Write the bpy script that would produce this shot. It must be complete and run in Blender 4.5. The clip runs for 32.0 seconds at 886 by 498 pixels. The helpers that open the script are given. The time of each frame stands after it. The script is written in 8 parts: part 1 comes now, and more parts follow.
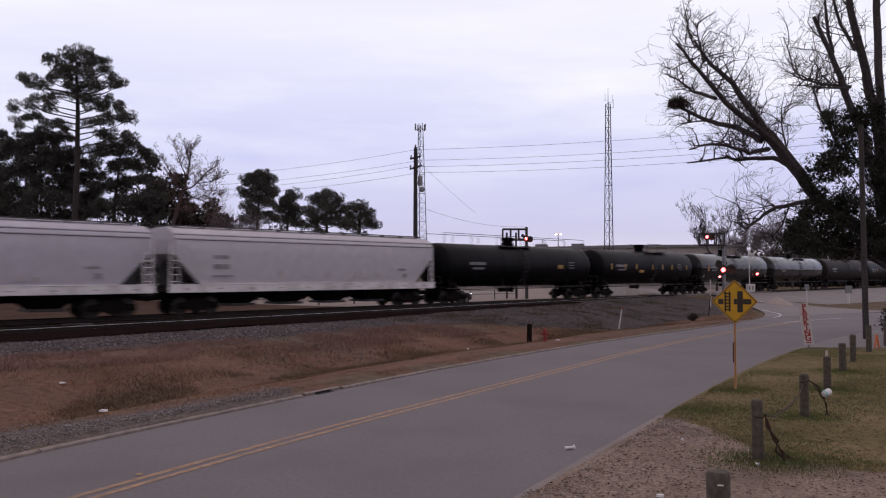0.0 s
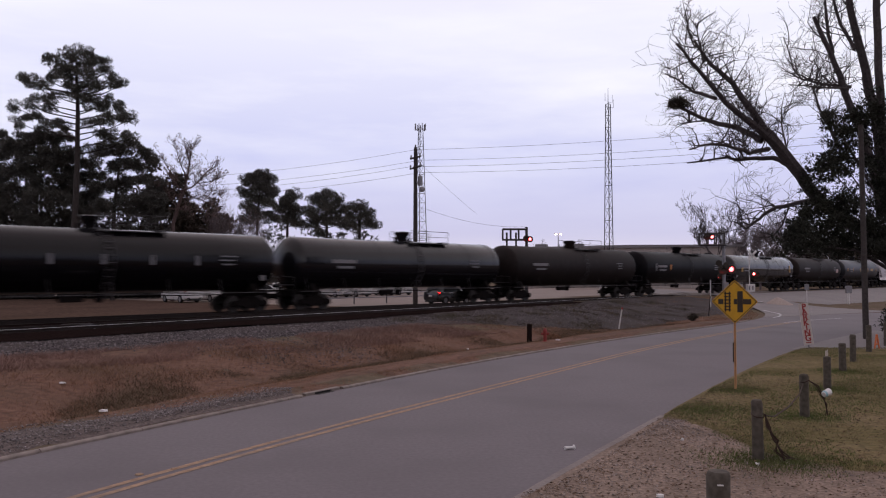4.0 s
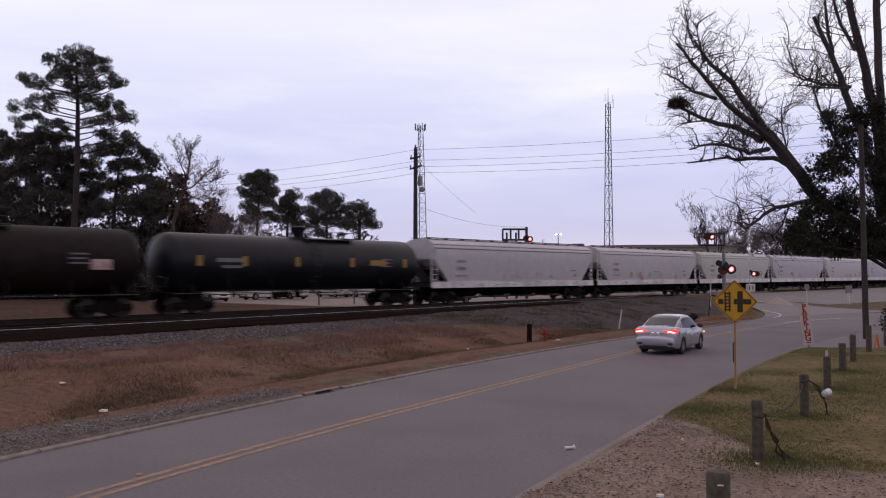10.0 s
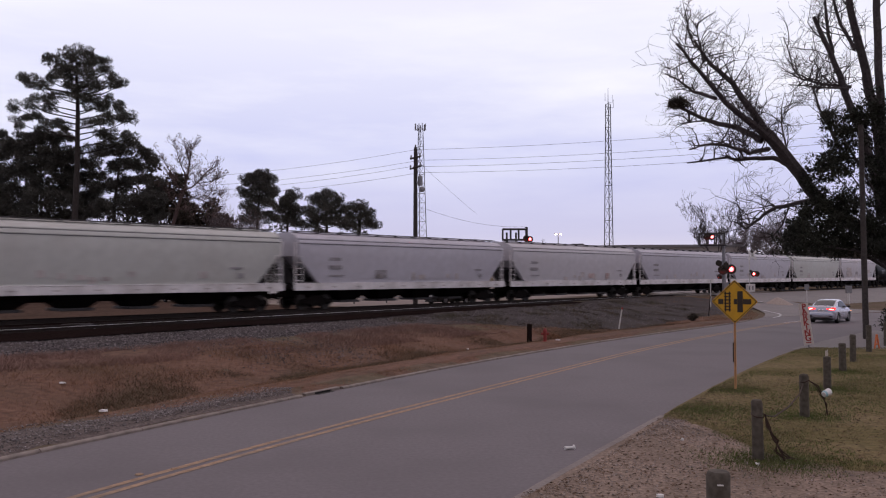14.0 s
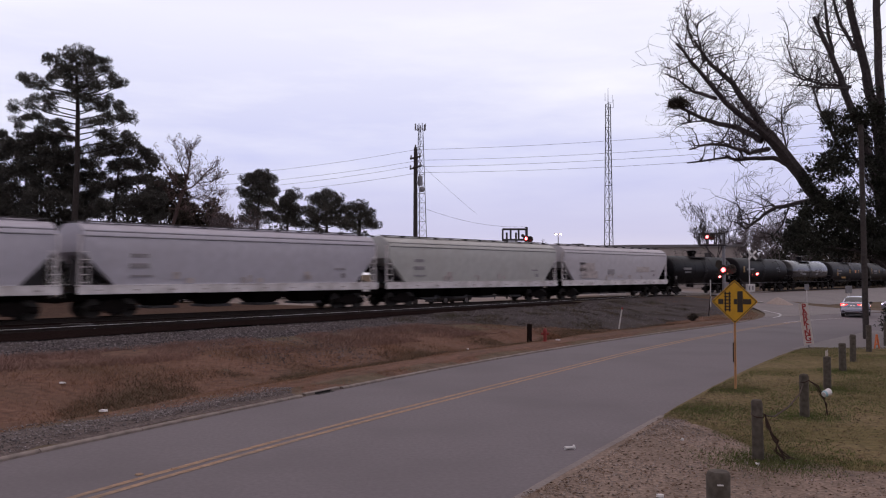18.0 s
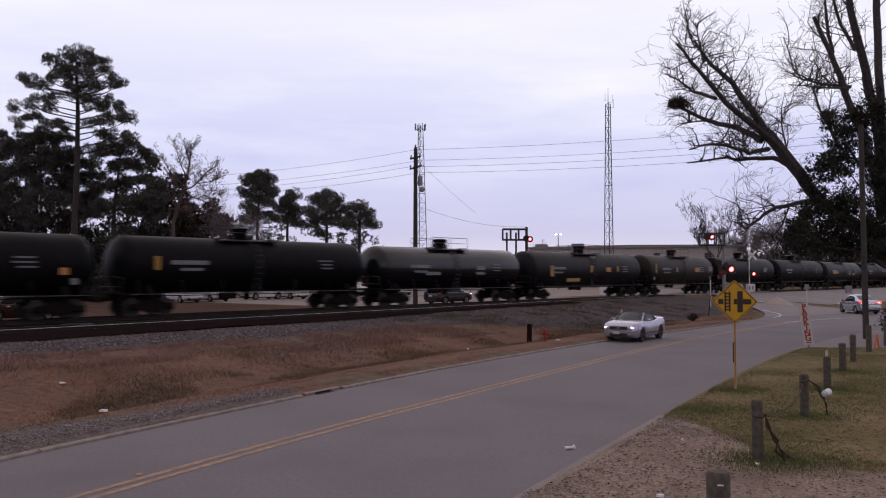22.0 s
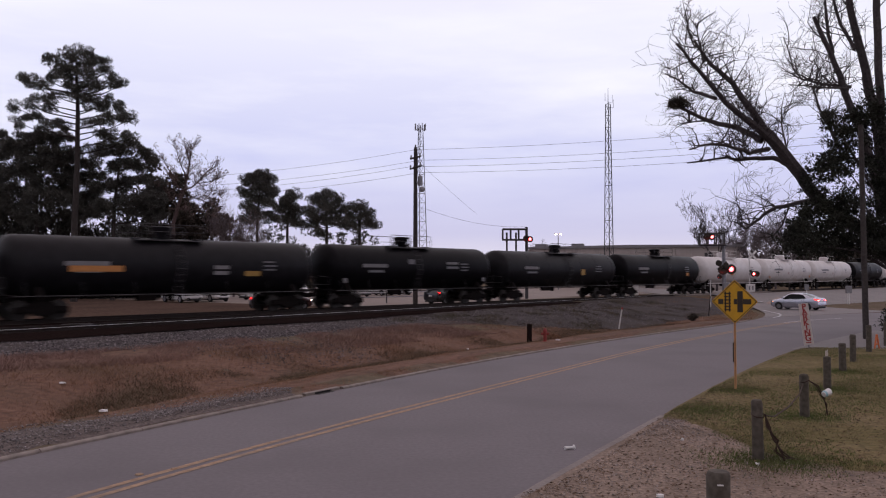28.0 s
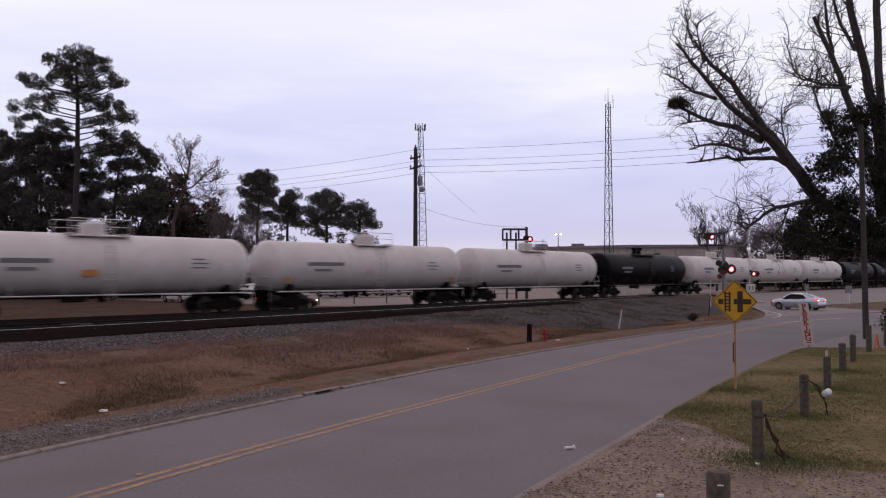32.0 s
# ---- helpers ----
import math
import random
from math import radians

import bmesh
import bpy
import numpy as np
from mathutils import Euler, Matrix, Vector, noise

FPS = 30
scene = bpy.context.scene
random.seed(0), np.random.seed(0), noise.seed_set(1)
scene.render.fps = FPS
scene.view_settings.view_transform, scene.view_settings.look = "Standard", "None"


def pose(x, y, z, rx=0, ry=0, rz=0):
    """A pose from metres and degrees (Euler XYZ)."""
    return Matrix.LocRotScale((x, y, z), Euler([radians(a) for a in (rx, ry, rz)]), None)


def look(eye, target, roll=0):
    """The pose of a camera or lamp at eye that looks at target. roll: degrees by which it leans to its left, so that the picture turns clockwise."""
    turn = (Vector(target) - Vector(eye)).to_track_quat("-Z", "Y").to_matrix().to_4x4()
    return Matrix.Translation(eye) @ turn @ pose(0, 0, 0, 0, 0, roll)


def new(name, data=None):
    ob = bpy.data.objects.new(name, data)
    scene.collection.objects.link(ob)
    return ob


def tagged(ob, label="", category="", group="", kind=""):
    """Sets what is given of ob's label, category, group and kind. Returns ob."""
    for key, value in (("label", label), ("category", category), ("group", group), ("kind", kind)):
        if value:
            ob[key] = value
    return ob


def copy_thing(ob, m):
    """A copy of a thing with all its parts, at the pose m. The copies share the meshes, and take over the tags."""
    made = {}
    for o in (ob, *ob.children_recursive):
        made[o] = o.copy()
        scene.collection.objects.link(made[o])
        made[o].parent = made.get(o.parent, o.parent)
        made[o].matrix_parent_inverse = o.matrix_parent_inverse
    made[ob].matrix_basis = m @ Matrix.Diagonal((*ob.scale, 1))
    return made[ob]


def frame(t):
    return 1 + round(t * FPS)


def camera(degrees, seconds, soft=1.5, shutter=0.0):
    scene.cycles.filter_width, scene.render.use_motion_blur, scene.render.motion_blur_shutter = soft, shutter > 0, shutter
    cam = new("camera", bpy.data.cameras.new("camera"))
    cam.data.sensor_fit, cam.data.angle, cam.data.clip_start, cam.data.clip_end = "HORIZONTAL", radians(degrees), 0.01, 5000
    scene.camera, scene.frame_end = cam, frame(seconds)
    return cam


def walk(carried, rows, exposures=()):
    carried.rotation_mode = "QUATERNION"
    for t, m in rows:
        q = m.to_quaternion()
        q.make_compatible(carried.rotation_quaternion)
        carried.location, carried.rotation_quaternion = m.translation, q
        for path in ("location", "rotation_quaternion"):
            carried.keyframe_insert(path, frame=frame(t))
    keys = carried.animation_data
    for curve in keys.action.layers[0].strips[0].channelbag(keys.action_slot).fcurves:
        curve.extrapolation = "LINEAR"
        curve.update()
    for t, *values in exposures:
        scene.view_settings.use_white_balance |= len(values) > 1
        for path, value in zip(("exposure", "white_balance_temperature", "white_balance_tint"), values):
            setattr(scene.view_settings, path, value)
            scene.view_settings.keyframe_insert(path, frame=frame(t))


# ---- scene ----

# camera: stands still on raised ground beside the road, 3 m over the asphalt
cam = camera(57.47, 32.0, soft=1.1, shutter=0.6)
EYE = pose(0, 0, 3.0, 91.80, 0, 0)
walk(cam, [(0, EYE), (32, EYE)], [(0, 0.0), (32, 0.0)])

# ---- world and light: thin bright overcast at dusk ----
world = bpy.data.worlds.new("overcast_dusk")
scene.world = world
world.use_nodes = True
wn, wl = world.node_tree.nodes, world.node_tree.links
wn.clear()
w_out = wn.new("ShaderNodeOutputWorld")
w_bg = wn.new("ShaderNodeBackground")
w_sky = wn.new("ShaderNodeTexSky")
w_sky.sky_type, w_sky.sun_disc = "NISHITA", False
w_sky.sun_elevation, w_sky.sun_rotation = radians(12), radians(150)
w_co = wn.new("ShaderNodeTexCoord")
w_sep = wn.new("ShaderNodeSeparateXYZ")
w_ramp = wn.new("ShaderNodeValToRGB")
w_ramp.color_ramp.elements[0].position = 0.0
w_ramp.color_ramp.elements[0].color = (0.76, 0.70, 0.80, 1)
w_ramp.color_ramp.elements[1].position = 0.30
w_ramp.color_ramp.elements[1].color = (0.84, 0.83, 0.97, 1)
for at_, col_ in ((0.05, (0.58, 0.56, 0.77, 1)), (0.14, (0.585, 0.595, 0.86, 1)), (0.55, (0.76, 0.615, 0.66, 1)), (0.95, (0.65, 0.505, 0.545, 1))):
    w_ramp.color_ramp.elements.new(at_).color = col_
w_map = wn.new("ShaderNodeMapping")
w_map.inputs["Scale"].default_value = (1.5, 1.5, 8.0)
w_map.inputs["Rotation"].default_value = (0.0, 0.12, 0.0)
w_noise = wn.new("ShaderNodeTexNoise")
w_noise.inputs["Scale"].default_value, w_noise.inputs["Detail"].default_value = 1.7, 7.0
w_noise.inputs["Roughness"].default_value = 0.55
w_cr = wn.new("ShaderNodeValToRGB")
w_cr.color_ramp.elements[0].position, w_cr.color_ramp.elements[1].position = 0.40, 0.70
w_mix = wn.new("ShaderNodeMix")
w_mix.data_type = "RGBA"
w_mix.inputs[7].default_value = (0.95, 0.93, 1.0, 1)
w_half = wn.new("ShaderNodeMath")
w_half.operation = "MULTIPLY"
w_half.inputs[1].default_value = 0.85
w_add = wn.new("ShaderNodeMix")
w_add.data_type, w_add.blend_type = "RGBA", "ADD"
w_add.inputs[0].default_value = 0.004
wl.new(w_co.outputs["Generated"], w_sep.inputs[0])
wl.new(w_sep.outputs[2], w_ramp.inputs[0])
wl.new(w_co.outputs["Generated"], w_map.inputs[0])
wl.new(w_map.outputs[0], w_noise.inputs["Vector"])
wl.new(w_noise.outputs[0], w_cr.inputs[0])
wl.new(w_cr.outputs[0], w_half.inputs[0])
w_thin = wn.new("ShaderNodeMapRange")
w_thin.inputs[1].default_value, w_thin.inputs[2].default_value = 0.07, 0.22
w_thin.inputs[3].default_value, w_thin.inputs[4].default_value = 0.15, 1.0
w_veil = wn.new("ShaderNodeMath")
w_veil.operation = "MULTIPLY"
wl.new(w_sep.outputs[2], w_thin.inputs[0])
wl.new(w_half.outputs[0], w_veil.inputs[0])
wl.new(w_thin.outputs[0], w_veil.inputs[1])
wl.new(w_veil.outputs[0], w_mix.inputs[0])
wl.new(w_ramp.outputs[0], w_mix.inputs[6])
wl.new(w_mix.outputs[2], w_add.inputs[6])
wl.new(w_sky.outputs[0], w_add.inputs[7])
# the dusk sky is brighter on the far side, where the sun went down, and dims towards the back
w_back = wn.new("ShaderNodeMapRange")
w_back.inputs[1].default_value, w_back.inputs[2].default_value = -0.6, 0.6
w_back.inputs[3].default_value, w_back.inputs[4].default_value = 0.60, 1.0
w_dim = wn.new("ShaderNodeMix")
w_dim.data_type, w_dim.blend_type = "RGBA", "MULTIPLY"
w_dim.inputs[0].default_value = 1.0
wl.new(w_sep.outputs[1], w_back.inputs[0])
wl.new(w_add.outputs[2], w_dim.inputs[6])
wl.new(w_back.outputs[0], w_dim.inputs[7])
wl.new(w_dim.outputs[2], w_bg.inputs[0])
w_bg.inputs[1].default_value = 1.05
wl.new(w_bg.outputs[0], w_out.inputs[0])
sun_data = bpy.data.lights.new("sun", "SUN")
sun_data.energy, sun_data.angle, sun_data.color = 0.10, radians(40), (1.0, 0.93, 0.90)
sun = new("sun", sun_data)
sun.matrix_world = look((35, -60, 14), (0, 0, 0))


# ---- materials ----
def material(name, base, rough=0.7, metal=0.0, vary=0.25, grain=6.0, coarse=0.5, bump=0.0, tint=None, spread=0.0, coat=0.0, spec=0.5):
    """A surface with grain and stains at two scales; tint is the colour of the stains, spread the change from piece to piece."""
    m = bpy.data.materials.new(name)
    m.use_nodes = True
    nt, ln = m.node_tree.nodes, m.node_tree.links
    b = nt["Principled BSDF"]
    b.inputs["Roughness"].default_value, b.inputs["Metallic"].default_value = rough, metal
    b.inputs["Coat Weight"].default_value = coat
    b.inputs["Specular IOR Level"].default_value = spec
    co = nt.new("ShaderNodeTexCoord")
    n1, n2 = nt.new("ShaderNodeTexNoise"), nt.new("ShaderNodeTexNoise")
    n1.inputs["Scale"].default_value, n1.inputs["Detail"].default_value = grain, 5
    n2.inputs["Scale"].default_value, n2.inputs["Detail"].default_value = coarse, 4
    ln.new(co.outputs["Object"], n1.inputs["Vector"])
    ln.new(co.outputs["Object"], n2.inputs["Vector"])
    dark = [c * (1 - vary) for c in base]
    light = [min(1, c * (1 + vary)) for c in base]
    r1 = nt.new("ShaderNodeValToRGB")
    r1.color_ramp.elements[0].position, r1.color_ramp.elements[1].position = 0.3, 0.7
    r1.color_ramp.elements[0].color, r1.color_ramp.elements[1].color = (*dark, 1), (*light, 1)
    ln.new(n1.outputs[0], r1.inputs[0])
    r2 = nt.new("ShaderNodeValToRGB")
    r2.color_ramp.elements[0].position, r2.color_ramp.elements[1].position = 0.45, 0.75
    ln.new(n2.outputs[0], r2.inputs[0])
    mx = nt.new("ShaderNodeMix")
    mx.data_type = "RGBA"
    mx.inputs[7].default_value = (*(tint or [c * (1 - 0.6 * vary) for c in base]), 1)
    sc = nt.new("ShaderNodeMath")
    sc.operation = "MULTIPLY"
    sc.inputs[1].default_value = 0.7
    ln.new(r2.outputs[0], sc.inputs[0])
    ln.new(sc.outputs[0], mx.inputs[0])
    ln.new(r1.outputs[0], mx.inputs[6])
    last = mx.outputs[2]
    if spread:
        info = nt.new("ShaderNodeObjectInfo")
        geo = nt.new("ShaderNodeNewGeometry")
        ad = nt.new("ShaderNodeMath")
        ad.operation = "ADD"
        fr = nt.new("ShaderNodeMath")
        fr.operation = "FRACT"
        ln.new(info.outputs["Random"], ad.inputs[0])
        ln.new(geo.outputs["Random Per Island"], ad.inputs[1])
        ln.new(ad.outputs[0], fr.inputs[0])
        mr = nt.new("ShaderNodeMapRange")
        mr.inputs[3].default_value, mr.inputs[4].default_value = 1 - spread, 1 + spread
        ln.new(fr.outputs[0], mr.inputs[0])
        hv = nt.new("ShaderNodeHueSaturation")
        ln.new(mr.outputs[0], hv.inputs["Value"])
        ln.new(last, hv.inputs["Color"])
        last = hv.outputs[0]
    ln.new(last, b.inputs["Base Color"])
    rr = nt.new("ShaderNodeMapRange")
    rr.inputs[3].default_value, rr.inputs[4].default_value = max(0.03, rough - 0.1), min(1, rough + 0.1)
    ln.new(n2.outputs[0], rr.inputs[0])
    ln.new(rr.outputs[0], b.inputs["Roughness"])
    if bump:
        bp = nt.new("ShaderNodeBump")
        bp.inputs["Strength"].default_value, bp.inputs["Distance"].default_value = 0.6, bump
        ln.new(n1.outputs[0], bp.inputs["Height"])
        ln.new(bp.outputs[0], b.inputs["Normal"])
    return m


def glow(name, colour, strength):
    m = bpy.data.materials.new(name)
    m.use_nodes = True
    b = m.node_tree.nodes["Principled BSDF"]
    b.inputs["Base Color"].default_value = (*colour, 1)
    b.inputs["Emission Color"].default_value = (*colour, 1)
    b.inputs["Emission Strength"].default_value = strength
    b.inputs["Roughness"].default_value = 0.3
    return m


M_ASPHALT = material("worn_asphalt", (0.152, 0.132, 0.142), 0.85, vary=0.12, grain=13, coarse=0.3, tint=(0.120, 0.105, 0.113))
M_ASPHALT_OLD = material("pale_asphalt", (0.200, 0.178, 0.176), 0.88, vary=0.16, grain=8, coarse=0.22, bump=0.01, tint=(0.16, 0.145, 0.15))
M_YELLOW = material("yellow_road_paint", (0.32, 0.20, 0.122), 0.8, vary=0.35, grain=7, coarse=1.3, tint=(0.19, 0.15, 0.125))
M_WHITELINE = material("white_road_paint", (0.55, 0.53, 0.54), 0.75, vary=0.2, grain=7, coarse=1.0, tint=(0.3, 0.28, 0.28))
M_KERB = material("weathered_concrete", (0.235, 0.195, 0.175), 0.9, vary=0.25, grain=5, coarse=0.7, bump=0.01, tint=(0.13, 0.10, 0.09))
M_DIRT = material("dirt_and_dead_grass", (0.160, 0.090, 0.065), 0.95, vary=0.35, grain=5, coarse=0.3, bump=0.03, tint=(0.082, 0.062, 0.046), spec=0.12)
M_GROUND = material("dry_ground", (0.155, 0.120, 0.095), 0.95, vary=0.25, grain=2, coarse=0.08, bump=0.03, tint=(0.11, 0.10, 0.06), spec=0.0)
M_GRAVEL_GREY = material("grey_gravel_bed", (0.140, 0.114, 0.108), 0.95, vary=0.4, grain=14, coarse=0.8, bump=0.03, tint=(0.12, 0.095, 0.085), spec=0.1)
M_DUST = material("sandy_road_edge", (0.255, 0.222, 0.210), 0.9, vary=0.15, grain=16, coarse=1.2, tint=(0.19, 0.165, 0.16), spec=0.1)
M_GRAVEL_BED = material("gravel_dirt", (0.248, 0.186, 0.150), 0.95, vary=0.4, grain=14, coarse=0.6, bump=0.04, tint=(0.105, 0.080, 0.064), spec=0.12)
M_LAWN = material("lawn_soil", (0.168, 0.127, 0.063), 0.95, vary=0.4, grain=8, coarse=0.5, bump=0.04, tint=(0.100, 0.094, 0.028), spec=0.12)
M_BALLAST = material("ballast_bed", (0.072, 0.062, 0.062), 0.95, vary=0.5, grain=9, coarse=0.5, bump=0.05, tint=(0.070, 0.056, 0.050), spec=0.05)
M_STONE = material("ballast_stone", (0.142, 0.123, 0.128), 0.9, vary=0.35, grain=5, coarse=1.0, spread=0.65, spec=0.2)
M_PALE_LOT = material("pale_concrete_lot", (0.26, 0.215, 0.195), 0.9, vary=0.15, grain=2, coarse=0.1, tint=(0.20, 0.165, 0.15), spec=0.1)
M_DRYGRASS = material("dry_grass", (0.262, 0.152, 0.100), 0.9, vary=0.25, grain=2, coarse=0.3, tint=(0.20, 0.135, 0.090), spread=0.25, spec=0.05)
M_REDGRASS = material("reddish_sedge", (0.250, 0.160, 0.138), 0.9, vary=0.2, grain=2, coarse=0.3, tint=(0.22, 0.145, 0.115), spread=0.22, spec=0.05)
M_GREENGRASS = material("winter_lawn_grass", (0.178, 0.165, 0.074), 0.9, vary=0.25, grain=2, coarse=0.5, tint=(0.200, 0.152, 0.090), spread=0.3)
M_GREENTUFT = material("green_winter_tufts", (0.098, 0.128, 0.036), 0.9, vary=0.3, grain=2, coarse=0.5, tint=(0.120, 0.108, 0.042), spread=0.3)
M_WEED = material("grey_green_weed", (0.098, 0.088, 0.064), 0.9, vary=0.3, grain=2, coarse=0.4, tint=(0.16, 0.11, 0.08), spread=0.3, spec=0.05)
M_DEADLEAF = material("dead_brown_leaf", (0.120, 0.072, 0.044), 0.9, vary=0.3, grain=6, coarse=2, tint=(0.20, 0.14, 0.10), spread=0.5)
M_PEBBLE = material("pale_pebble", (0.27, 0.230, 0.215), 0.9, vary=0.3, grain=5, coarse=1.0, spread=0.6)
M_GRAVELSTONE = material("grey_gravel_stone", (0.215, 0.190, 0.190), 0.9, vary=0.3, grain=5, coarse=1.0, spread=0.6, spec=0.2)
M_DITCH = material("dark_ditch_grass", (0.135, 0.096, 0.066), 0.9, vary=0.3, grain=2, coarse=0.3, tint=(0.125, 0.102, 0.068), spread=0.3, spec=0.05)
M_LITTERFLOOR = material("pine_litter", (0.095, 0.064, 0.052), 0.95, vary=0.35, grain=3, coarse=0.2, bump=0.03, tint=(0.062, 0.046, 0.036), spec=0.0)
# creosote and rail rust, both taken darker for the train's shade
M_SLEEPER = material("creosote_darkened_for_shade", (0.017, 0.0112, 0.0105), 0.95, vary=0.35, grain=10, coarse=1, bump=0.01, spec=0.0)
M_RAIL = material("rusty_shaded_rail", (0.020, 0.0125, 0.011), 0.9, 0.0, vary=0.3, grain=8, coarse=0.6)
# pale diffuse steel; the sky's reflection is put into the colour
M_RAILTOP = material("rail_head_painted_sheen", (0.80, 0.77, 0.79), 0.42, 0.25, vary=0.1, grain=8, coarse=0.5)
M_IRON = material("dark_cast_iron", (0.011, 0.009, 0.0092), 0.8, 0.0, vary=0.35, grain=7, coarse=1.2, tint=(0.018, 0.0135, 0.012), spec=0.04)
M_WHEEL = material("steel_wheel", (0.030, 0.025, 0.024), 0.65, 0.2, vary=0.3, grain=6, coarse=1.5)
M_HOPPER = material("pale_grey_car_paint", (0.54, 0.515, 0.555), 0.6, vary=0.08, grain=2.0, coarse=0.35, tint=(0.54, 0.505, 0.53))
M_HOPPER_LILAC = material("lilac_grey_car_paint", (0.50, 0.480, 0.545), 0.6, vary=0.08, grain=2.0, coarse=0.35, tint=(0.46, 0.435, 0.48))
M_HOPPER_GREEN = material("greenish_grey_car_paint", (0.515, 0.515, 0.500), 0.6, vary=0.08, grain=2.0, coarse=0.35, tint=(0.44, 0.42, 0.40))
M_HOPPER_SILL = material("dirty_white_sill", (0.78, 0.74, 0.76), 0.65, vary=0.14, grain=3.0, coarse=0.8, tint=(0.36, 0.31, 0.29))
M_BLACK = material("black_tank_paint", (0.0042, 0.0038, 0.0052), 0.20, vary=0.3, grain=2, coarse=0.5, tint=(0.007, 0.006, 0.0066), spec=0.28)
M_BLACKMATT = material("dull_black_tank_paint", (0.0056, 0.0050, 0.0066), 0.45, vary=0.3, grain=2, coarse=0.5, tint=(0.0082, 0.0071, 0.0088), spec=0.07)
M_BROWN = material("dusty_brown_tank_paint", (0.0135, 0.0088, 0.0085), 0.6, vary=0.3, grain=2, coarse=0.5, tint=(0.020, 0.013, 0.0115), spec=0.15)
M_OLIVE = material("olive_brown_tank_paint", (0.0115, 0.0080, 0.0058), 0.5, vary=0.3, grain=2, coarse=0.5, tint=(0.018, 0.012, 0.0095), spec=0.2)
M_SLATE = material("slate_blue_tank_paint", (0.0085, 0.0088, 0.0125), 0.40, vary=0.3, grain=2, coarse=0.5, tint=(0.020, 0.019, 0.022), spec=0.25)
M_GREYTANK = material("dark_grey_tank_paint", (0.0075, 0.0070, 0.0092), 0.18, vary=0.25, grain=2, coarse=0.5, tint=(0.006, 0.0055, 0.007), spec=0.42)
M_DUSTY = material("dusty_dark_tank_paint", (0.0098, 0.0089, 0.0112), 0.48, vary=0.3, grain=2, coarse=0.5, tint=(0.0130, 0.0118, 0.0140), spec=0.14)
M_WHITETANK = material("white_tank_paint", (0.62, 0.585, 0.585), 0.5, vary=0.08, grain=2, coarse=0.5, tint=(0.50, 0.45, 0.43))
M_MARK_W = material("white_stencil", (0.19, 0.18, 0.19), 0.6, vary=0.2, grain=6, coarse=2)
M_MARK_G = material("grey_stencil", (0.16, 0.155, 0.17), 0.6, vary=0.2, grain=6, coarse=2)
M_MARK_Y = material("yellow_reflective_patch", (0.34, 0.19, 0.035), 0.5, vary=0.2, grain=6, coarse=2)
M_MARK_O = material("orange_placard", (0.50, 0.20, 0.05), 0.5, vary=0.2, grain=6, coarse=2)
M_MARK_H = material("faded_dark_stencil", (0.27, 0.25, 0.27), 0.7, vary=0.3, grain=6, coarse=2, tint=(0.40, 0.37, 0.39))
M_STAIN = material("faded_paint_scrawl", (0.46, 0.40, 0.40), 0.7, vary=0.25, grain=3, coarse=1.5, tint=(0.55, 0.51, 0.51))
M_RUSTMARK = material("red_paint_scrawl", (0.44, 0.30, 0.29), 0.7, vary=0.3, grain=3, coarse=1.5, tint=(0.55, 0.50, 0.50))
M_SILVER = material("silver_car_paint", (0.52, 0.52, 0.595), 0.24, 0.72, vary=0.03, grain=30, coarse=0.4, coat=0.3)
M_SILVER_COOL = material("pale_silver_car_paint", (0.45, 0.435, 0.51), 0.26, 0.75, vary=0.03, grain=30, coarse=0.4, coat=0.3)
M_DARKCAR = material("dark_car_paint", (0.022, 0.022, 0.026), 0.3, 0.2, vary=0.1, grain=30, coarse=0.4, coat=0.6)
M_REDCAR = material("dark_red_car_paint", (0.042, 0.006, 0.007), 0.3, 0.2, vary=0.1, grain=30, coarse=0.4, coat=0.6)
M_WHITECAR = material("white_car_paint", (0.72, 0.70, 0.71), 0.35, 0.0, vary=0.03, grain=30, coarse=0.4, coat=0.5)
M_GLASS_DARK = material("tinted_car_glass", (0.020, 0.026, 0.030), 0.06, 0.0, vary=0.1, grain=2, coarse=0.5, spec=0.32)
# darker copy of the car glass: stands for dark surroundings mirrored in the sides
M_GLASS_SIDE = material("side_glass_dark_mirror", (0.006, 0.0065, 0.008), 0.10, 0.0, vary=0.1, grain=2, coarse=0.5, spec=0.10)
M_RUBBER = material("tyre_rubber", (0.014, 0.013, 0.014), 0.85, vary=0.3, grain=12, coarse=2)
M_RIM = material("alloy_rim", (0.30, 0.29, 0.31), 0.4, 0.8, vary=0.2, grain=10, coarse=2)
M_TRIM = material("black_plastic_trim", (0.016, 0.015, 0.016), 0.6, vary=0.2, grain=12, coarse=2)
M_STRIPE = material("dark_grey_car_stripe", (0.045, 0.042, 0.048), 0.5, vary=0.1, grain=10, coarse=1)
M_CLOTHTOP = material("black_fabric_roof", (0.017, 0.016, 0.018), 0.95, vary=0.2, grain=14, coarse=2, bump=0.005)
M_CHROME = material("chrome_trim", (0.55, 0.54, 0.56), 0.2, 0.95, vary=0.05, grain=10, coarse=2)
M_PLATE = material("white_plate", (0.50, 0.47, 0.45), 0.5, vary=0.1, grain=10, coarse=2)
M_TAIL = glow("lit_red_tail_lamp", (0.92, 0.012, 0.014), 3.0)
M_PLATELAMP = glow("small_plate_lamp", (1.0, 0.72, 0.62), 0.9)
M_TAILHOT = glow("lit_brake_bulb", (1.0, 0.17, 0.13), 11.0)
M_BLINK = glow("amber_side_lamp", (1.0, 0.35, 0.08), 2.0)
M_HEAD = glow("lit_head_lamp", (0.74, 0.66, 1.0), 6.0)
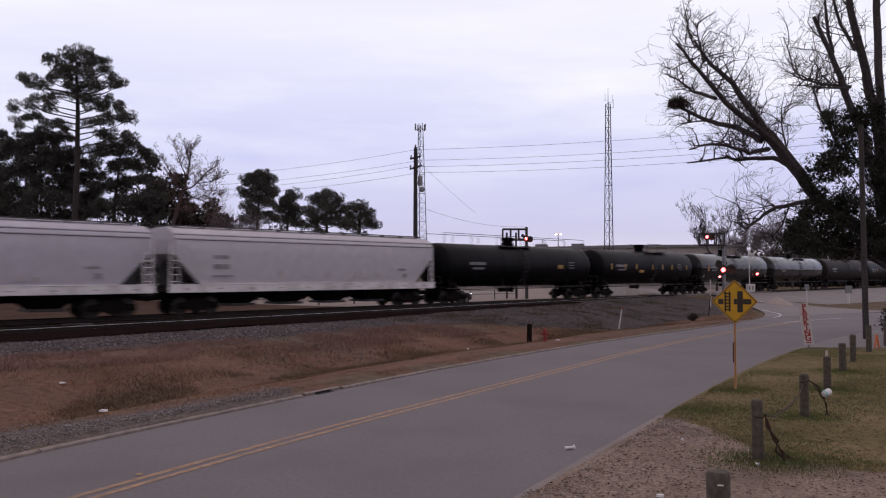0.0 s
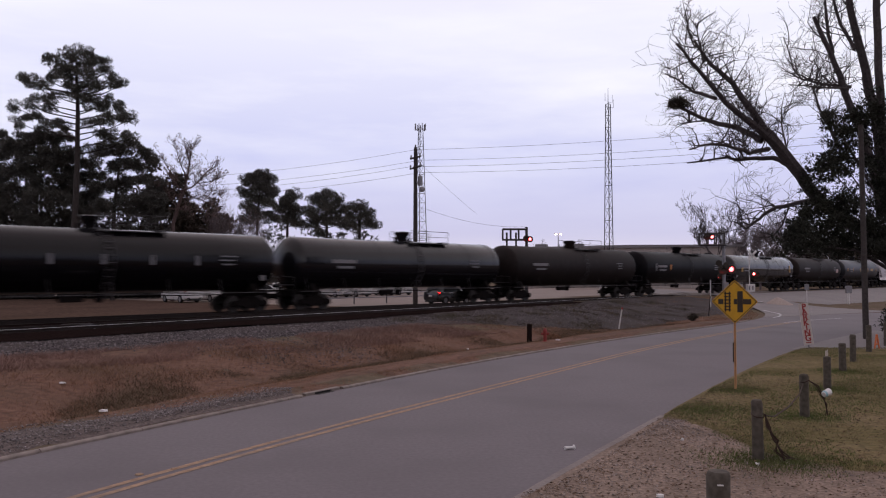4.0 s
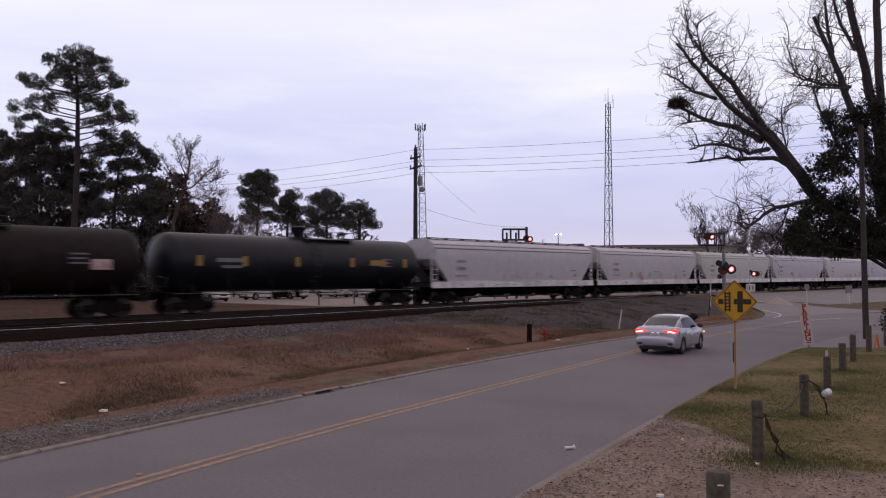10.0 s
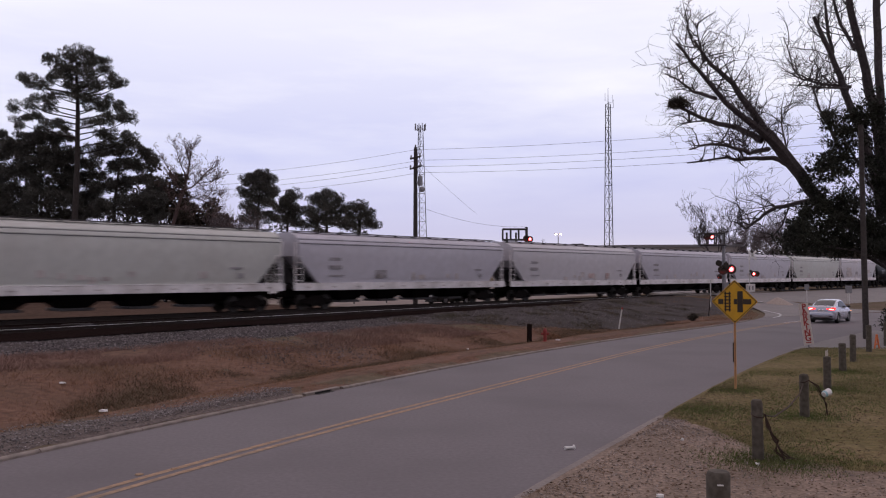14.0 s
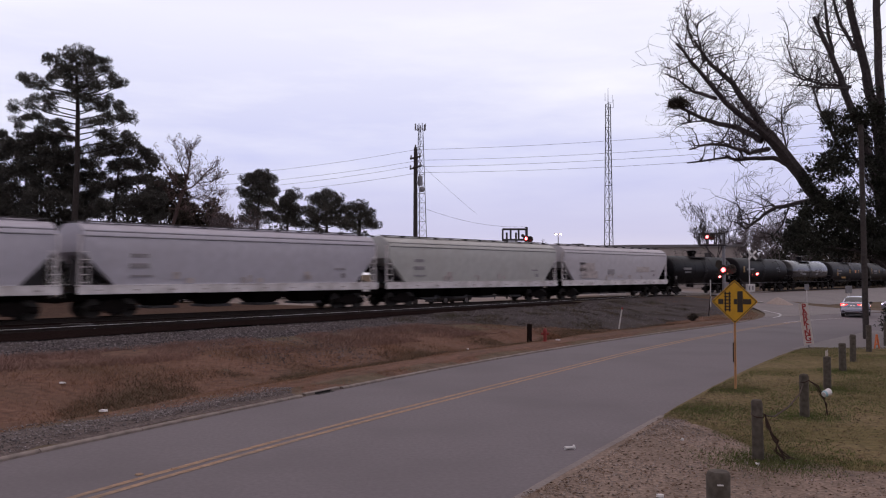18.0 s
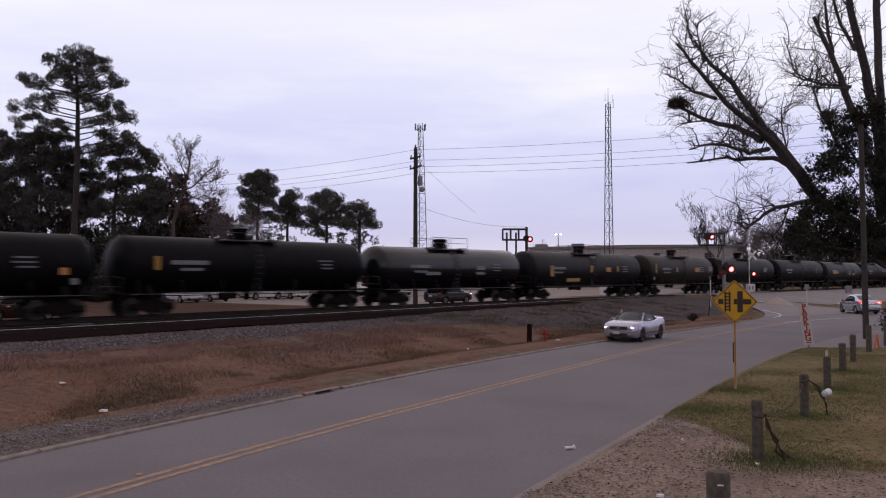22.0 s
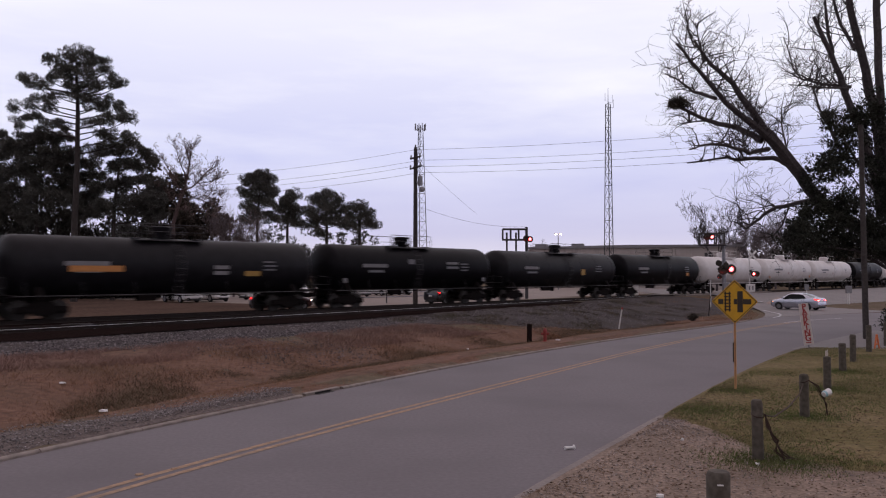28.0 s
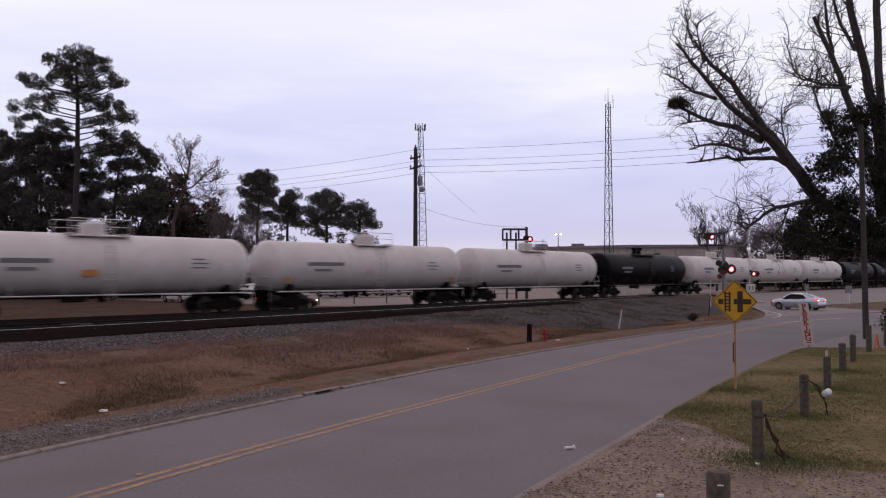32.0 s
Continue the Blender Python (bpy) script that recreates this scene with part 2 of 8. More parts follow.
M_HEADFAR = glow("lit_head_lamp_far", (1.0, 0.93, 0.95), 9.0)
M_REDCORE = glow("hot_red_signal_core", (1.0, 0.50, 0.48), 12.0)
M_REDSIG = glow("lit_red_signal_lens", (1.0, 0.06, 0.07), 7.0)
M_STREETLIT = glow("lit_street_lamp", (1.0, 0.62, 0.45), 9.0)
M_BARK = material("grey_brown_bark", (0.062, 0.050, 0.052), 0.95, vary=0.4, grain=9, coarse=1.5, bump=0.02)
M_TWIG = material("bare_twig_bark", (0.052, 0.041, 0.045), 0.95, vary=0.3, grain=9, coarse=1.5)
M_TWIGRED = material("budding_twig_bark", (0.085, 0.055, 0.052), 0.95, vary=0.3, grain=9, coarse=1.5)
M_BUD = material("reddish_bud", (0.155, 0.105, 0.100), 0.9, vary=0.3, grain=3, coarse=0.5, spread=0.4)
# twig bark paled for far trees; distance haze is put into the colour
M_TWIGFAR = material("haze_paled_twig_bark", (0.135, 0.110, 0.118), 0.95, vary=0.3, grain=9, coarse=0.8)
M_PINEBARK = material("pine_bark", (0.036, 0.028, 0.026), 0.95, vary=0.4, grain=7, coarse=1.0, bump=0.02)
M_NEEDLE = material("pine_needles", (0.070, 0.068, 0.060), 0.8, vary=0.3, grain=1.2, coarse=0.2, tint=(0.064, 0.054, 0.048), spread=0.4)
M_LEAF = material("dark_evergreen_leaf", (0.018, 0.020, 0.013), 0.8, vary=0.3, grain=1.2, coarse=0.2, tint=(0.028, 0.026, 0.015), spread=0.45)
M_BRUSH = material("brown_underbrush_leaf", (0.050, 0.040, 0.030), 0.9, vary=0.3, grain=1.0, coarse=0.2, tint=(0.062, 0.042, 0.036), spread=0.4)
M_POLE = material("creosoted_pole", (0.045, 0.036, 0.036), 0.9, vary=0.3, grain=8, coarse=0.6, bump=0.01)
M_POLEGREY = material("weathered_grey_pole", (0.048, 0.040, 0.039), 0.95, vary=0.35, grain=8, coarse=0.8, bump=0.01, tint=(0.07, 0.058, 0.052))
M_POST = material("weathered_grey_post", (0.088, 0.074, 0.060), 0.95, vary=0.4, grain=10, coarse=1.8, bump=0.015, tint=(0.055, 0.054, 0.040))
M_STEEL = material("galvanised_steel", (0.26, 0.255, 0.28), 0.55, 0.5, vary=0.15, grain=6, coarse=1)
M_STEELDARK = material("dark_painted_steel", (0.055, 0.05, 0.055), 0.6, 0.2, vary=0.2, grain=6, coarse=1)
M_WIRE = material("aged_wire", (0.10, 0.095, 0.11), 0.7, 0.2, vary=0.1, grain=6, coarse=1)
M_RUSTWIRE = material("rusty_cable", (0.055, 0.032, 0.024), 0.85, 0.2, vary=0.3, grain=20, coarse=3)
M_SIGNYELLOW = material("yellow_sign_face", (0.62, 0.33, 0.012), 0.5, vary=0.1, grain=5, coarse=2, tint=(0.50, 0.27, 0.02))
M_SIGNBLACK = material("black_sign_symbol", (0.030, 0.020, 0.014), 0.6, vary=0.2, grain=8, coarse=2)
M_SIGNPOST = material("orange_painted_post", (0.60, 0.34, 0.165), 0.6, vary=0.2, grain=6, coarse=1.2, tint=(0.44, 0.24, 0.12))
M_SIGNWHITE = material("white_sign_board", (0.56, 0.50, 0.48), 0.7, vary=0.15, grain=6, coarse=2)
M_SIGNRED = material("red_sign_letters", (0.32, 0.035, 0.035), 0.7, vary=0.2, grain=8, coarse=2)
M_WHITEPAINT = material("white_painted_steel", (0.60, 0.57, 0.57), 0.6, vary=0.12, grain=5, coarse=1.5)
M_LITTER = material("white_litter", (0.75, 0.73, 0.73), 0.8, vary=0.1, grain=6, coarse=2)
M_REDIRON = material("red_hydrant_paint", (0.25, 0.030, 0.026), 0.6, vary=0.25, grain=8, coarse=2)
M_ORANGE = material("orange_plastic", (0.62, 0.16, 0.05), 0.6, vary=0.15, grain=8, coarse=2)
M_SAND = material("sand_heap", (0.36, 0.295, 0.265), 0.95, vary=0.2, grain=8, coarse=1.5, bump=0.03)
M_WALLBEIGE = material("beige_metal_siding", (0.40, 0.35, 0.33), 0.7, vary=0.08, grain=1.5, coarse=0.1)
M_ROOFGREY = material("grey_metal_roof", (0.20, 0.19, 0.20), 0.7, vary=0.1, grain=1.5, coarse=0.1)
M_DRAIN = material("dark_drain_shade_and_stain", (0.018, 0.016, 0.016), 0.95, vary=0.3, grain=8, coarse=2)
M_CUPBLUE = material("pale_blue_cup_band", (0.30, 0.50, 0.58), 0.5, vary=0.1, grain=8, coarse=2)


# ---- building tools ----
class Shape:
    """Collects vertices and faces of one mesh."""

    def __init__(self):
        self.v, self.f = [], []

    def face(self, *pts):
        k = len(self.v)
        self.v += [tuple(p) for p in pts]
        self.f.append(tuple(range(k, k + len(pts))))

    def box(self, c, s, ch=0.0, m=None):
        """A box round c of size s with chamfered edges, turned by m."""
        hx, hy, hz = s[0] / 2, s[1] / 2, s[2] / 2
        ch = min(ch, 0.45 * min(s))
        k = len(self.v)
        pts = []
        for sx in (-1, 1):
            for sy in (-1, 1):
                for sz in (-1, 1):
                    if ch:
                        pts += [(sx * hx, sy * (hy - ch), sz * (hz - ch)), (sx * (hx - ch), sy * hy, sz * (hz - ch)), (sx * (hx - ch), sy * (hy - ch), sz * hz)]
                    else:
                        pts.append((sx * hx, sy * hy, sz * hz))
        off = Vector(c)
        if m is not None:
            pts = [tuple(m @ Vector(p) + off) for p in pts]
        else:
            pts = [(p[0] + off[0], p[1] + off[1], p[2] + off[2]) for p in pts]
        self.v += pts
        if not ch:
            for q in ((0, 1, 3, 2), (4, 6, 7, 5), (0, 4, 5, 1), (2, 3, 7, 6), (0, 2, 6, 4), (1, 5, 7, 3)):
                self.f.append(tuple(k + i for i in q))
            return
        def vid(i, a):
            return k + 3 * i + a
        for a, q in ((0, (0, 1, 3, 2)), (0, (4, 6, 7, 5)), (1, (0, 4, 5, 1)), (1, (2, 3, 7, 6)), (2, (0, 2, 6, 4)), (2, (1, 5, 7, 3))):
            self.f.append(tuple(vid(i, a) for i in q))
        for i in range(8):
            self.f.append((vid(i, 0), vid(i, 1), vid(i, 2)))
        for i, j, a, b in ((0, 1, 0, 1), (2, 3, 0, 1), (4, 5, 0, 1), (6, 7, 0, 1), (0, 2, 0, 2), (1, 3, 0, 2), (4, 6, 0, 2), (5, 7, 0, 2), (0, 4, 1, 2), (1, 5, 1, 2), (2, 6, 1, 2), (3, 7, 1, 2)):
            self.f.append((vid(i, a), vid(i, b), vid(j, b), vid(j, a)))

    def tube(self, pts, radii, seg=8, caps=True):
        """A tube along pts."""
        k0 = len(self.v)
        pts = [Vector(p) for p in pts]
        if not isinstance(radii, (list, tuple)):
            radii = [radii] * len(pts)
        for i, p in enumerate(pts):
            way = (pts[min(i + 1, len(pts) - 1)] - pts[max(i - 1, 0)]).normalized()
            side = way.cross(Vector((0, 0, 1)) if abs(way.z) < 0.9 else Vector((1, 0, 0))).normalized()
            up = side.cross(way)
            for j in range(seg):
                w = 2 * math.pi * j / seg
                self.v.append(tuple(p + radii[i] * (math.cos(w) * side + math.sin(w) * up)))
        for i in range(len(pts) - 1):
            for j in range(seg):
                a, b = k0 + i * seg + j, k0 + i * seg + (j + 1) % seg
                self.f.append((a, b, b + seg, a + seg))
        if caps:
            self.f.append(tuple(k0 + j for j in reversed(range(seg))))
            self.f.append(tuple(k0 + (len(pts) - 1) * seg + j for j in range(seg)))

    def loft(self, rings, closed=True, caps=True):
        """Skin over rings with equal counts of points."""
        k0, m = len(self.v), len(rings[0])
        for r in rings:
            self.v += [tuple(p) for p in r]
        for i in range(len(rings) - 1):
            for j in range(m if closed else m - 1):
                a, b = k0 + i * m + j, k0 + i * m + (j + 1) % m
                self.f.append((a, b, b + m, a + m))
        if caps and closed:
            self.f.append(tuple(k0 + j for j in reversed(range(m))))
            self.f.append(tuple(k0 + (len(rings) - 1) * m + j for j in range(m)))

    def lathe(self, prof, centre, axis="y", seg=20, caps=True):
        """Turns (along, radius) pairs round an axis through centre."""
        rings = []
        for al, r in prof:
            ring = []
            for j in range(seg):
                w = 2 * math.pi * j / seg
                c, s = r * math.cos(w), r * math.sin(w)
                p = {"x": (al, c, s), "y": (c, al, s), "z": (c, s, al)}[axis]
                ring.append((p[0] + centre[0], p[1] + centre[1], p[2] + centre[2]))
            rings.append(ring)
        self.loft(rings, True, caps)

    def prism(self, outline, y0, y1, axis="y"):
        """An outline of (x, z) pairs pushed from y0 to y1."""
        a = [(x, y0, z) if axis == "y" else (y0, x, z) for x, z in outline]
        b = [(x, y1, z) if axis == "y" else (y1, x, z) for x, z in outline]
        self.loft([a, b])

    def mesh(self, name, smooth=False):
        me = bpy.data.meshes.new(name)
        me.from_pydata(self.v, [], self.f)
        bm = bmesh.new()
        bm.from_mesh(me)
        bmesh.ops.recalc_face_normals(bm, faces=bm.faces[:])
        bm.to_mesh(me)
        bm.free()
        if smooth:
            me.polygons.foreach_set("use_smooth", [True] * len(me.polygons))
            me.set_sharp_from_angle(angle=radians(38))
        me.update()
        return me


def part(name, sh, mat, parent=None, label="", smooth=False):
    """Links a shape (or a mesh) as one object under a thing or a part."""
    me = sh.mesh(name, smooth) if isinstance(sh, Shape) else sh
    if mat is not None and not me.materials:
        me.materials.append(mat)
    ob = new(name, me)
    if parent is not None:
        ob.parent = parent
    if label:
        ob["label"] = label
    return ob


def thing(name, m, label, category, group=""):
    """An empty at a thing's base."""
    ob = new(name)
    ob.empty_display_size = 0.2
    ob.matrix_basis = m
    return tagged(ob, label, category, group)


def raw(name, verts, faces, mat, label="", category="", kind="", group="", parent=None, smooth=False):
    """A large mesh straight from arrays."""
    me = bpy.data.meshes.new(name)
    me.from_pydata(verts, [], faces)
    if smooth:
        me.polygons.foreach_set("use_smooth", [True] * len(me.polygons))
    me.materials.append(mat)
    ob = new(name, me)
    if parent is not None:
        ob.parent = parent
    return tagged(ob, label, category, group, kind)


# ---- plan: along the main track (A) and across it (O, away from the camera) ----
D = Vector((0.67717, 0.73583, 0))
N = Vector((-0.73583, 0.67717, 0))
HEADING = math.degrees(math.atan2(D.y, D.x))
TRACK_O, RAIL_Z = 39.9, 0.88


def ao(a, o, z=0.0):
    return D * a + N * o + Vector((0, 0, z))


def step(x, a, b):
    t = min(1, max(0, (x - a) / (b - a)))
    return t * t * (3 - 2 * t)


def along(table, x):
    if x <= table[0][0]:
        return table[0][1]
    for (x0, y0), (x1, y1) in zip(table, table[1:]):
        if x <= x1:
            return y0 + (y1 - y0) * (x - x0) / (x1 - x0)
    return table[-1][1]


KERB_O = [(-60, 2), (-20, 9.5), (4.8, 14.1), (12.8, 16.1), (21.5, 18.0), (36, 19.7), (50, 20.3), (56.8, 21.9), (61.9, 23.5), (69.3, 27.2), (78, 32.8), (90, 42)]


def ramp_z(o):
    """The crossing road's height: up to the rails and down again."""
    return 0.86 * step(o, 25, 37.5) - 0.45 * step(o, 43, 52)


def land(x, y):
    """Height of the open ground."""
    p = Vector((x, y, 0))
    a, o = p.dot(D), p.dot(N)
    t = o - along(KERB_O, a)
    wild = 0.05 * noise.noise(Vector((x * 0.35, y * 0.35, 3.1))) + 0.02 * noise.noise(Vector((x * 1.3, y * 1.3, 7.7)))
    if t <= 0.2 and a < 72:
        return -0.04 + (0.0 if t > -9 else wild)
    ditch = 0.10 * step(t, 0.2, 0.6) - 0.50 * step(t, 1.6, 4.4) + 0.75 * step(t, 4.6, 10.5)
    if o > 43:
        ditch = 0.35
    far = ramp_z(o) - 0.10
    k = step(a, 46, 58)
    return ditch * (1 - k) + far * k + wild * step(t, 0.5, 2) * (1 - step(o, 43, 46))


def strip(name, left, right, n, m, mat, zf, label="", category="", kind="structure", lift=0.0):
    """A sheet between two lines, draped at the height zf(x, y)."""
    def spread(line, n):
        d = [0]
        for p, q in zip(line, line[1:]):
            d.append(d[-1] + math.dist(p, q))
        xs, ys = [p[0] for p in line], [p[1] for p in line]
        u = np.linspace(0, d[-1], n)
        # soft corners: a running mean over the fine samples
        fx, fy = np.interp(u, d, xs), np.interp(u, d, ys)
        w = max(1, n // 26)
        kern = np.ones(2 * w + 1) / (2 * w + 1)
        sx = np.convolve(np.concatenate([2 * fx[0] - fx[w:0:-1], fx, 2 * fx[-1] - fx[-2:-w - 2:-1]]), kern, "valid")
        sy = np.convolve(np.concatenate([2 * fy[0] - fy[w:0:-1], fy, 2 * fy[-1] - fy[-2:-w - 2:-1]]), kern, "valid")
        return list(zip(sx, sy))
    ls, rs = spread(left, n), spread(right, n)
    verts, faces = [], []
    for p, q in zip(ls, rs):
        for j in range(m):
            k = j / (m - 1)
            x, y = p[0] + (q[0] - p[0]) * k, p[1] + (q[1] - p[1]) * k
            verts.append((x, y, zf(x, y) + lift))
    for i in range(n - 1):
        for j in range(m - 1):
            a = i * m + j
            faces.append((a, a + 1, a + m + 1, a + m))
    ob = raw(name, verts, faces, mat, label, category, kind, smooth=True)
    if ob.data.polygons[0].normal.z < 0:
        ob.data.flip_normals()
    return ob, ls, rs

# ---- ground, roads, tracks ----
def ground_sheet():
    def ticks(lo, hi, fine, far):
        xs = list(np.arange(lo, hi, fine))
        g = fine
        x = hi
        while x < far:
            xs.append(x)
            g *= 1.35
            x += g
        xs.append(far)
        g, x = fine, lo
        while x > -far:
            g *= 1.35
            x -= g
            xs.append(max(x, -far))
        return sorted(set(round(float(v), 3) for v in xs))
    aa, oo = ticks(-12, 104, 1.1, 3200), ticks(2, 60, 0.8, 3200)
    verts, faces = [], []
    for a in aa:
        for o in oo:
            p = ao(a, o)
            verts.append((p.x, p.y, land(p.x, p.y)))
    m = len(oo)
    for i in range(len(aa) - 1):
        for j in range(m - 1):
            k = i * m + j
            faces.append((k, k + m, k + m + 1, k + 1))
    return raw("ground", verts, faces, M_GROUND, "brown winter ground of earth and dead grass", "ground", "structure", smooth=True)


ground_sheet()

LEFT = [(-58, -90), (-7.11, 13.07), (-5.5, 16.36), (-3.17, 20.35), (1.29, 27.98), (9.89, 39.86), (18.93, 50.61), (22.35, 56.6)]
RIGHT = [(-52, -91), (0.88, 10.94), (2.15, 12.58), (4.5, 17.0), (6.86, 21.14), (13.8, 32.14), (22.92, 43.47), (27.5, 47.2)]
YELLOW = [(-55.0, -90.5), (-4.88, 10.94), (-4.19, 12.47), (-2.06, 16.12), (0.22, 19.88), (2.77, 23.95), (8.52, 33.38), (14.89, 42.19), (19.76, 48.34), (24.24, 53.4)]


def flat(x, y):
    return 0.0


def crossing_z(x, y):
    return ramp_z(Vector((x, y, 0)).dot(N))


road, road_l, road_r = strip("road", LEFT, RIGHT, 180, 9, M_ASPHALT, flat, "worn grey two-lane asphalt road", "road")
strip("road_leg", [(22.35, 56.6), (36.5, 65.5), (48, 69), (90, 75), (260, 97)], [(27.5, 47.2), (34, 52.5), (46, 59.5), (90, 66), (260, 88)], 60, 7, M_ASPHALT, flat, "worn asphalt road leading off from the junction", "road")
strip("crossing_road", [(22.35, 56.6), (24.6, 61.4), (26.9, 69.4), (28.2, 79.6), (28.5, 92), (29, 120), (30, 170)], [(36.5, 65.5), (35.6, 69), (35.0, 74), (35.0, 80), (36.0, 92), (38, 120), (39, 170)], 70, 8, M_ASPHALT_OLD, crossing_z, "pale asphalt road rising over the level crossing", "road", lift=0.01)
strip("parking_drive", [(14.0, 32.6), (18.0, 37.6), (22.9, 43.3)], [(31, 32.6), (36, 38), (42, 46)], 24, 10, M_ASPHALT_OLD, flat, "dusty parking strip beside the road", "pavement", lift=0.004)
strip("far_road", [ao(a, 46.5)[:2] for a in (44, 54, 64, 78)], [ao(a, 54.5)[:2] for a in (43, 54, 64, 78)], 60, 6, M_PALE_LOT, lambda x, y: 0.36, "pale concrete road behind the railway", "road", lift=0.006)
strip("far_lot", [ao(a, 54.5)[:2] for a in (43, 74, 140)], [ao(a, 120)[:2] for a in (36, 74, 140)], 40, 12, M_PALE_LOT, lambda x, y: 0.352, "pale concrete yard beyond the railway", "pavement")


def ribbon(name, line, off, width, mat, lift, parent=None, label=""):
    """A painted stripe beside a line on the road."""
    ls = []
    for i, p in enumerate(line):
        q, r = line[max(0, i - 1)], line[min(len(line) - 1, i + 1)]
        w = Vector((r[0] - q[0], r[1] - q[1], 0)).normalized()
        s = Vector((w.y, -w.x, 0))
        ls.append((Vector((*p, 0)) + s * (off - width / 2), Vector((*p, 0)) + s * (off + width / 2)))
    verts, faces = [], []
    for a, b in ls:
        verts += [(a.x, a.y, lift), (b.x, b.y, lift)]
    for i in range(len(ls) - 1):
        faces.append((2 * i, 2 * i + 1, 2 * i + 3, 2 * i + 2))
    return raw(name, verts, faces, mat, label, "road marking", "structure", parent=parent)


def smooth_line(line, n):
    d = [0]
    for p, q in zip(line, line[1:]):
        d.append(d[-1] + math.dist(p, q))
    u = np.linspace(0, d[-1], n)
    fx, fy = np.interp(u, d, [p[0] for p in line]), np.interp(u, d, [p[1] for p in line])
    w = max(1, n // 26)
    kern = np.ones(2 * w + 1) / (2 * w + 1)
    fx = np.convolve(np.concatenate([2 * fx[0] - fx[w:0:-1], fx, 2 * fx[-1] - fx[-2:-w - 2:-1]]), kern, "valid")
    fy = np.convolve(np.concatenate([2 * fy[0] - fy[w:0:-1], fy, 2 * fy[-1] - fy[-2:-w - 2:-1]]), kern, "valid")
    return list(zip(fx, fy))


yl = smooth_line(YELLOW, 180)
ribbon("yellow_line", yl, -0.13, 0.13, M_YELLOW, 0.005, label="faded yellow centre line on the road")
ribbon("yellow_line", yl, 0.13, 0.13, M_YELLOW, 0.005, label="faded yellow centre line on the road")
ribbon("white_line", smooth_line([(22.3, 55.6), (23.6, 57.6), (24.9, 60.6), (25.6, 64.0), (26.3, 67.5)], 20), 0.35, 0.14, M_WHITELINE, 0.035, label="white edge line curving round the corner")
ribbon("white_line", [(21.0, 50.6), (24.2, 53.6), (27.0, 55.6)], 0.3, 0.12, M_WHITELINE, 0.006, label="worn pale stripe at the junction")


ribbon("white_line", [(29.5, 77.0), (30.7, 77.6)], 0.0, 0.6, M_WHITELINE, 0.40, label="worn white stop bar before the crossing")


def kerb_run(base, run, sec):
    """One cast length of kerb along a run of points."""
    if len(run) < 2:
        return
    sh, rings = Shape(), []
    for i, p in enumerate(run):
        q, r = run[max(0, i - 1)], run[min(len(run) - 1, i + 1)]
        w = Vector((r[0] - q[0], r[1] - q[1], 0)).normalized()
        side = Vector((-w.y, w.x, 0))
        e = 0.01 if i == 0 else (-0.01 if i == len(run) - 1 else 0)
        rings.append([Vector((p[0], p[1], z)) + side * o + w * e for o, z in sec])
    sh.loft(rings)
    part("kerb_stone", sh, M_KERB, base)


def kerb():
    """Concrete kerb with a gap at the drain, cast in lengths."""
    base = tagged(new("kerb"), "weathered concrete kerb along the road", "kerb", kind="structure")
    line = [p for p in road_l if -2 < p[1] < 53]
    fine = smooth_line(line, 240)
    sec = [(-0.015, -0.05), (-0.012, 0.032), (0.012, 0.052), (0.085, 0.060), (0.11, 0.045), (0.11, -0.05)]
    per = 8
    for s in range(0, len(fine) - 1, per):
        run = [p for p in fine[s:s + per + 1] if math.dist(p, (-3.09, 20.64)) > 0.62]
        if len(run) < 2:
            continue
        if max(math.dist(p, q) for p, q in zip(run, run[1:])) > 0.6:
            kerb_run(base, [p for p in run if p[1] < 20.64], sec)
            run = [p for p in run if p[1] >= 20.64]
        kerb_run(base, run, sec)
    drain = tagged(new("storm_drain"), "dark storm drain mouth set in the kerb", "drain", kind="structure")
    sh = Shape()
    m = Matrix.Rotation(radians(60), 3, "Z")
    # solid dark box; the opening's shade is put into its colour
    sh.box((-3.08, 20.64, 0.012), (0.62, 0.08, 0.050), 0.01, m)
    part("drain_mouth", sh, M_DRAIN, drain)
    sh = Shape()
    sh.box((-3.10, 20.65, 0.055), (1.40, 0.15, 0.020), 0.008, m)
    for e in (-1, 1):
        sh.box((-3.09 + e * 0.51 * 0.5, 20.645 + e * 0.51 * 0.866, 0.015), (0.36, 0.12, 0.062), 0.008, m)
    sh.box((-3.14, 20.67, 0.02), (1.34, 0.03, 0.07), 0.006, m)
    part("drain_cover", sh, M_KERB, drain)
    sh = Shape()
    sh.box((-2.98, 20.57, 0.000), (0.66, 0.10, 0.010), 0.003, m)
    part("stained_gutter", sh, M_DRAIN, drain)


kerb()


def siding_o(a):
    return along([(-900, 33.0), (-40, 33.0), (11, 33.9), (74, 39.9), (900, 39.9)], a)


PROFILE = [(-7.4, -0.25), (-6.4, 0.03), (-5.2, 0.10), (-4.2, 0.42), (-3.0, 0.52), (-2.2, 0.62), (-1.7, 0.68)]


def spread_of(a):
    """How far the stone is spread out towards the crossing."""
    return 1 + 0.85 * step(a, 30, 46)


def ballast_z(a, o):
    """Height of the stone bank; its toe lies on the ground and runs out beneath it."""
    u = o - siding_o(a)
    if u < -1.8:
        u /= spread_of(a)
    z = along(PROFILE, u)
    p = ao(a, o)
    return land(p.x, p.y) + z if u < -5.0 else max(z, land(p.x, p.y) + 0.06)


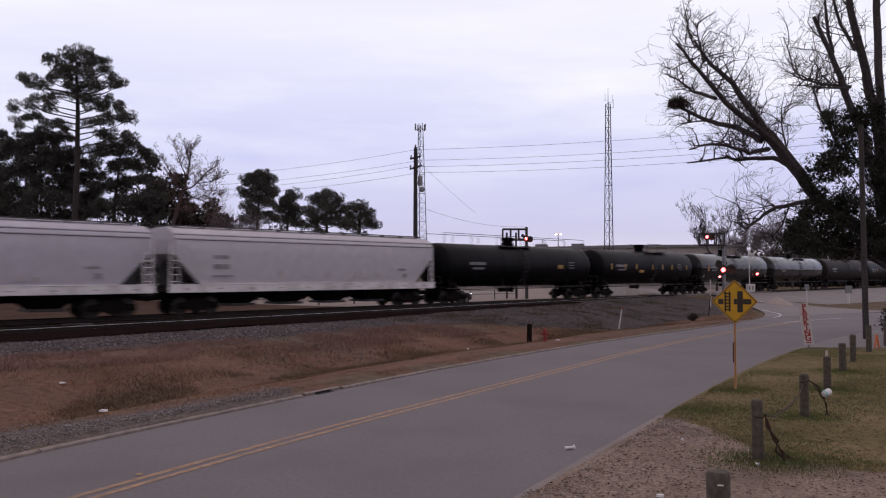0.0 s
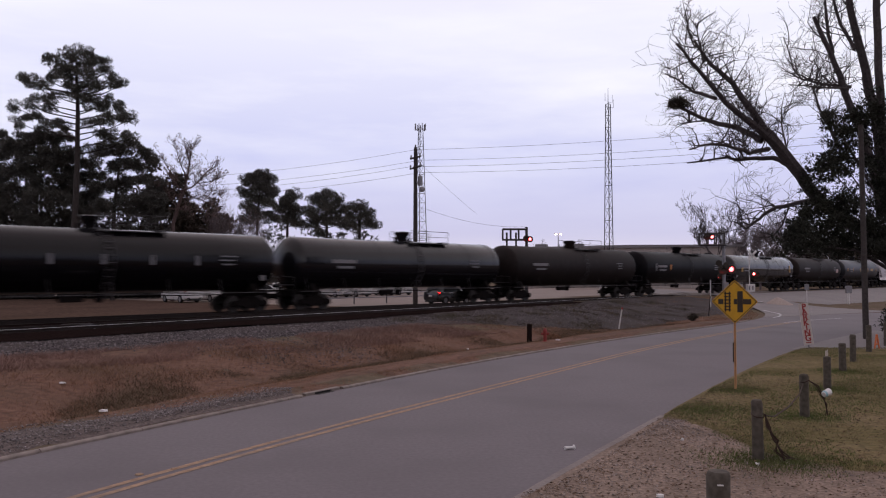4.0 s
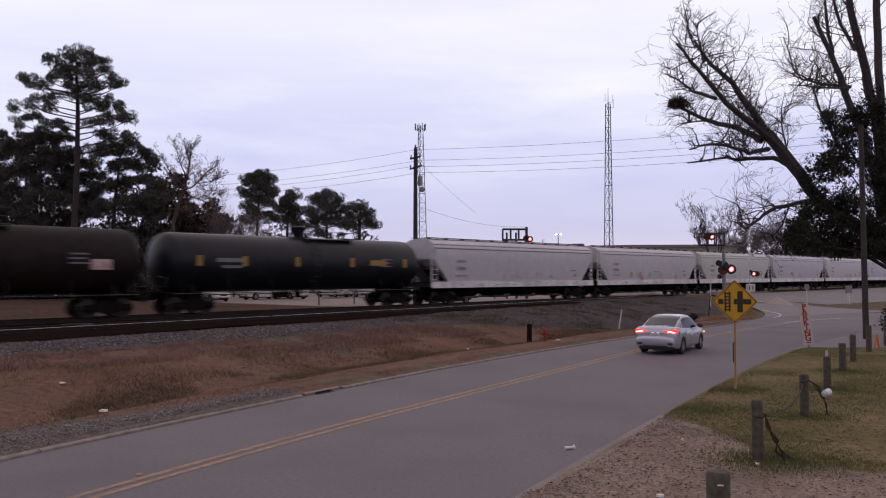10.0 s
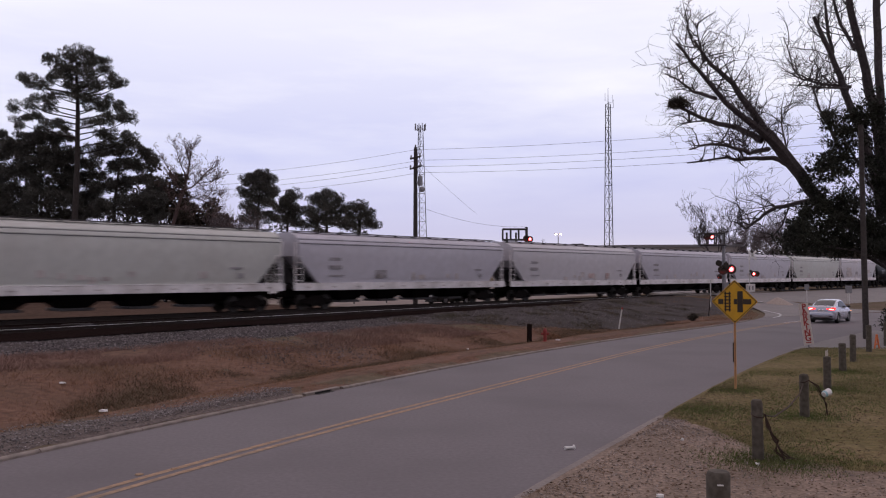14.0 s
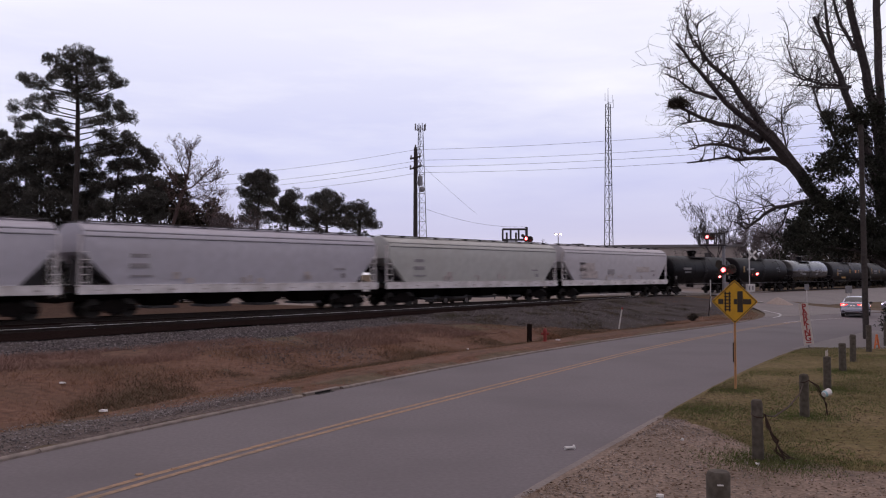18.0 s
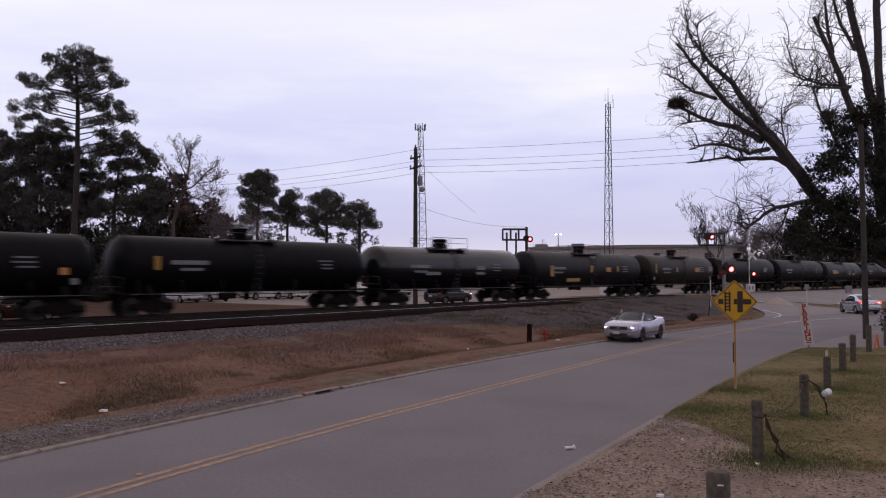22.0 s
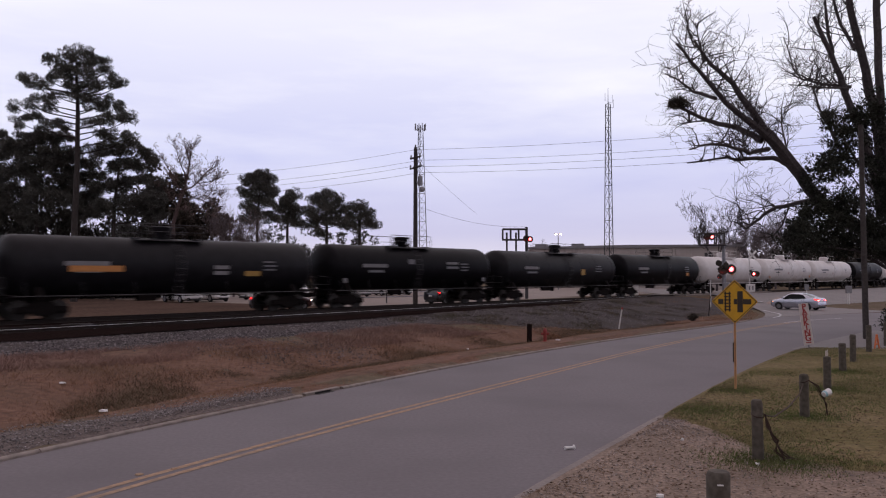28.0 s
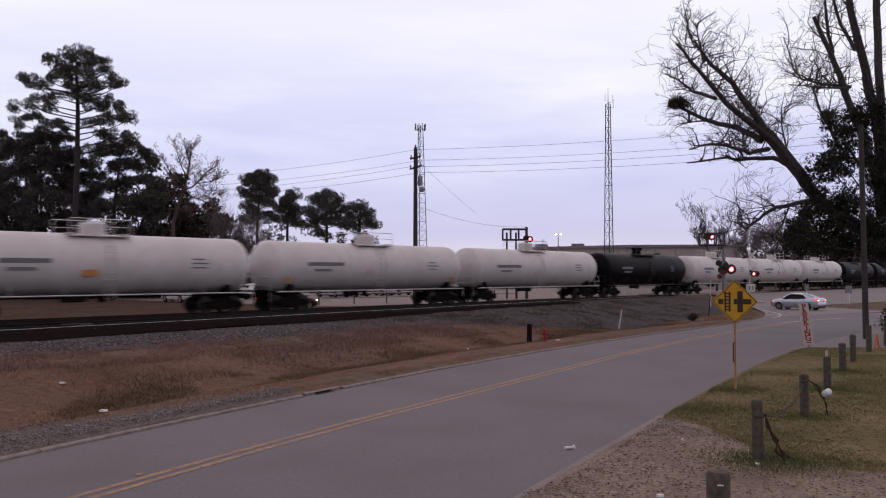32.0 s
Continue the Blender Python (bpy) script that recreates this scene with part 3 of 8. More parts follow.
def ballast():
    stations = [-900, -300, -100, -50] + list(np.arange(-30, 66, 1.5)) + [68, 72, 74.5]
    rng = random.Random(3)
    verts, faces = [], []
    for a in stations:
        s = siding_o(a)
        row = []
        for o, z in PROFILE:
            oo = s + o * (spread_of(a) if o < -1.8 else 1)
            row.append((oo, ballast_z(a, oo) + (rng.uniform(-0.04, 0.04) if -30 <= a < 60 else 0)))
        row += [(s - 1.25, 0.70), (TRACK_O + 1.3, 0.70), (TRACK_O + 2.0, 0.66), (TRACK_O + 3.6, 0.28)]
        for o, z in row:
            p = ao(a, o, z)
            verts.append(tuple(p))
    m = len(PROFILE) + 4
    for i in range(len(stations) - 1):
        for j in range(m - 1):
            k = i * m + j
            faces.append((k, k + m, k + m + 1, k + 1))
    raw("ballast", verts, faces, M_BALLAST, "grey crushed stone ballast under the tracks", "ballast", "structure", smooth=True)
    verts, faces = [], []
    st2 = [76, 105, 120, 160, 300, 900]
    for a in st2:
        for o, z in ((-3.4, 0.3), (-2.0, 0.66), (2.0, 0.66), (3.6, 0.28)):
            verts.append(tuple(ao(a, TRACK_O + o, z)))
    for i in range(len(st2) - 1):
        for j in range(3):
            k = i * 4 + j
            faces.append((k, k + 4, k + 5, k + 1))
    raw("ballast", verts, faces, M_BALLAST, "grey crushed stone ballast under the far track", "ballast", "structure", smooth=True)


ballast()

RAIL_SEC = [(-0.07, 0), (0.07, 0), (0.07, 0.02), (0.015, 0.04), (0.015, 0.13), (0.036, 0.14), (0.036, 0.175), (-0.036, 0.175), (-0.036, 0.14), (-0.015, 0.13), (-0.015, 0.04), (-0.07, 0.02)]


def track(name, label, centre, stations, a0, a1):
    base = tagged(new(name), label, "railway track", kind="structure")
    for side in (-0.7525, 0.7525):
        sh, head = Shape(), Shape()
        sh.loft([[ao(a, centre(a) + side + o, 0.70 + z) for o, z in RAIL_SEC] for a in stations])
        part("rail", sh, M_RAIL, base)
        head.loft([[ao(a, centre(a) + side + o, 0.876 + z) for o, z in ((-0.036, -0.012), (0.036, -0.012), (0.034, 0.006), (-0.034, 0.006))] for a in stations])
        # reflections painted in: sky on the near siding head, train on the main heads
        part("rail_head", head, M_RAILTOP if side < 0 and name == "siding_track" else M_RAIL, base, "steel running surface, reflection put into its colour" if side < 0 else "")
    sh = Shape()
    sh.box((0, 0, 0), (0.23, 2.6, 0.18), 0.015)
    me = sh.mesh("sleeper")
    me.materials.append(M_SLEEPER)
    rng = random.Random(len(name))
    a = a0
    while a < a1:
        ob = new("sleeper", me)
        ob.parent = base
        ob.matrix_basis = Matrix.Translation(ao(a, centre(a) + rng.uniform(-0.04, 0.04), 0.625 + rng.uniform(-0.012, 0.01))) @ pose(0, 0, 0, 0, 0, HEADING + rng.uniform(-1.2, 1.2))
        a += 0.56


STATIONS = [-900, -200, -60] + list(range(-30, 76, 3)) + [90, 200, 900]
track("siding_track", "rusty siding rails on dark timber sleepers", siding_o, [a for a in STATIONS if a <= 72], -4, 66)
track("main_track", "main line rails on dark timber sleepers", lambda a: TRACK_O, STATIONS, -4, 74)


# oily bed sheet; the train's shade is put into its dark colour
def oily_shaded_bed():
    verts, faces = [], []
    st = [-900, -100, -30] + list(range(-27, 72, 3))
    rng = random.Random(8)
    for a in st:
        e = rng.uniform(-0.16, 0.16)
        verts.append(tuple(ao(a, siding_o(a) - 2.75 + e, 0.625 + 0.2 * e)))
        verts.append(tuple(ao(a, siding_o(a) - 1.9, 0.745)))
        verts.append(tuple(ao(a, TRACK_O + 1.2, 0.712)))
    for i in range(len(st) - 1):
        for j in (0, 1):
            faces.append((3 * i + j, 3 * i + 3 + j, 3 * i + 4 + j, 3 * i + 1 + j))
    raw("track_bed", verts, faces, M_SLEEPER, "oily track bed between the rails, darkened for the train's shade", "track bed", "structure")


oily_shaded_bed()


# rubber and timber panels of the level crossing
def crossing_panels():
    base = tagged(new("crossing_panels"), "dark panels of the level crossing between the rails", "level crossing", kind="structure")
    sh = Shape()
    sh.box((0, 0, 0), (1.78, 1.36, 0.10), 0.012)
    me = sh.mesh("panel")
    me.materials.append(M_KERB)
    for i in range(13):
        for o in (-1.53, 0.0, 1.53):
            ob = new("panel", me)
            ob.parent = base
            ob.matrix_basis = Matrix.Translation(ao(78.5 + 1.8 * i, TRACK_O + o, 0.835)) @ pose(0, 0, 0, 0, 0, HEADING)


crossing_panels()

EDGE_TABLE = [float(v) for v in np.interp(np.arange(-95, 60, 0.05), [p[1] for p in road_r], [p[0] for p in road_r])]


def edge_x(y):
    """Where the asphalt ends on the yard's side."""
    return EDGE_TABLE[min(len(EDGE_TABLE) - 1, max(0, int((y + 95) * 20)))]


def ragged(x, y, s):
    return 0.6 * noise.noise(Vector((x * 0.9, y * 0.9, s))) + 0.4 * noise.noise(Vector((x * 3.1, y * 3.1, s + 4)))


def yard_z(x, y):
    """Earth and gravel beside the asphalt."""
    s = step(x - edge_x(y), -0.05, 0.6)
    return 0.006 + s * (0.012 + 0.016 * ragged(x, y, 1.0))


def lawn_z(x, y):
    """Turf that thins out into the yard."""
    s = step(x - edge_x(y), -0.05, 0.6)
    back = (y - along([(4.2, 17.3), (4.8, 16.6), (5.15, 15.2), (5.3, 13.4), (5.6, 12.2), (8, 11.2), (12, 11.2), (20, 18.2)], x)) / 1.5
    return 0.008 + s * (-0.045 + 0.075 * step(back, -0.5, 0.9) + 0.035 * ragged(x, y, 7.0))


def worn_edge(lo, hi, inset):
    """The asphalt's broken edge between two stations."""
    return [(edge_x(y) - inset + 0.10 * ragged(edge_x(y), y, 3.0), y) for y in np.arange(lo, hi, 0.25)]


strip("dry_verge", [tuple((Vector((*p, 0)) + Vector((-0.2, 0.1, 0)))[:2]) for p in road_l if -6 < p[1] < 53], [ao(a, 27.2)[:2] for a in (-26, 0, 20, 40, 57)], 110, 14, M_DIRT, land, "brown dead grass verge sloping into a ditch", "verge", lift=0.015)
GRAVEL_IN = [(-9.4, 8.4), (-7.2, 13.1), (-5.62, 16.4), (-3.6, 20.0)]
strip("gravel_margin", GRAVEL_IN, [(-12.0, 9.6), (-8.4, 14.1), (-6.3, 16.9), (-3.9, 20.1)], 30, 5, M_GRAVEL_GREY, land, "loose grey gravel behind the kerb", "gravel", lift=0.035)
strip("gravel_yard", worn_edge(-22, 17.6, 0.05), [(14, -22), (14, 6), (12, 11), (7.4, 14.4)], 200, 70, M_GRAVEL_BED, yard_z, "earth and gravel forecourt beside the road", "gravel")
strip("lawn", worn_edge(17.2, 32.4, 0.06), [(3.6, 13.0), (11, 10.6), (20, 18), (31, 32.2)], 110, 80, M_LAWN, lawn_z, "patchy winter lawn with worn earth", "lawn")
strip("sandy_edge", worn_edge(4, 17.4, 0.12), worn_edge(4, 17.4, -0.03), 160, 3, M_DUST, lambda x, y: 0.0065, "pale sandy dust along the broken asphalt edge", "road edge", lift=0.004)


# ---- loose stones and grass: real pieces, joined where nobody could count them ----
def stones(name, places, rng, lo, hi, mat, label, category):
    verts, faces = [], []
    for x, y, z in places:
        r = lo + (hi - lo) * rng.random() ** 2
        k = len(verts)
        e = [r * rng.uniform(0.6, 1.3) for _ in range(6)]
        w = rng.uniform(0, 6.28)
        c, s = math.cos(w), math.sin(w)
        verts += [(x + c * e[0], y + s * e[0], z + 0.2 * r), (x - s * e[1], y + c * e[1], z + 0.1 * r), (x - c * e[2], y - s * e[2], z + 0.3 * r), (x + s * e[3], y - c * e[3], z), (x, y, z + 0.75 * e[4]), (x, y, z - 0.5 * r)]
        for i in range(4):
            faces.append((k + i, k + (i + 1) % 4, k + 4))
            faces.append((k + (i + 1) % 4, k + i, k + 5))
    return raw(name, verts, faces, mat, label, category, "stuff")


def ballast_stones():
    rng = random.Random(11)
    pl = []
    for _ in range(40000):
        a = -2 + 66 * rng.random() ** 1.15
        s = siding_o(a)
        t = rng.random()
        if a > 34 and rng.random() < 0.45:
            continue
        far = 6.9 * spread_of(a)
        o = s - far + (far - 2.7) * t
        p = ao(a, o, ballast_z(a, o) + 0.012)
        pl.append(tuple(p))
    stones("ballast_stones", pl, rng, 0.020, 0.060, M_STONE, "loose grey ballast stones on the bank", "stones")
    pl = []
    for _ in range(7500):
        y = 8.5 + 12 * rng.random()
        x = along([(p[1], p[0]) for p in GRAVEL_IN], y) - 0.15 - abs(rng.gauss(0, 0.75)) * (1.25 if y < 16 else 0.6)
        pl.append((x, y, land(x, y) + 0.045))
    stones("gravel_stones", pl, rng, 0.008, 0.028, M_GRAVELSTONE, "loose grey gravel behind the kerb", "stones")
    pl = []
    for _ in range(8500):
        y = 9.2 + 7.5 * rng.random()
        x0 = edge_x(y) + 0.1
        x = x0 + 0.1 + rng.random() ** 1.4 * (5.5 if y < 12.4 else max(0.5, 3.6 - (y - 12.4) * 0.8))
        if noise.noise(Vector((x * 0.7, y * 0.7, 2.0))) < rng.uniform(-0.5, 0.35):
            continue
        pl.append((x, y, max(0.0, yard_z(x, y)) + 0.004))
    stones("yard_stones", pl, rng, 0.005, 0.020, M_PEBBLE, "small stones strewn on the forecourt", "stones")
    pl = []
    for _ in range(1500):
        p = ao(20 + rng.gauss(0, 2.4), 25.5 + rng.gauss(0, 1.8))
        pl.append((p.x, p.y, land(p.x, p.y) + 0.03))
    stones("spilled_stones", pl, rng, 0.018, 0.05, M_STONE, "ballast stones spilled down the bank", "stones")


ballast_stones()


def blades(name, count, place, low, high, mat, seed, label, lean=0.5, wide=0.012):
    rng = random.Random(seed)
    verts, faces = [], []
    made = 0
    while made < count:
        got = place(rng)
        if got is None:
            continue
        x, y, z, k = got
        h = (low + (high - low) * rng.random()) * k
        w = rng.uniform(0, 6.28)
        dx, dy = math.cos(w), math.sin(w)
        ln = h * lean * rng.uniform(0.2, 1.3)
        t = rng.uniform(0, 6.28)
        i = len(verts)
        b = wide * rng.uniform(0.7, 1.6)
        verts += [(x - dx * b, y - dy * b, z - 0.02), (x + dx * b, y + dy * b, z - 0.02), (x + math.cos(t) * ln, y + math.sin(t) * ln, z + h)]
        faces.append((i, i + 1, i + 2))
        made += 1
    return raw(name, verts, faces, mat, label, "grass", "stuff")


def clump(x, y, f, seed):
    return noise.noise(Vector((x * f, y * f, seed)))


def on_verge(rng):
    a = -4 + 60 * rng.random() ** 1.2
    t = 0.22 + 8.9 * rng.random()
    o = along(KERB_O, a) + t
    if o > siding_o(a) - 6.5 * spread_of(a):
        return None
    p = ao(a, o)
    c = clump(p.x, p.y, 0.55, 1.5)
    if c < -0.75 or rng.random() > 0.45 + 0.8 * (c + 0.45):
        return None
    return p.x, p.y, land(p.x, p.y), (0.22 if t < 1.2 else 0.45 if t < 3 else 1.0) * (0.6 + 0.9 * max(0, c))


def on_ditch(rng):
    a = -4 + 50 * rng.random() ** 1.2
    t = rng.gauss(4.6, 1.5)
    o = along(KERB_O, a) + t
    if t < 2 or o > siding_o(a) - 5.5:
        return None
    p = ao(a, o)
    c = clump(p.x, p.y, 0.45, 5.5)
    if c < -0.05:
        return None
    return p.x, p.y, land(p.x, p.y), 0.6 + 0.9 * c


def on_bank(rng):
    a = -4 + 38 * rng.random() ** 1.2
    o = siding_o(a) - 6.2 - 3.4 * rng.random()
    p = ao(a, o)
    c = clump(p.x, p.y, 0.4, 9.5)
    if c < -0.35:
        return None
    return p.x, p.y, land(p.x, p.y), 0.7 + 0.8 * c


def on_lawn(rng):
    y = 11.9 + 21 * rng.random() ** 1.3
    lo = along([(11.9, 7.4), (12.7, 5.3), (14, 4.9), (17, 4.5), (21.2, 6.8), (32.2, 13.9)], y)
    x = lo + rng.random() * 11
    c = clump(x, y, 0.5, 4.4)
    if x < edge_x(y) + 0.05 or c < -0.5 or rng.random() > 0.72 + 1.2 * c:
        return None
    z = lawn_z(x, y)
    if z < yard_z(x, y) - 0.02:
        return None
    return x, y, z, 0.8 + 0.6 * c


def on_green(rng):
    if rng.random() < 0.22:
        cx, cy = rng.choice(((5.08, 13.11), (5.3, 12.8), (7.53, 16.93), (7.51, 20.84), (9.91, 20.94), (5.6, 17.9), (12.2, 24.77)))
        x, y = cx + rng.gauss(0, 0.45), cy + rng.gauss(0, 0.4)
    else:
        y = 12.6 + 19 * rng.random() ** 1.3
        x = along([(11.9, 7.4), (12.7, 5.6), (14, 5.2), (17, 4.7), (21.2, 7.0), (32.2, 14.1)], y) + rng.random() * 10
        if clump(x, y, 0.42, 8.8) + 0.4 * clump(x, y, 1.7, 2.2) < 0.08:
            return None
    if x < edge_x(y) + 0.05:
        return None
    z = max(lawn_z(x, y), yard_z(x, y))
    return x, y, z, 0.7 + 0.5 * rng.random()


def on_junction_verge(rng):
    a = 50 + 34 * rng.random()
    o = along(KERB_O, a) + 0.6 + 9 * rng.random()
    if o > 36:
        return None
    p = ao(a, o)
    c = clump(p.x, p.y, 0.5, 6.1)
    if c < -0.1:
        return None
    return p.x, p.y, land(p.x, p.y), 0.6


blades("dry_grass", 150000, on_verge, 0.04, 0.16, M_DRYGRASS, 21, "long dead brown grass in the ditch", 1.7, 0.007)
blades("ditch_grass", 60000, on_ditch, 0.06, 0.20, M_DITCH, 27, "dark matted grass in the bottom of the ditch", 1.8, 0.008)
blades("red_sedge", 80000, on_bank, 0.06, 0.26, M_REDGRASS, 22, "reddish dry sedge on the bank", 1.4, 0.006)
blades("green_tufts", 62000, on_green, 0.015, 0.055, M_GREENTUFT, 25, "dense green tufts of winter grass", 1.0, 0.006)
blades("lawn_grass", 150000, on_lawn, 0.02, 0.06, M_GREENGRASS, 23, "short green and straw lawn grass", 1.0, 0.005)
def on_stone_bank(rng):
    a = 30 + 34 * rng.random()
    o = siding_o(a) - 3.0 - 9.5 * rng.random()
    p = ao(a, o)
    c = clump(p.x, p.y, 0.6, 3.3) + 0.5 * clump(p.x, p.y, 1.8, 1.1)
    if c < 0.12 or o < along(KERB_O, a) + 1.0:
        return None
    return p.x, p.y, ballast_z(a, o), 0.5 + 0.8 * c


blades("bank_weeds", 15000, on_stone_bank, 0.05, 0.22, M_WEED, 28, "sparse grey-green weeds on the stone bank", 1.4, 0.012)
blades("corner_grass", 9000, on_junction_verge, 0.05, 0.18, M_DRYGRASS, 24, "brown grass at the road corner", 0.7, 0.018)


def dead_leaves():
    rng = random.Random(31)
    verts, faces = [], []
    for _ in range(9000):
        y = 9.6 + 13 * rng.random() ** 1.4
        x = along([(9, 0.4), (10.9, 0.9), (12.5, 2.2), (17, 4.5), (23, 8.2)], y) + 0.05 + 9 * rng.random() ** 1.3
        z = max(yard_z(x, y), lawn_z(x, y), 0.0) + rng.uniform(0.004, 0.03)
        s, w = rng.uniform(0.012, 0.035), rng.uniform(0, 6.28)
        c, d = s * math.cos(w), s * math.sin(w)
        k = len(verts)
        verts += [(x + c, y + d, z), (x - 0.5 * d, y + 0.5 * c, z + rng.uniform(0, 0.02)), (x - c, y - d, z + 0.004), (x + 0.5 * d, y - 0.5 * c, z + rng.uniform(0, 0.02))]
        faces.append((k, k + 1, k + 2, k + 3))
    raw("leaf_litter", verts, faces, M_DEADLEAF, "dead brown leaves strewn over grass and earth", "leaves", "stuff")


dead_leaves()
strip("gravel_apron", [ao(86, 26.5)[:2], ao(120, 24)[:2], ao(220, 22)[:2]], [ao(84, 37.4)[:2], ao(120, 37.4)[:2], ao(220, 37.4)[:2]], 40, 10, M_ASPHALT_OLD, land, "dusty gravel ground beside the crossing", "gravel", lift=0.03)
strip("far_verge", [ao(a, 43.2)[:2] for a in (-160, -40, 0, 24, 43)], [ao(a, 110)[:2] for a in (-160, -60, -20, 4, 36)], 50, 10, M_LITTERFLOOR, lambda x, y: 0.37, "brown leaf litter under the trees behind the railway", "verge")

# ---- the train ----
def bogie_mesh():
    sf = Shape()
    outline = [(-1.22, 0.34), (-1.18, 0.62), (-0.72, 0.66), (-0.42, 0.86), (0.42, 0.86), (0.72, 0.66), (1.18, 0.62), (1.22, 0.34), (0.95, 0.32), (0.62, 0.40), (0.34, 0.22), (-0.34, 0.22), (-0.62, 0.40), (-0.95, 0.32)]
    sf.prism(outline, -0.09, 0.09)
    for x in (-0.89, 0.89):
        sf.lathe([(-0.16, 0.13), (0.14, 0.13), (0.17, 0.08)], (x, 0, 0.46), "y", 10)
    for x in (-0.14, 0.0, 0.14):
        sf.lathe([(0.24, 0.06), (0.56, 0.06)], (x, -0.02, 0), "z", 8)
    wh = Shape()
    wh.lathe([(-0.07, 0.02), (-0.07, 0.30), (-0.06, 0.42), (-0.07, 0.457), (0.05, 0.452), (0.055, 0.485), (0.085, 0.485), (0.09, 0.42), (0.03, 0.28), (0.09, 0.12), (0.09, 0.02)], (0, 0, 0), "y", 24)
    ax = Shape()
    ax.lathe([(-0.95, 0.07), (-0.72, 0.085), (0.72, 0.085), (0.95, 0.07)], (0, 0, 0), "y", 10)
    bo = Shape()
    bo.box((0, 0, 0.72), (0.45, 2.1, 0.26), 0.03)
    bo.box((0, 0, 0.9), (0.7, 0.7, 0.14), 0.02)
    out = []
    for sh, nm, mt in ((sf, "sideframe", M_IRON), (wh, "wheel", M_WHEEL), (ax, "axle", M_IRON), (bo, "bogie", M_IRON)):
        me = sh.mesh(nm, nm == "wheel")
        me.materials.append(mt)
        out.append(me)
    return out


BOGIE = bogie_mesh()


def bogie(parent, x):
    """bogie > two sideframes, four wheels, two axles."""
    sf, wh, ax, bo = BOGIE
    b = part("bogie", bo, None, parent)
    b.matrix_basis = Matrix.Translation((x, 0, 0))
    for y in (-1.02, 1.02):
        part("sideframe", sf, None, b).matrix_basis = pose(0, y, 0, 0, 0, 0 if y > 0 else 180)
    for dx in (-0.89, 0.89):
        part("axle", ax, None, b).matrix_basis = Matrix.Translation((dx, 0, 0.457))
        for y in (-0.7525, 0.7525):
            part("wheel", wh, None, b).matrix_basis = pose(dx, y, 0.457, 0, 0, 180 if y > 0 else 0)


def end_gear(parent, half):
    """Centre sill, draft gear and couplers."""
    sh = Shape()
    sh.box((0, 0, 1.0), (2 * half - 0.9, 0.42, 0.42), 0.03)
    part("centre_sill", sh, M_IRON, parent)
    for e in (-1, 1):
        sh = Shape()
        sh.box((e * (half - 0.30), 0, 0.86), (0.56, 0.20, 0.20), 0.03)
        sh.box((e * (half - 0.06), 0.06 * e, 0.86), (0.20, 0.30, 0.28), 0.05)
        part("coupler", sh, M_IRON, parent)


def marks(parent, items, y, mat, name="stencil"):
    """Plain bars where there is lettering that cannot be read; each on the side at y(z)."""
    for x, z, w, h in items:
        for s in (-1, 1):
            sh = Shape()
            yy = y(z)
            sh.box((x * -s, s * yy, z), (w, 0.012, h), 0.003)
            part(name, sh, mat, parent)


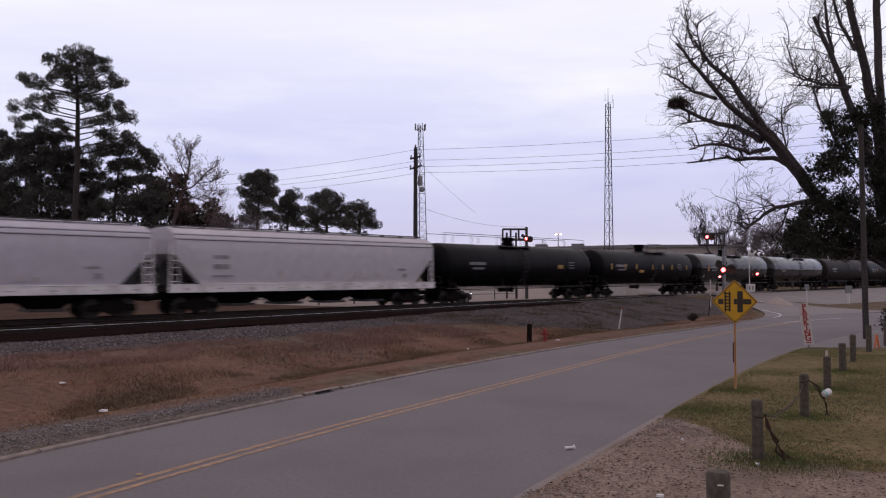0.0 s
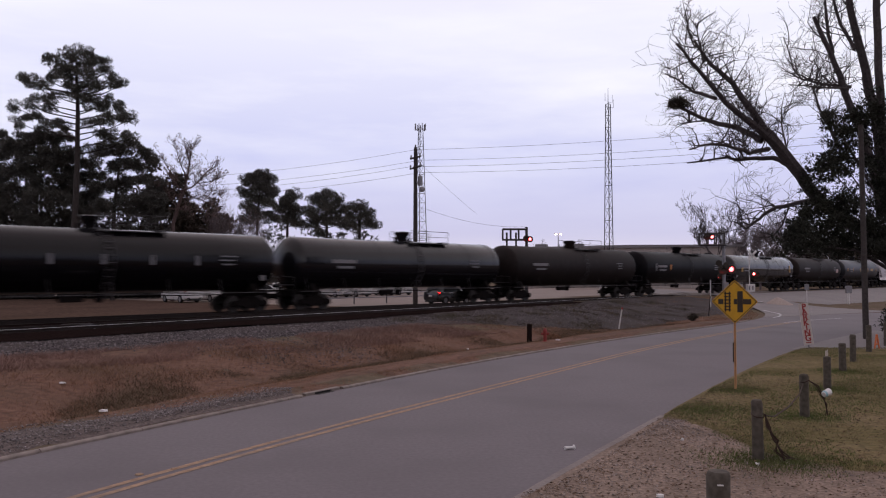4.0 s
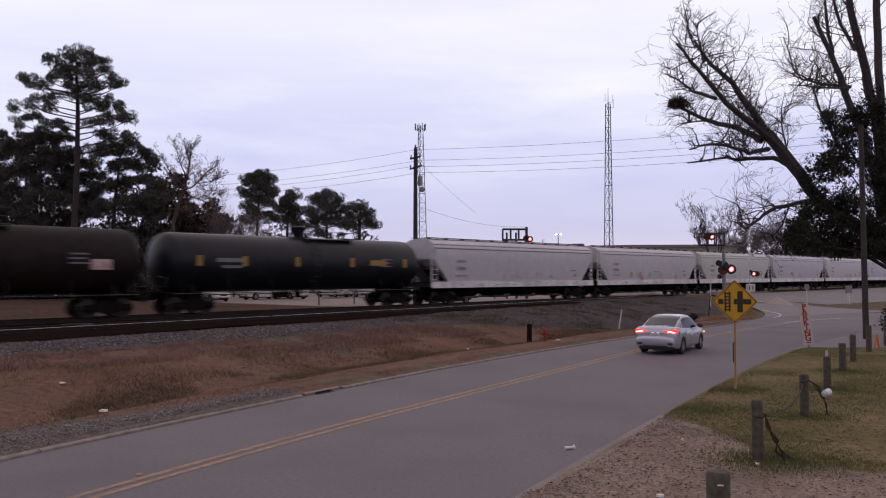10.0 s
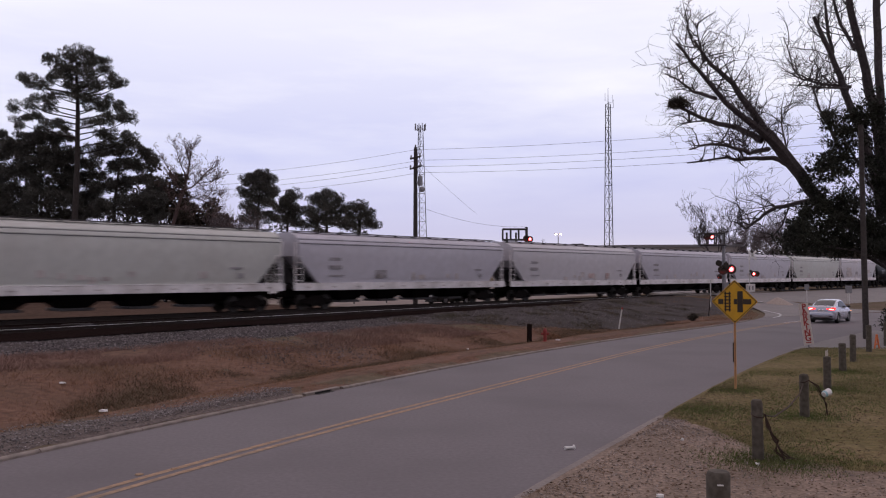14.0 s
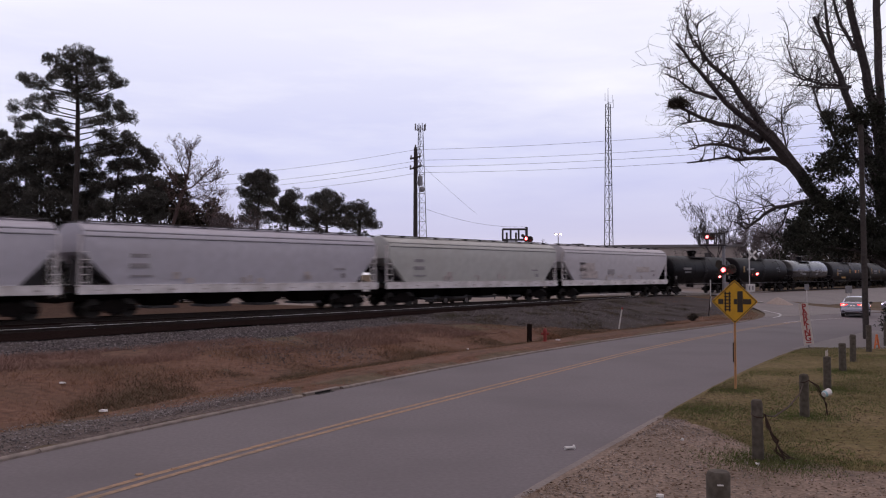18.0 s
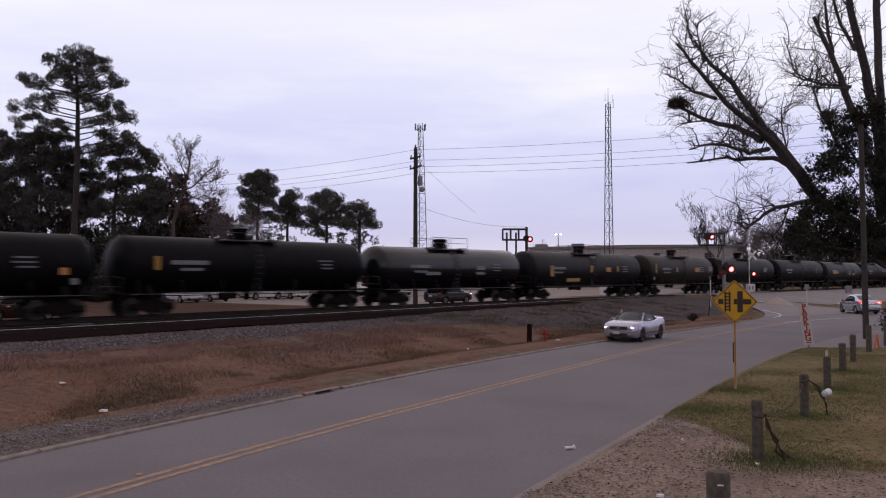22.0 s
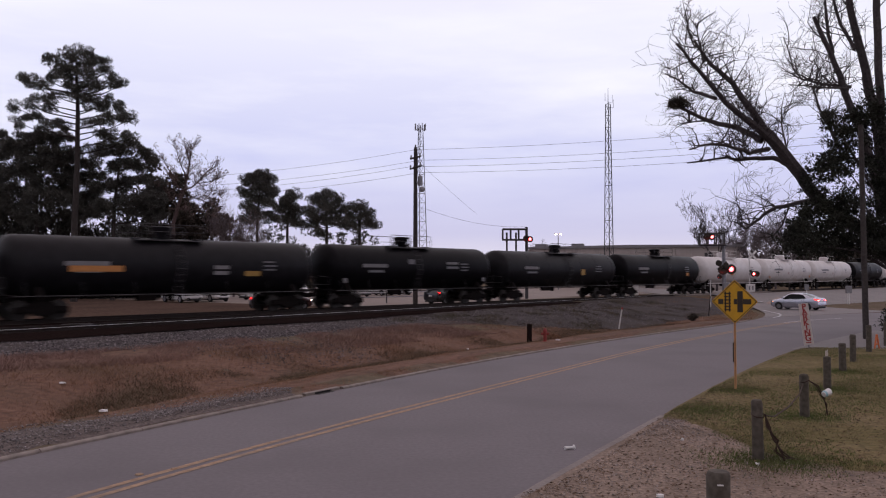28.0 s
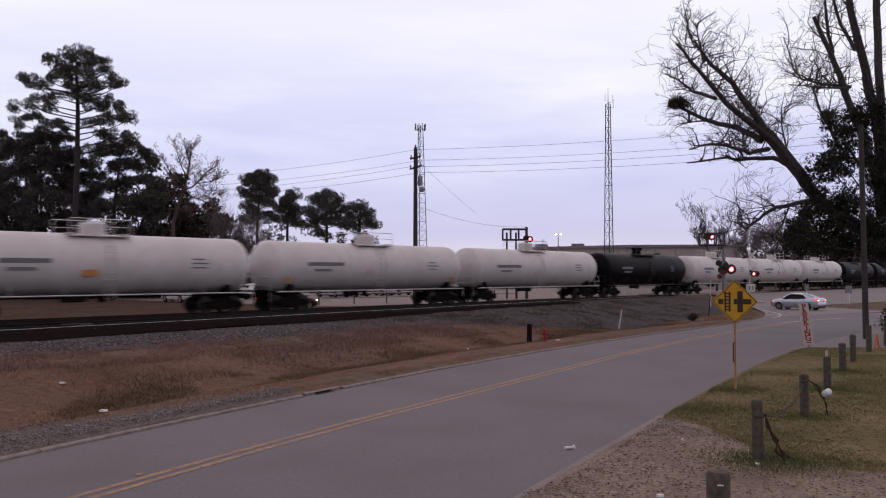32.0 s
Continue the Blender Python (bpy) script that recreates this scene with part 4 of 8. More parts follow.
def hopper_car(length, paint, label, rng, scrawl=None):
    """Four-bay covered hopper with slope sheets at the ends."""
    half = length / 2
    car = thing("hopper_car", Matrix(), label, "railway car", "cars of the train")
    a = half - 0.62

    def ring(x, low):
        top = 3.98
        pts = [(1.47, low), (1.56, low + (top - low) * 0.35), (1.585, low + (top - low) * 0.7), (1.575, top), (1.47, 4.22), (1.20, 4.44), (0.75, 4.58), (0, 4.63)]
        full = pts + [(-y, z) for y, z in reversed(pts[:-1])]
        return [(x, y, z) for y, z in full]
    body = Shape()
    body.loft([ring(-a, 3.2), ring(-a + 1.5, 1.66), ring(-a + 1.85, 1.5), ring(0, 1.5), ring(a - 1.85, 1.5), ring(a - 1.5, 1.66), ring(a, 3.2)])
    body_ob = part("body", body, paint, car, smooth=True)
    # roof seam and stiffening lips along the eaves
    for z, yy in ((4.235, 1.475), (3.99, 1.582)):
        for s in (-1, 1):
            sh = Shape()
            sh.box((0, s * yy, z), (2 * a - 0.05, 0.035, 0.055), 0.01)
            part("eave_rail", sh, paint, car)
            sh = Shape()
            sh.box((0, s * (yy + 0.004), z - 0.05), (2 * a - 0.05, 0.03, 0.03), 0.004)
            part("eave_seam", sh, M_MARK_G, car)
    for s in (-1, 1):
        sh = Shape()
        sh.box((0, s * 1.50, 1.36), (2 * half - 0.75, 0.10, 0.40), 0.02)
        sh.box((0, s * 1.46, 1.59), (2 * half - 0.75, 0.20, 0.05), 0.01)
        part("side_sill", sh, M_HOPPER_SILL, car, "dirty white side sill")
    # sloping bays below
    n = 4
    pitch = (2 * half - 7.2) / n
    for i in range(n):
        x = -half + 3.6 + pitch * (i + 0.5)
        sh = Shape()
        w0, w1 = pitch * 0.50, pitch * 0.20
        sh.loft([[(x - w0, -1.4, 1.5), (x + w0, -1.4, 1.5), (x + w0, 1.4, 1.5), (x - w0, 1.4, 1.5)], [(x - w0 * 0.8, -1.2, 1.1), (x + w0 * 0.8, -1.2, 1.1), (x + w0 * 0.8, 1.2, 1.1), (x - w0 * 0.8, 1.2, 1.1)], [(x - w1, -0.55, 0.50), (x + w1, -0.55, 0.50), (x + w1, 0.55, 0.50), (x - w1, 0.55, 0.50)]])
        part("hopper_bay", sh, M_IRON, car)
        sh = Shape()
        sh.box((x, 0, 0.44), (w1 * 2.4, 1.7, 0.14), 0.02)
        part("outlet_gate", sh, M_STEELDARK, car)
    # end cages: posts, ladders, platform
    for e in (-1, 1):
        xe = e * (half - 0.50)
        sh = Shape()
        sh.box((e * (half - 1.25), 0, 1.56), (1.6, 2.9, 0.06), 0.01)
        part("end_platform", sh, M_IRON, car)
        for s in (-1, 1):
            sh = Shape()
            sh.box((xe, s * 1.42, 2.75), (0.09, 0.09, 2.55), 0.012)
            part("corner_post", sh, M_HOPPER_SILL, car)
            sh = Shape()
            for z in np.arange(1.75, 4.0, 0.36):
                sh.box((e * (half - 0.72), s * 1.53, z), (0.42, 0.03, 0.035), 0.006)
            sh.box((e * (half - 0.93), s * 1.53, 2.75), (0.05, 0.03, 2.4), 0.006)
            part("ladder", sh, M_HOPPER_SILL, car, "white corner ladder")
            sh = Shape()
            sh.box((e * (half - 1.9), s * 0.75, 2.15), (0.12, 0.12, 1.6), 0.02, Matrix.Rotation(e * -0.55, 3, "Y"))
            part("end_brace", sh, M_STEELDARK, car)
        sh = Shape()
        sh.box((e * (half - 1.6), 0, 2.2), (0.3, 2.5, 1.3), 0.03, Matrix.Rotation(e * 0.93, 3, "Y"))
        part("slope_sheet_stiffener", sh, M_STEELDARK, car)
        # added dark plate that shuts out the bright view under the slope sheet
        sh = Shape()
        sh.prism([(e * (a - 1.6), 1.6), (e * (a - 0.05), 1.6), (e * (a - 0.05), 3.1)], -0.05, 0.05)
        part("centre_web", sh, M_STEELDARK, car)
        sh = Shape()
        sh.lathe([(-0.08, 0.26), (0.06, 0.26), (0.08, 0.20)], (e * (half - 0.55), 0.55, 2.5), "x", 14)
        part("brake_wheel", sh, M_IRON, car)
    # roof: hatch trough and walkway
    sh = Shape()
    sh.box((0, 0, 4.66), (2 * a - 1.0, 0.62, 0.09), 0.02)
    for i in range(14):
        x = -a + 0.9 + (2 * a - 1.8) * i / 13
        sh.box((x, 0, 4.70), (0.10, 0.70, 0.05), 0.01)
    part("hatch_cover", sh, paint, car)
    for s in (-1, 1):
        sh = Shape()
        sh.box((0, s * 0.62, 4.72), (2 * a - 0.1, 0.34, 0.035), 0.006)
        for i in range(12):
            sh.box((-a + 0.5 + (2 * a - 1.0) * i / 11, s * 0.62, 4.66), (0.05, 0.30, 0.10), 0.005)
        part("roof_walk", sh, M_STEELDARK, car, "dark steel roof walkway")
    end_gear(car, half)
    for e in (-1, 1):
        bogie(car, e * (half - 2.35))
    y = lambda z: 1.595 if z > 2.2 else 1.575
    x0 = half - 3.4
    marks(car, [(-x0, 3.05, 0.95, 0.20), (-x0, 2.55, 1.0, 0.24), (-x0 + 0.1, 2.05, 1.2, 0.10), (x0 - 0.2, 2.45, 0.8, 0.12), (x0 + 0.1, 2.05, 0.34, 0.26)], y, M_MARK_H)
    for i in range(7):
        x, z = rng.uniform(-x0 * 0.7, x0 * 0.75), rng.uniform(1.78, 2.15)
        marks(car, [(x, z, rng.uniform(0.15, 0.5), rng.uniform(0.18, 0.45))], y, M_STAIN, "stain")
    if scrawl:
        for x, z, w, h, mt in scrawl:
            marks(car, [(x, z, w, h)], y, mt, "paint_scrawl")
    for i in range(10):
        x = -half + 1.4 + (2 * half - 2.8) * i / 9
        marks(car, [(x, 1.36, 0.30, 0.07)], lambda z: 1.556, M_STAIN, "reflective_strip")
    return car


def tank_car(length, radius, centre_z, paint, label, rng, kind="flat", rail="mid", patches=(), bands=0, placard=True):
    """Tank car: shell with domed ends on stub sills."""
    half = length / 2
    car = thing("tank_car", Matrix(), label, "railway car", "cars of the train")
    h = half - 0.48
    sh = Shape()
    prof = [(-h + 0.80 * (1 - math.cos(t)), max(0.03, radius * math.sin(t))) for t in np.linspace(0.0, math.pi / 2, 9)]
    ring_x = np.linspace(-h + 0.80, h - 0.80, 7)[1:-1]
    full = prof + [(x, radius) for x in ring_x] + [(-x, r) for x, r in reversed(prof)]
    sh.lathe(full, (0, 0, centre_z), "x", 40)
    part("shell", sh, paint, car, smooth=True)
    for i in range(bands):
        x = (-h + 1.2) + (2 * h - 2.4) * i / (bands - 1)
        sh = Shape()
        sh.lathe([(-0.05, radius - 0.01), (-0.045, radius + 0.012), (0.045, radius + 0.012), (0.05, radius - 0.01)], (x, 0, centre_z), "x", 40)
        part("jacket_band", sh, paint, car, smooth=True)
    top = centre_z + radius
    pale = paint is M_WHITETANK
    px = rng.choice((-0.5, 0.0, 0.4))
    if kind == "dome":
        sh = Shape()
        sh.lathe([(-0.15, 0.62), (0.48, 0.60), (0.56, 0.52), (0.58, 0.10)], (px, 0, top), "z", 20)
        part("valve_housing", sh, paint, car, "round protective valve housing", True)
        deck = 1.5
    else:
        sh = Shape()
        sh.lathe([(-0.1, 0.32), (0.16, 0.34), (0.46, 0.52), (0.60, 0.54), (0.62, 0.44), (0.66, 0.40), (0.68, 0.03)], (px, 0, top), "z", 18)
        part("manway", sh, paint, car, "bolted manway on top", True)
        for dx in (-0.55, 0.5, 0.8):
            sh = Shape()
            sh.lathe([(-0.05, 0.10), (0.20, 0.10), (0.26, 0.05)], (px + dx, 0.1, top), "z", 10)
            part("valve", sh, M_IRON, car)
        deck = 1.9
    # platform and railing
    hatch_x = px
    if rail == "side":
        deck, px = 1.85, px + 1.75
    sh = Shape()
    for s in (-1, 1):
        sh.box((px, s * 0.80, top - 0.13), (2 * deck, 0.42, 0.05), 0.01)
    for e in (-1, 1):
        sh.box((px + e * deck * 0.9, 0, top - 0.03), (0.42, 1.9, 0.05), 0.01)
    part("platform", sh, M_WHITEPAINT if pale else M_STEELDARK, car)
    span = h * 0.92 if rail == "full" else deck
    for s in (-1, 1):
        sh = Shape()
        yy = s * (1.02 if rail != "full" else 0.95)
        k = 7 if rail == "full" else 3
        for i in range(k):
            x = px * (rail != "full") - span + 2 * span * i / (k - 1)
            sh.tube([(x, yy, top - 0.42), (x, yy, top + 0.70)], 0.02, 5)
        x0 = px * (rail != "full")
        sh.tube([(x0 - span, yy, top + 0.70), (x0 + span, yy, top + 0.70)], 0.022, 5)
        if rail != "full":
            sh.tube([(x0 - span, yy, top + 0.32), (x0 + span, yy, top + 0.32)], 0.016, 5)
        part("platform_railing", sh, M_WHITEPAINT if pale else M_STEELDARK, car)
    px = hatch_x
    for s in (-1, 1):
        sh = Shape()
        for dx in (-0.2, 0.2):
            pts = [(px + 0.3 + dx, s * (radius + 0.10) * math.cos(t), centre_z + (radius + 0.10) * math.sin(t)) for t in np.linspace(-0.75, 1.05, 9)]
            sh.tube([(px + 0.3 + dx, s * 1.35, 0.95)] + pts, 0.022, 5)
        for t in np.linspace(-0.7, 1.0, 9):
            sh.box((px + 0.3, s * (radius + 0.10) * math.cos(t), centre_z + (radius + 0.10) * math.sin(t)), (0.42, 0.03, 0.03), 0.004)
        part("side_ladder", sh, M_WHITEPAINT if pale else M_STEELDARK, car)
    # underframe
    for e in (-1, 1):
        sh = Shape()
        sh.box((e * (half - 1.9), 0, 1.02), (3.0, 0.44, 0.42), 0.03)
        part("stub_sill", sh, M_IRON, car)
        sh = Shape()
        sh.prism([(-1.35, 0.92), (-1.42, 1.12), (-1.05, 1.62), (1.05, 1.62), (1.42, 1.12), (1.35, 0.92)], e * (half - 2.1) - 0.14, e * (half - 2.1) + 0.14, "x")
        part("saddle", sh, M_IRON, car)
        sh = Shape()
        sh.box((e * (half - 0.78), 0, 1.16), (0.55, 2.7, 0.05), 0.01)
        part("end_step", sh, M_IRON, car)
        sh = Shape()
        sh.box((e * (half - 0.30), 0, 0.86), (0.56, 0.20, 0.20), 0.03)
        sh.box((e * (half - 0.06), 0.06 * e, 0.86), (0.20, 0.30, 0.28), 0.05)
        part("coupler", sh, M_IRON, car)
        sh = Shape()
        for s in (-1, 1):
            sh.tube([(e * (half - 0.56), s * 1.3, 0.55), (e * (half - 0.56), s * 1.3, 1.95), (e * (half - 0.56), s * 0.3, 2.02)], 0.022, 5)
        sh.tube([(e * (half - 0.56), -1.3, 1.5), (e * (half - 0.56), 1.3, 1.5)], 0.02, 5)
        part("end_railing", sh, M_WHITEPAINT if pale else M_STEELDARK, car)
        bogie(car, e * (half - 2.3))
    for s in (-1, 1):
        sh = Shape()
        zz = 1.12
        sh.tube([(-half + 0.9, s * 1.50, zz), (half - 0.9, s * 1.50, zz)], 0.035 if pale else 0.025, 5)
        for i in range(7):
            x = -half + 1.4 + (2 * half - 2.8) * i / 6
            sh.tube([(x, s * 1.50, zz), (x, s * 1.28, centre_z - radius * 0.52)], 0.018, 4)
        part("side_rail", sh, M_WHITEPAINT if pale else M_STEELDARK, car)
    sh = Shape()
    sh.lathe([(0.72, 0.16), (0.9, 0.2), (1.15, 0.24)], (0.0, 0, 0), "z", 10)
    sh.box((-1.6, -0.5, 0.95), (1.1, 0.4, 0.35), 0.04)
    sh.tube([(-half + 2.6, 0.35, 0.98), (half - 2.6, 0.35, 0.98)], 0.03, 5)
    part("bottom_valve", sh, M_IRON, car)
    y = lambda z: math.sqrt(max(0.04, radius ** 2 - (z - centre_z) ** 2)) + 0.012
    mk = M_MARK_G if pale else M_MARK_W
    x0 = half - 4.6
    flat_z = centre_z
    marks(car, [(-x0 - 0.4, flat_z + 0.12, 1.7 + 0.6 * rng.random(), 0.22)], y, mk)
    marks(car, [(-x0 - 0.3, flat_z - 0.24, 1.3, 0.15)], y, M_MARK_G)
    for k in range(3):
        marks(car, [(x0 + 0.6 + rng.uniform(-0.1, 0.1), flat_z + 0.30 - 0.22 * k, rng.uniform(0.7, 1.1), 0.08)], y, M_MARK_G)
    for x, z, w, hh, mt in patches:
        marks(car, [(x, z, w, hh)], y, mt, "patch")
    if placard:
        for e in (-1, 1):
            for s in (-1, 1):
                sh = Shape()
                sh.box((e * (half - 1.75), s * (radius * 0.86 + 0.12), centre_z - radius * 0.55), (0.30, 0.02, 0.30), 0.004)
                part("placard", sh, M_MARK_W if not pale else M_MARK_O, car)
    return car


SPEED = 18.4635
COUPLINGS = [-20.2, 0.2, 20.6, 41.2, 61.7, 81.5, 102.3, 122.9, 143.5, 164.2, 185.1, 205.0, 224.8, 246.2, 266.6, 287.0, 307.5, 327.6, 348.3, 368.2, 388.4, 407.7, 424.2, 441.5, 457.9, 476.9, 493.0, 511.0, 529.6, 548.1, 565.0, 583.1, 600.4, 617.6, 635.5, 653.8, 671.0, 688.4, 705.8, 722.9, 739.9, 757.4, 774.9]
GLOSS = "glossy black tank car with a railed platform"
YP = M_MARK_Y
# kind of each car in running order: paint, radius, centre height, housing, railing, label, coloured patches
TRAIN = {
    3: (M_BLACKMATT, 1.60, 2.80, "flat", "full", "long dull black tank car with a full-length top railing", [(4.6, 2.75, 0.7, 0.3, YP)]),
    4: (M_BLACKMATT, 1.60, 2.80, "flat", "side", "brownish black tank car with yellow reflective squares", [(x, 2.85, 0.22, 0.5, YP) for x in (-7.4, -5.0, -2.9, 0.2, 2.2, 4.2, 7.4)] + [(-1.9, 2.45, 0.9, 0.3, YP)]),
    5: (M_BLACK, 1.60, 2.80, "flat", "side", "glossy black tank car with an orange end mark", [(-7.6, 2.85, 0.2, 0.7, M_MARK_O)] + [(x, 2.85, 0.2, 0.5, M_MARK_G) for x in (-3, -0.5, 2, 4.5)]),
    6: (M_GREYTANK, 1.60, 2.80, "flat", "side", "grey-topped black tank car with a railed platform", []),
    7: (M_BROWN, 1.62, 2.80, "flat", "side", "dusty brown tank car with faint lettering", []),
    8: (M_BLACKMATT, 1.60, 2.80, "flat", "side", GLOSS, [(-7.4, 2.85, 0.25, 0.7, M_MARK_G), (-4.4, 2.85, 0.3, 0.5, M_MARK_O)]),
    9: (M_GREYTANK, 1.60, 2.80, "flat", "side", "pale-topped black tank car with yellow end marks", [(-7.4, 2.7, 0.5, 0.5, YP), (7.9, 2.8, 0.4, 0.9, YP)]),
    10: (M_BROWN, 1.62, 2.80, "flat", "side", "dusty brown tank car with a scraped end", [(7.0, 2.6, 1.0, 0.5, M_RUSTMARK)]),
    11: (M_SLATE, 1.60, 2.78, "flat", "side", "slate blue-grey tank car with yellow squares", [(x, 2.85, 0.3, 0.55, YP) for x in (-7.6, -4.8, -1.2, 3.0, 7.6)] + [(5.2, 2.85, 1.4, 0.35, YP)]),
    21: (M_BLACKMATT, 1.48, 2.60, "flat", "mid", "short dull black tank car with a railed platform", [(6.0, 2.3, 0.4, 0.4, M_MARK_O)]),
    22: (M_BLACKMATT, 1.50, 2.62, "flat", "mid", "dull black tank car with a yellow end mark", [(-6.3, 2.7, 0.3, 0.7, YP)]),
    23: (M_GREYTANK, 1.48, 2.55, "flat", "mid", "pale-topped dark tank car with white lettering", [(2.4, 2.6, 0.9, 0.3, M_MARK_W), (2.4, 2.2, 0.9, 0.2, M_MARK_W), (-2.7, 2.2, 1.4, 0.25, M_MARK_W)]),
    24: (M_DUSTY, 1.50, 2.52, "flat", "mid", "dark grey tank car with a yellow-green panel", [(-2.8, 1.75, 2.0, 0.5, M_MARK_Y), (-6.2, 2.4, 0.5, 0.9, YP), (-0.2, 2.6, 0.4, 0.6, YP), (4.2, 2.6, 0.3, 0.5, YP), (2.6, 2.55, 0.8, 0.4, M_MARK_O), (0.6, 3.55, 0.9, 0.4, M_MARK_W)]),
    25: (M_OLIVE, 1.50, 2.55, "flat", "mid", "olive-brown tank car with yellow squares", [(-6.0, 2.7, 0.25, 0.9, YP), (-1.6, 2.6, 0.35, 0.5, YP), (3.0, 2.6, 1.0, 0.45, YP), (6.2, 2.7, 0.8, 0.5, M_MARK_W)]),
    26: (M_BLACKMATT, 1.50, 2.58, "flat", "mid", GLOSS, [(4.8, 2.6, 0.9, 0.4, M_MARK_G)]),
    27: (M_BLACKMATT, 1.48, 2.58, "flat", "mid", "dull black tank car with a short railing", []),
    28: (M_DUSTY, 1.48, 2.52, "flat", "mid", "dark grey tank car with a yellow end panel", [(4.2, 2.2, 1.0, 0.35, YP), (-4.6, 2.4, 2.6, 0.3, M_MARK_O), (2.2, 2.5, 0.9, 0.2, M_MARK_W), (2.2, 2.2, 0.9, 0.2, M_MARK_W)]),
    29: (M_BLACKMATT, 1.48, 2.56, "flat", "mid", "black tank car with white lettering blocks", [(-0.9, 2.9, 0.6, 0.45, M_MARK_G), (3.2, 2.9, 1.2, 0.16, M_MARK_W), (3.2, 2.6, 1.2, 0.16, M_MARK_G)]),
    30: (M_DUSTY, 1.48, 2.52, "flat", "mid", "dark grey tank car with a yellow patch", [(2.6, 2.3, 0.6, 0.5, YP)]),
    31: (M_BLACKMATT, 1.48, 2.56, "flat", "mid", "dull black tank car with a railed platform", [(4.8, 2.2, 0.6, 0.4, M_MARK_O)]),
}
for k_ in (32, 33, 34, 36, 37, 38):
    TRAIN[k_] = (M_WHITETANK, 1.50, 2.62, "dome", "mid", "dirty white pressure tank car with a valve housing", [(-4.0, 2.75, 2.0, 0.22, M_MARK_G), (-1.2, 2.25, 0.8, 0.42, M_MARK_O)] if k_ == 32 else [(-4.0, 2.75, 2.0, 0.22, M_MARK_G), (-0.9, 2.3, 0.5, 0.35, M_RUSTMARK)])
TRAIN[35] = (M_BLACKMATT, 1.52, 2.60, "flat", "mid", "plain black tank car with a low manway", [])
for k_ in (39, 40, 41):
    TRAIN[k_] = (M_BLACKMATT, 1.50, 2.58, "flat", "mid", "dull black tank car with a railed platform", [])
SCRAWLS = {13: [(-4.0, 2.1, 0.5, 0.5, M_RUSTMARK), (-2.4, 2.1, 0.55, 0.5, M_RUSTMARK), (-0.4, 2.1, 0.5, 0.45, M_STAIN), (1.9, 2.05, 0.4, 0.5, M_STAIN), (0.8, 2.42, 1.4, 0.05, M_MARK_H)], 15: [(-3.0, 2.15, 1.0, 0.5, M_MARK_H)],
           16: [(1.8, 2.0, 1.0, 0.4, M_RUSTMARK), (4.4, 2.0, 0.6, 0.5, M_RUSTMARK)], 20: [(-5.5, 2.75, 2.2, 0.75, M_STAIN), (-5.2, 2.1, 2.6, 0.6, M_STAIN), (-1.6, 2.35, 1.1, 0.45, M_MARK_H), (4.2, 2.6, 2.4, 0.5, M_STAIN)]}
CARS = []


def build_train():
    rng = random.Random(5)
    for k in range(len(COUPLINGS) - 1):
        u0, u1 = COUPLINGS[k], COUPLINGS[k + 1]
        length = u1 - u0
        if k in TRAIN:
            paint, r, cz, kind, rail, label, patches = TRAIN[k]
            car = tank_car(length, r, cz, paint, label, rng, kind, rail, patches, 7 if k % 3 == 0 else 0, k % 4 == 1)
        else:
            paint = M_HOPPER_LILAC if k in (1, 15, 17, 18) else M_HOPPER_GREEN if k in (0, 14, 19) else M_HOPPER
            car = hopper_car(length, paint, "pale grey covered hopper car with a white sill" if k not in SCRAWLS else "pale grey covered hopper car with faded paint scrawls", rng, SCRAWLS.get(k))
        car.matrix_basis = Matrix.Translation(ao((u0 + u1) / 2, TRACK_O, RAIL_Z)) @ pose(0, 0, 0, 0, 0, HEADING)
        CARS.append((car, (u0 + u1) / 2))


build_train()

# ---- trees ----
def tufts(centres, per, size, rng, squash=0.7, width=0.2):
    """Many small blades in clumps: (x, y, z, radius) each; arrays of vertices and faces."""
    c = np.array(centres, float)
    g = np.random.RandomState(rng.randint(0, 99999))
    n = len(c) * per
    base = np.repeat(c, per, axis=0)
    off = g.normal(size=(n, 3))
    off /= np.linalg.norm(off, axis=1)[:, None]
    rad = base[:, 3:4] * g.uniform(0.25, 1.0, (n, 1)) ** 0.6
    off2 = off * rad
    off2[:, 2] *= squash
    p = base[:, :3] + off2
    way = off + g.normal(size=(n, 3)) * 0.8 + np.array([0, 0, 0.35])
    way /= np.linalg.norm(way, axis=1)[:, None]
    ln = size * g.uniform(0.6, 1.4, (n, 1))
    side = np.cross(way, g.normal(size=(n, 3)))
    side /= np.linalg.norm(side, axis=1)[:, None] + 1e-9
    a = p - side * ln * width
    b = p + side * ln * width
    t = p + way * ln
    verts = np.stack([a, b, t], axis=1).reshape(-1, 3)
    faces = np.arange(3 * n).reshape(-1, 3)
    return verts.tolist(), faces.tolist()


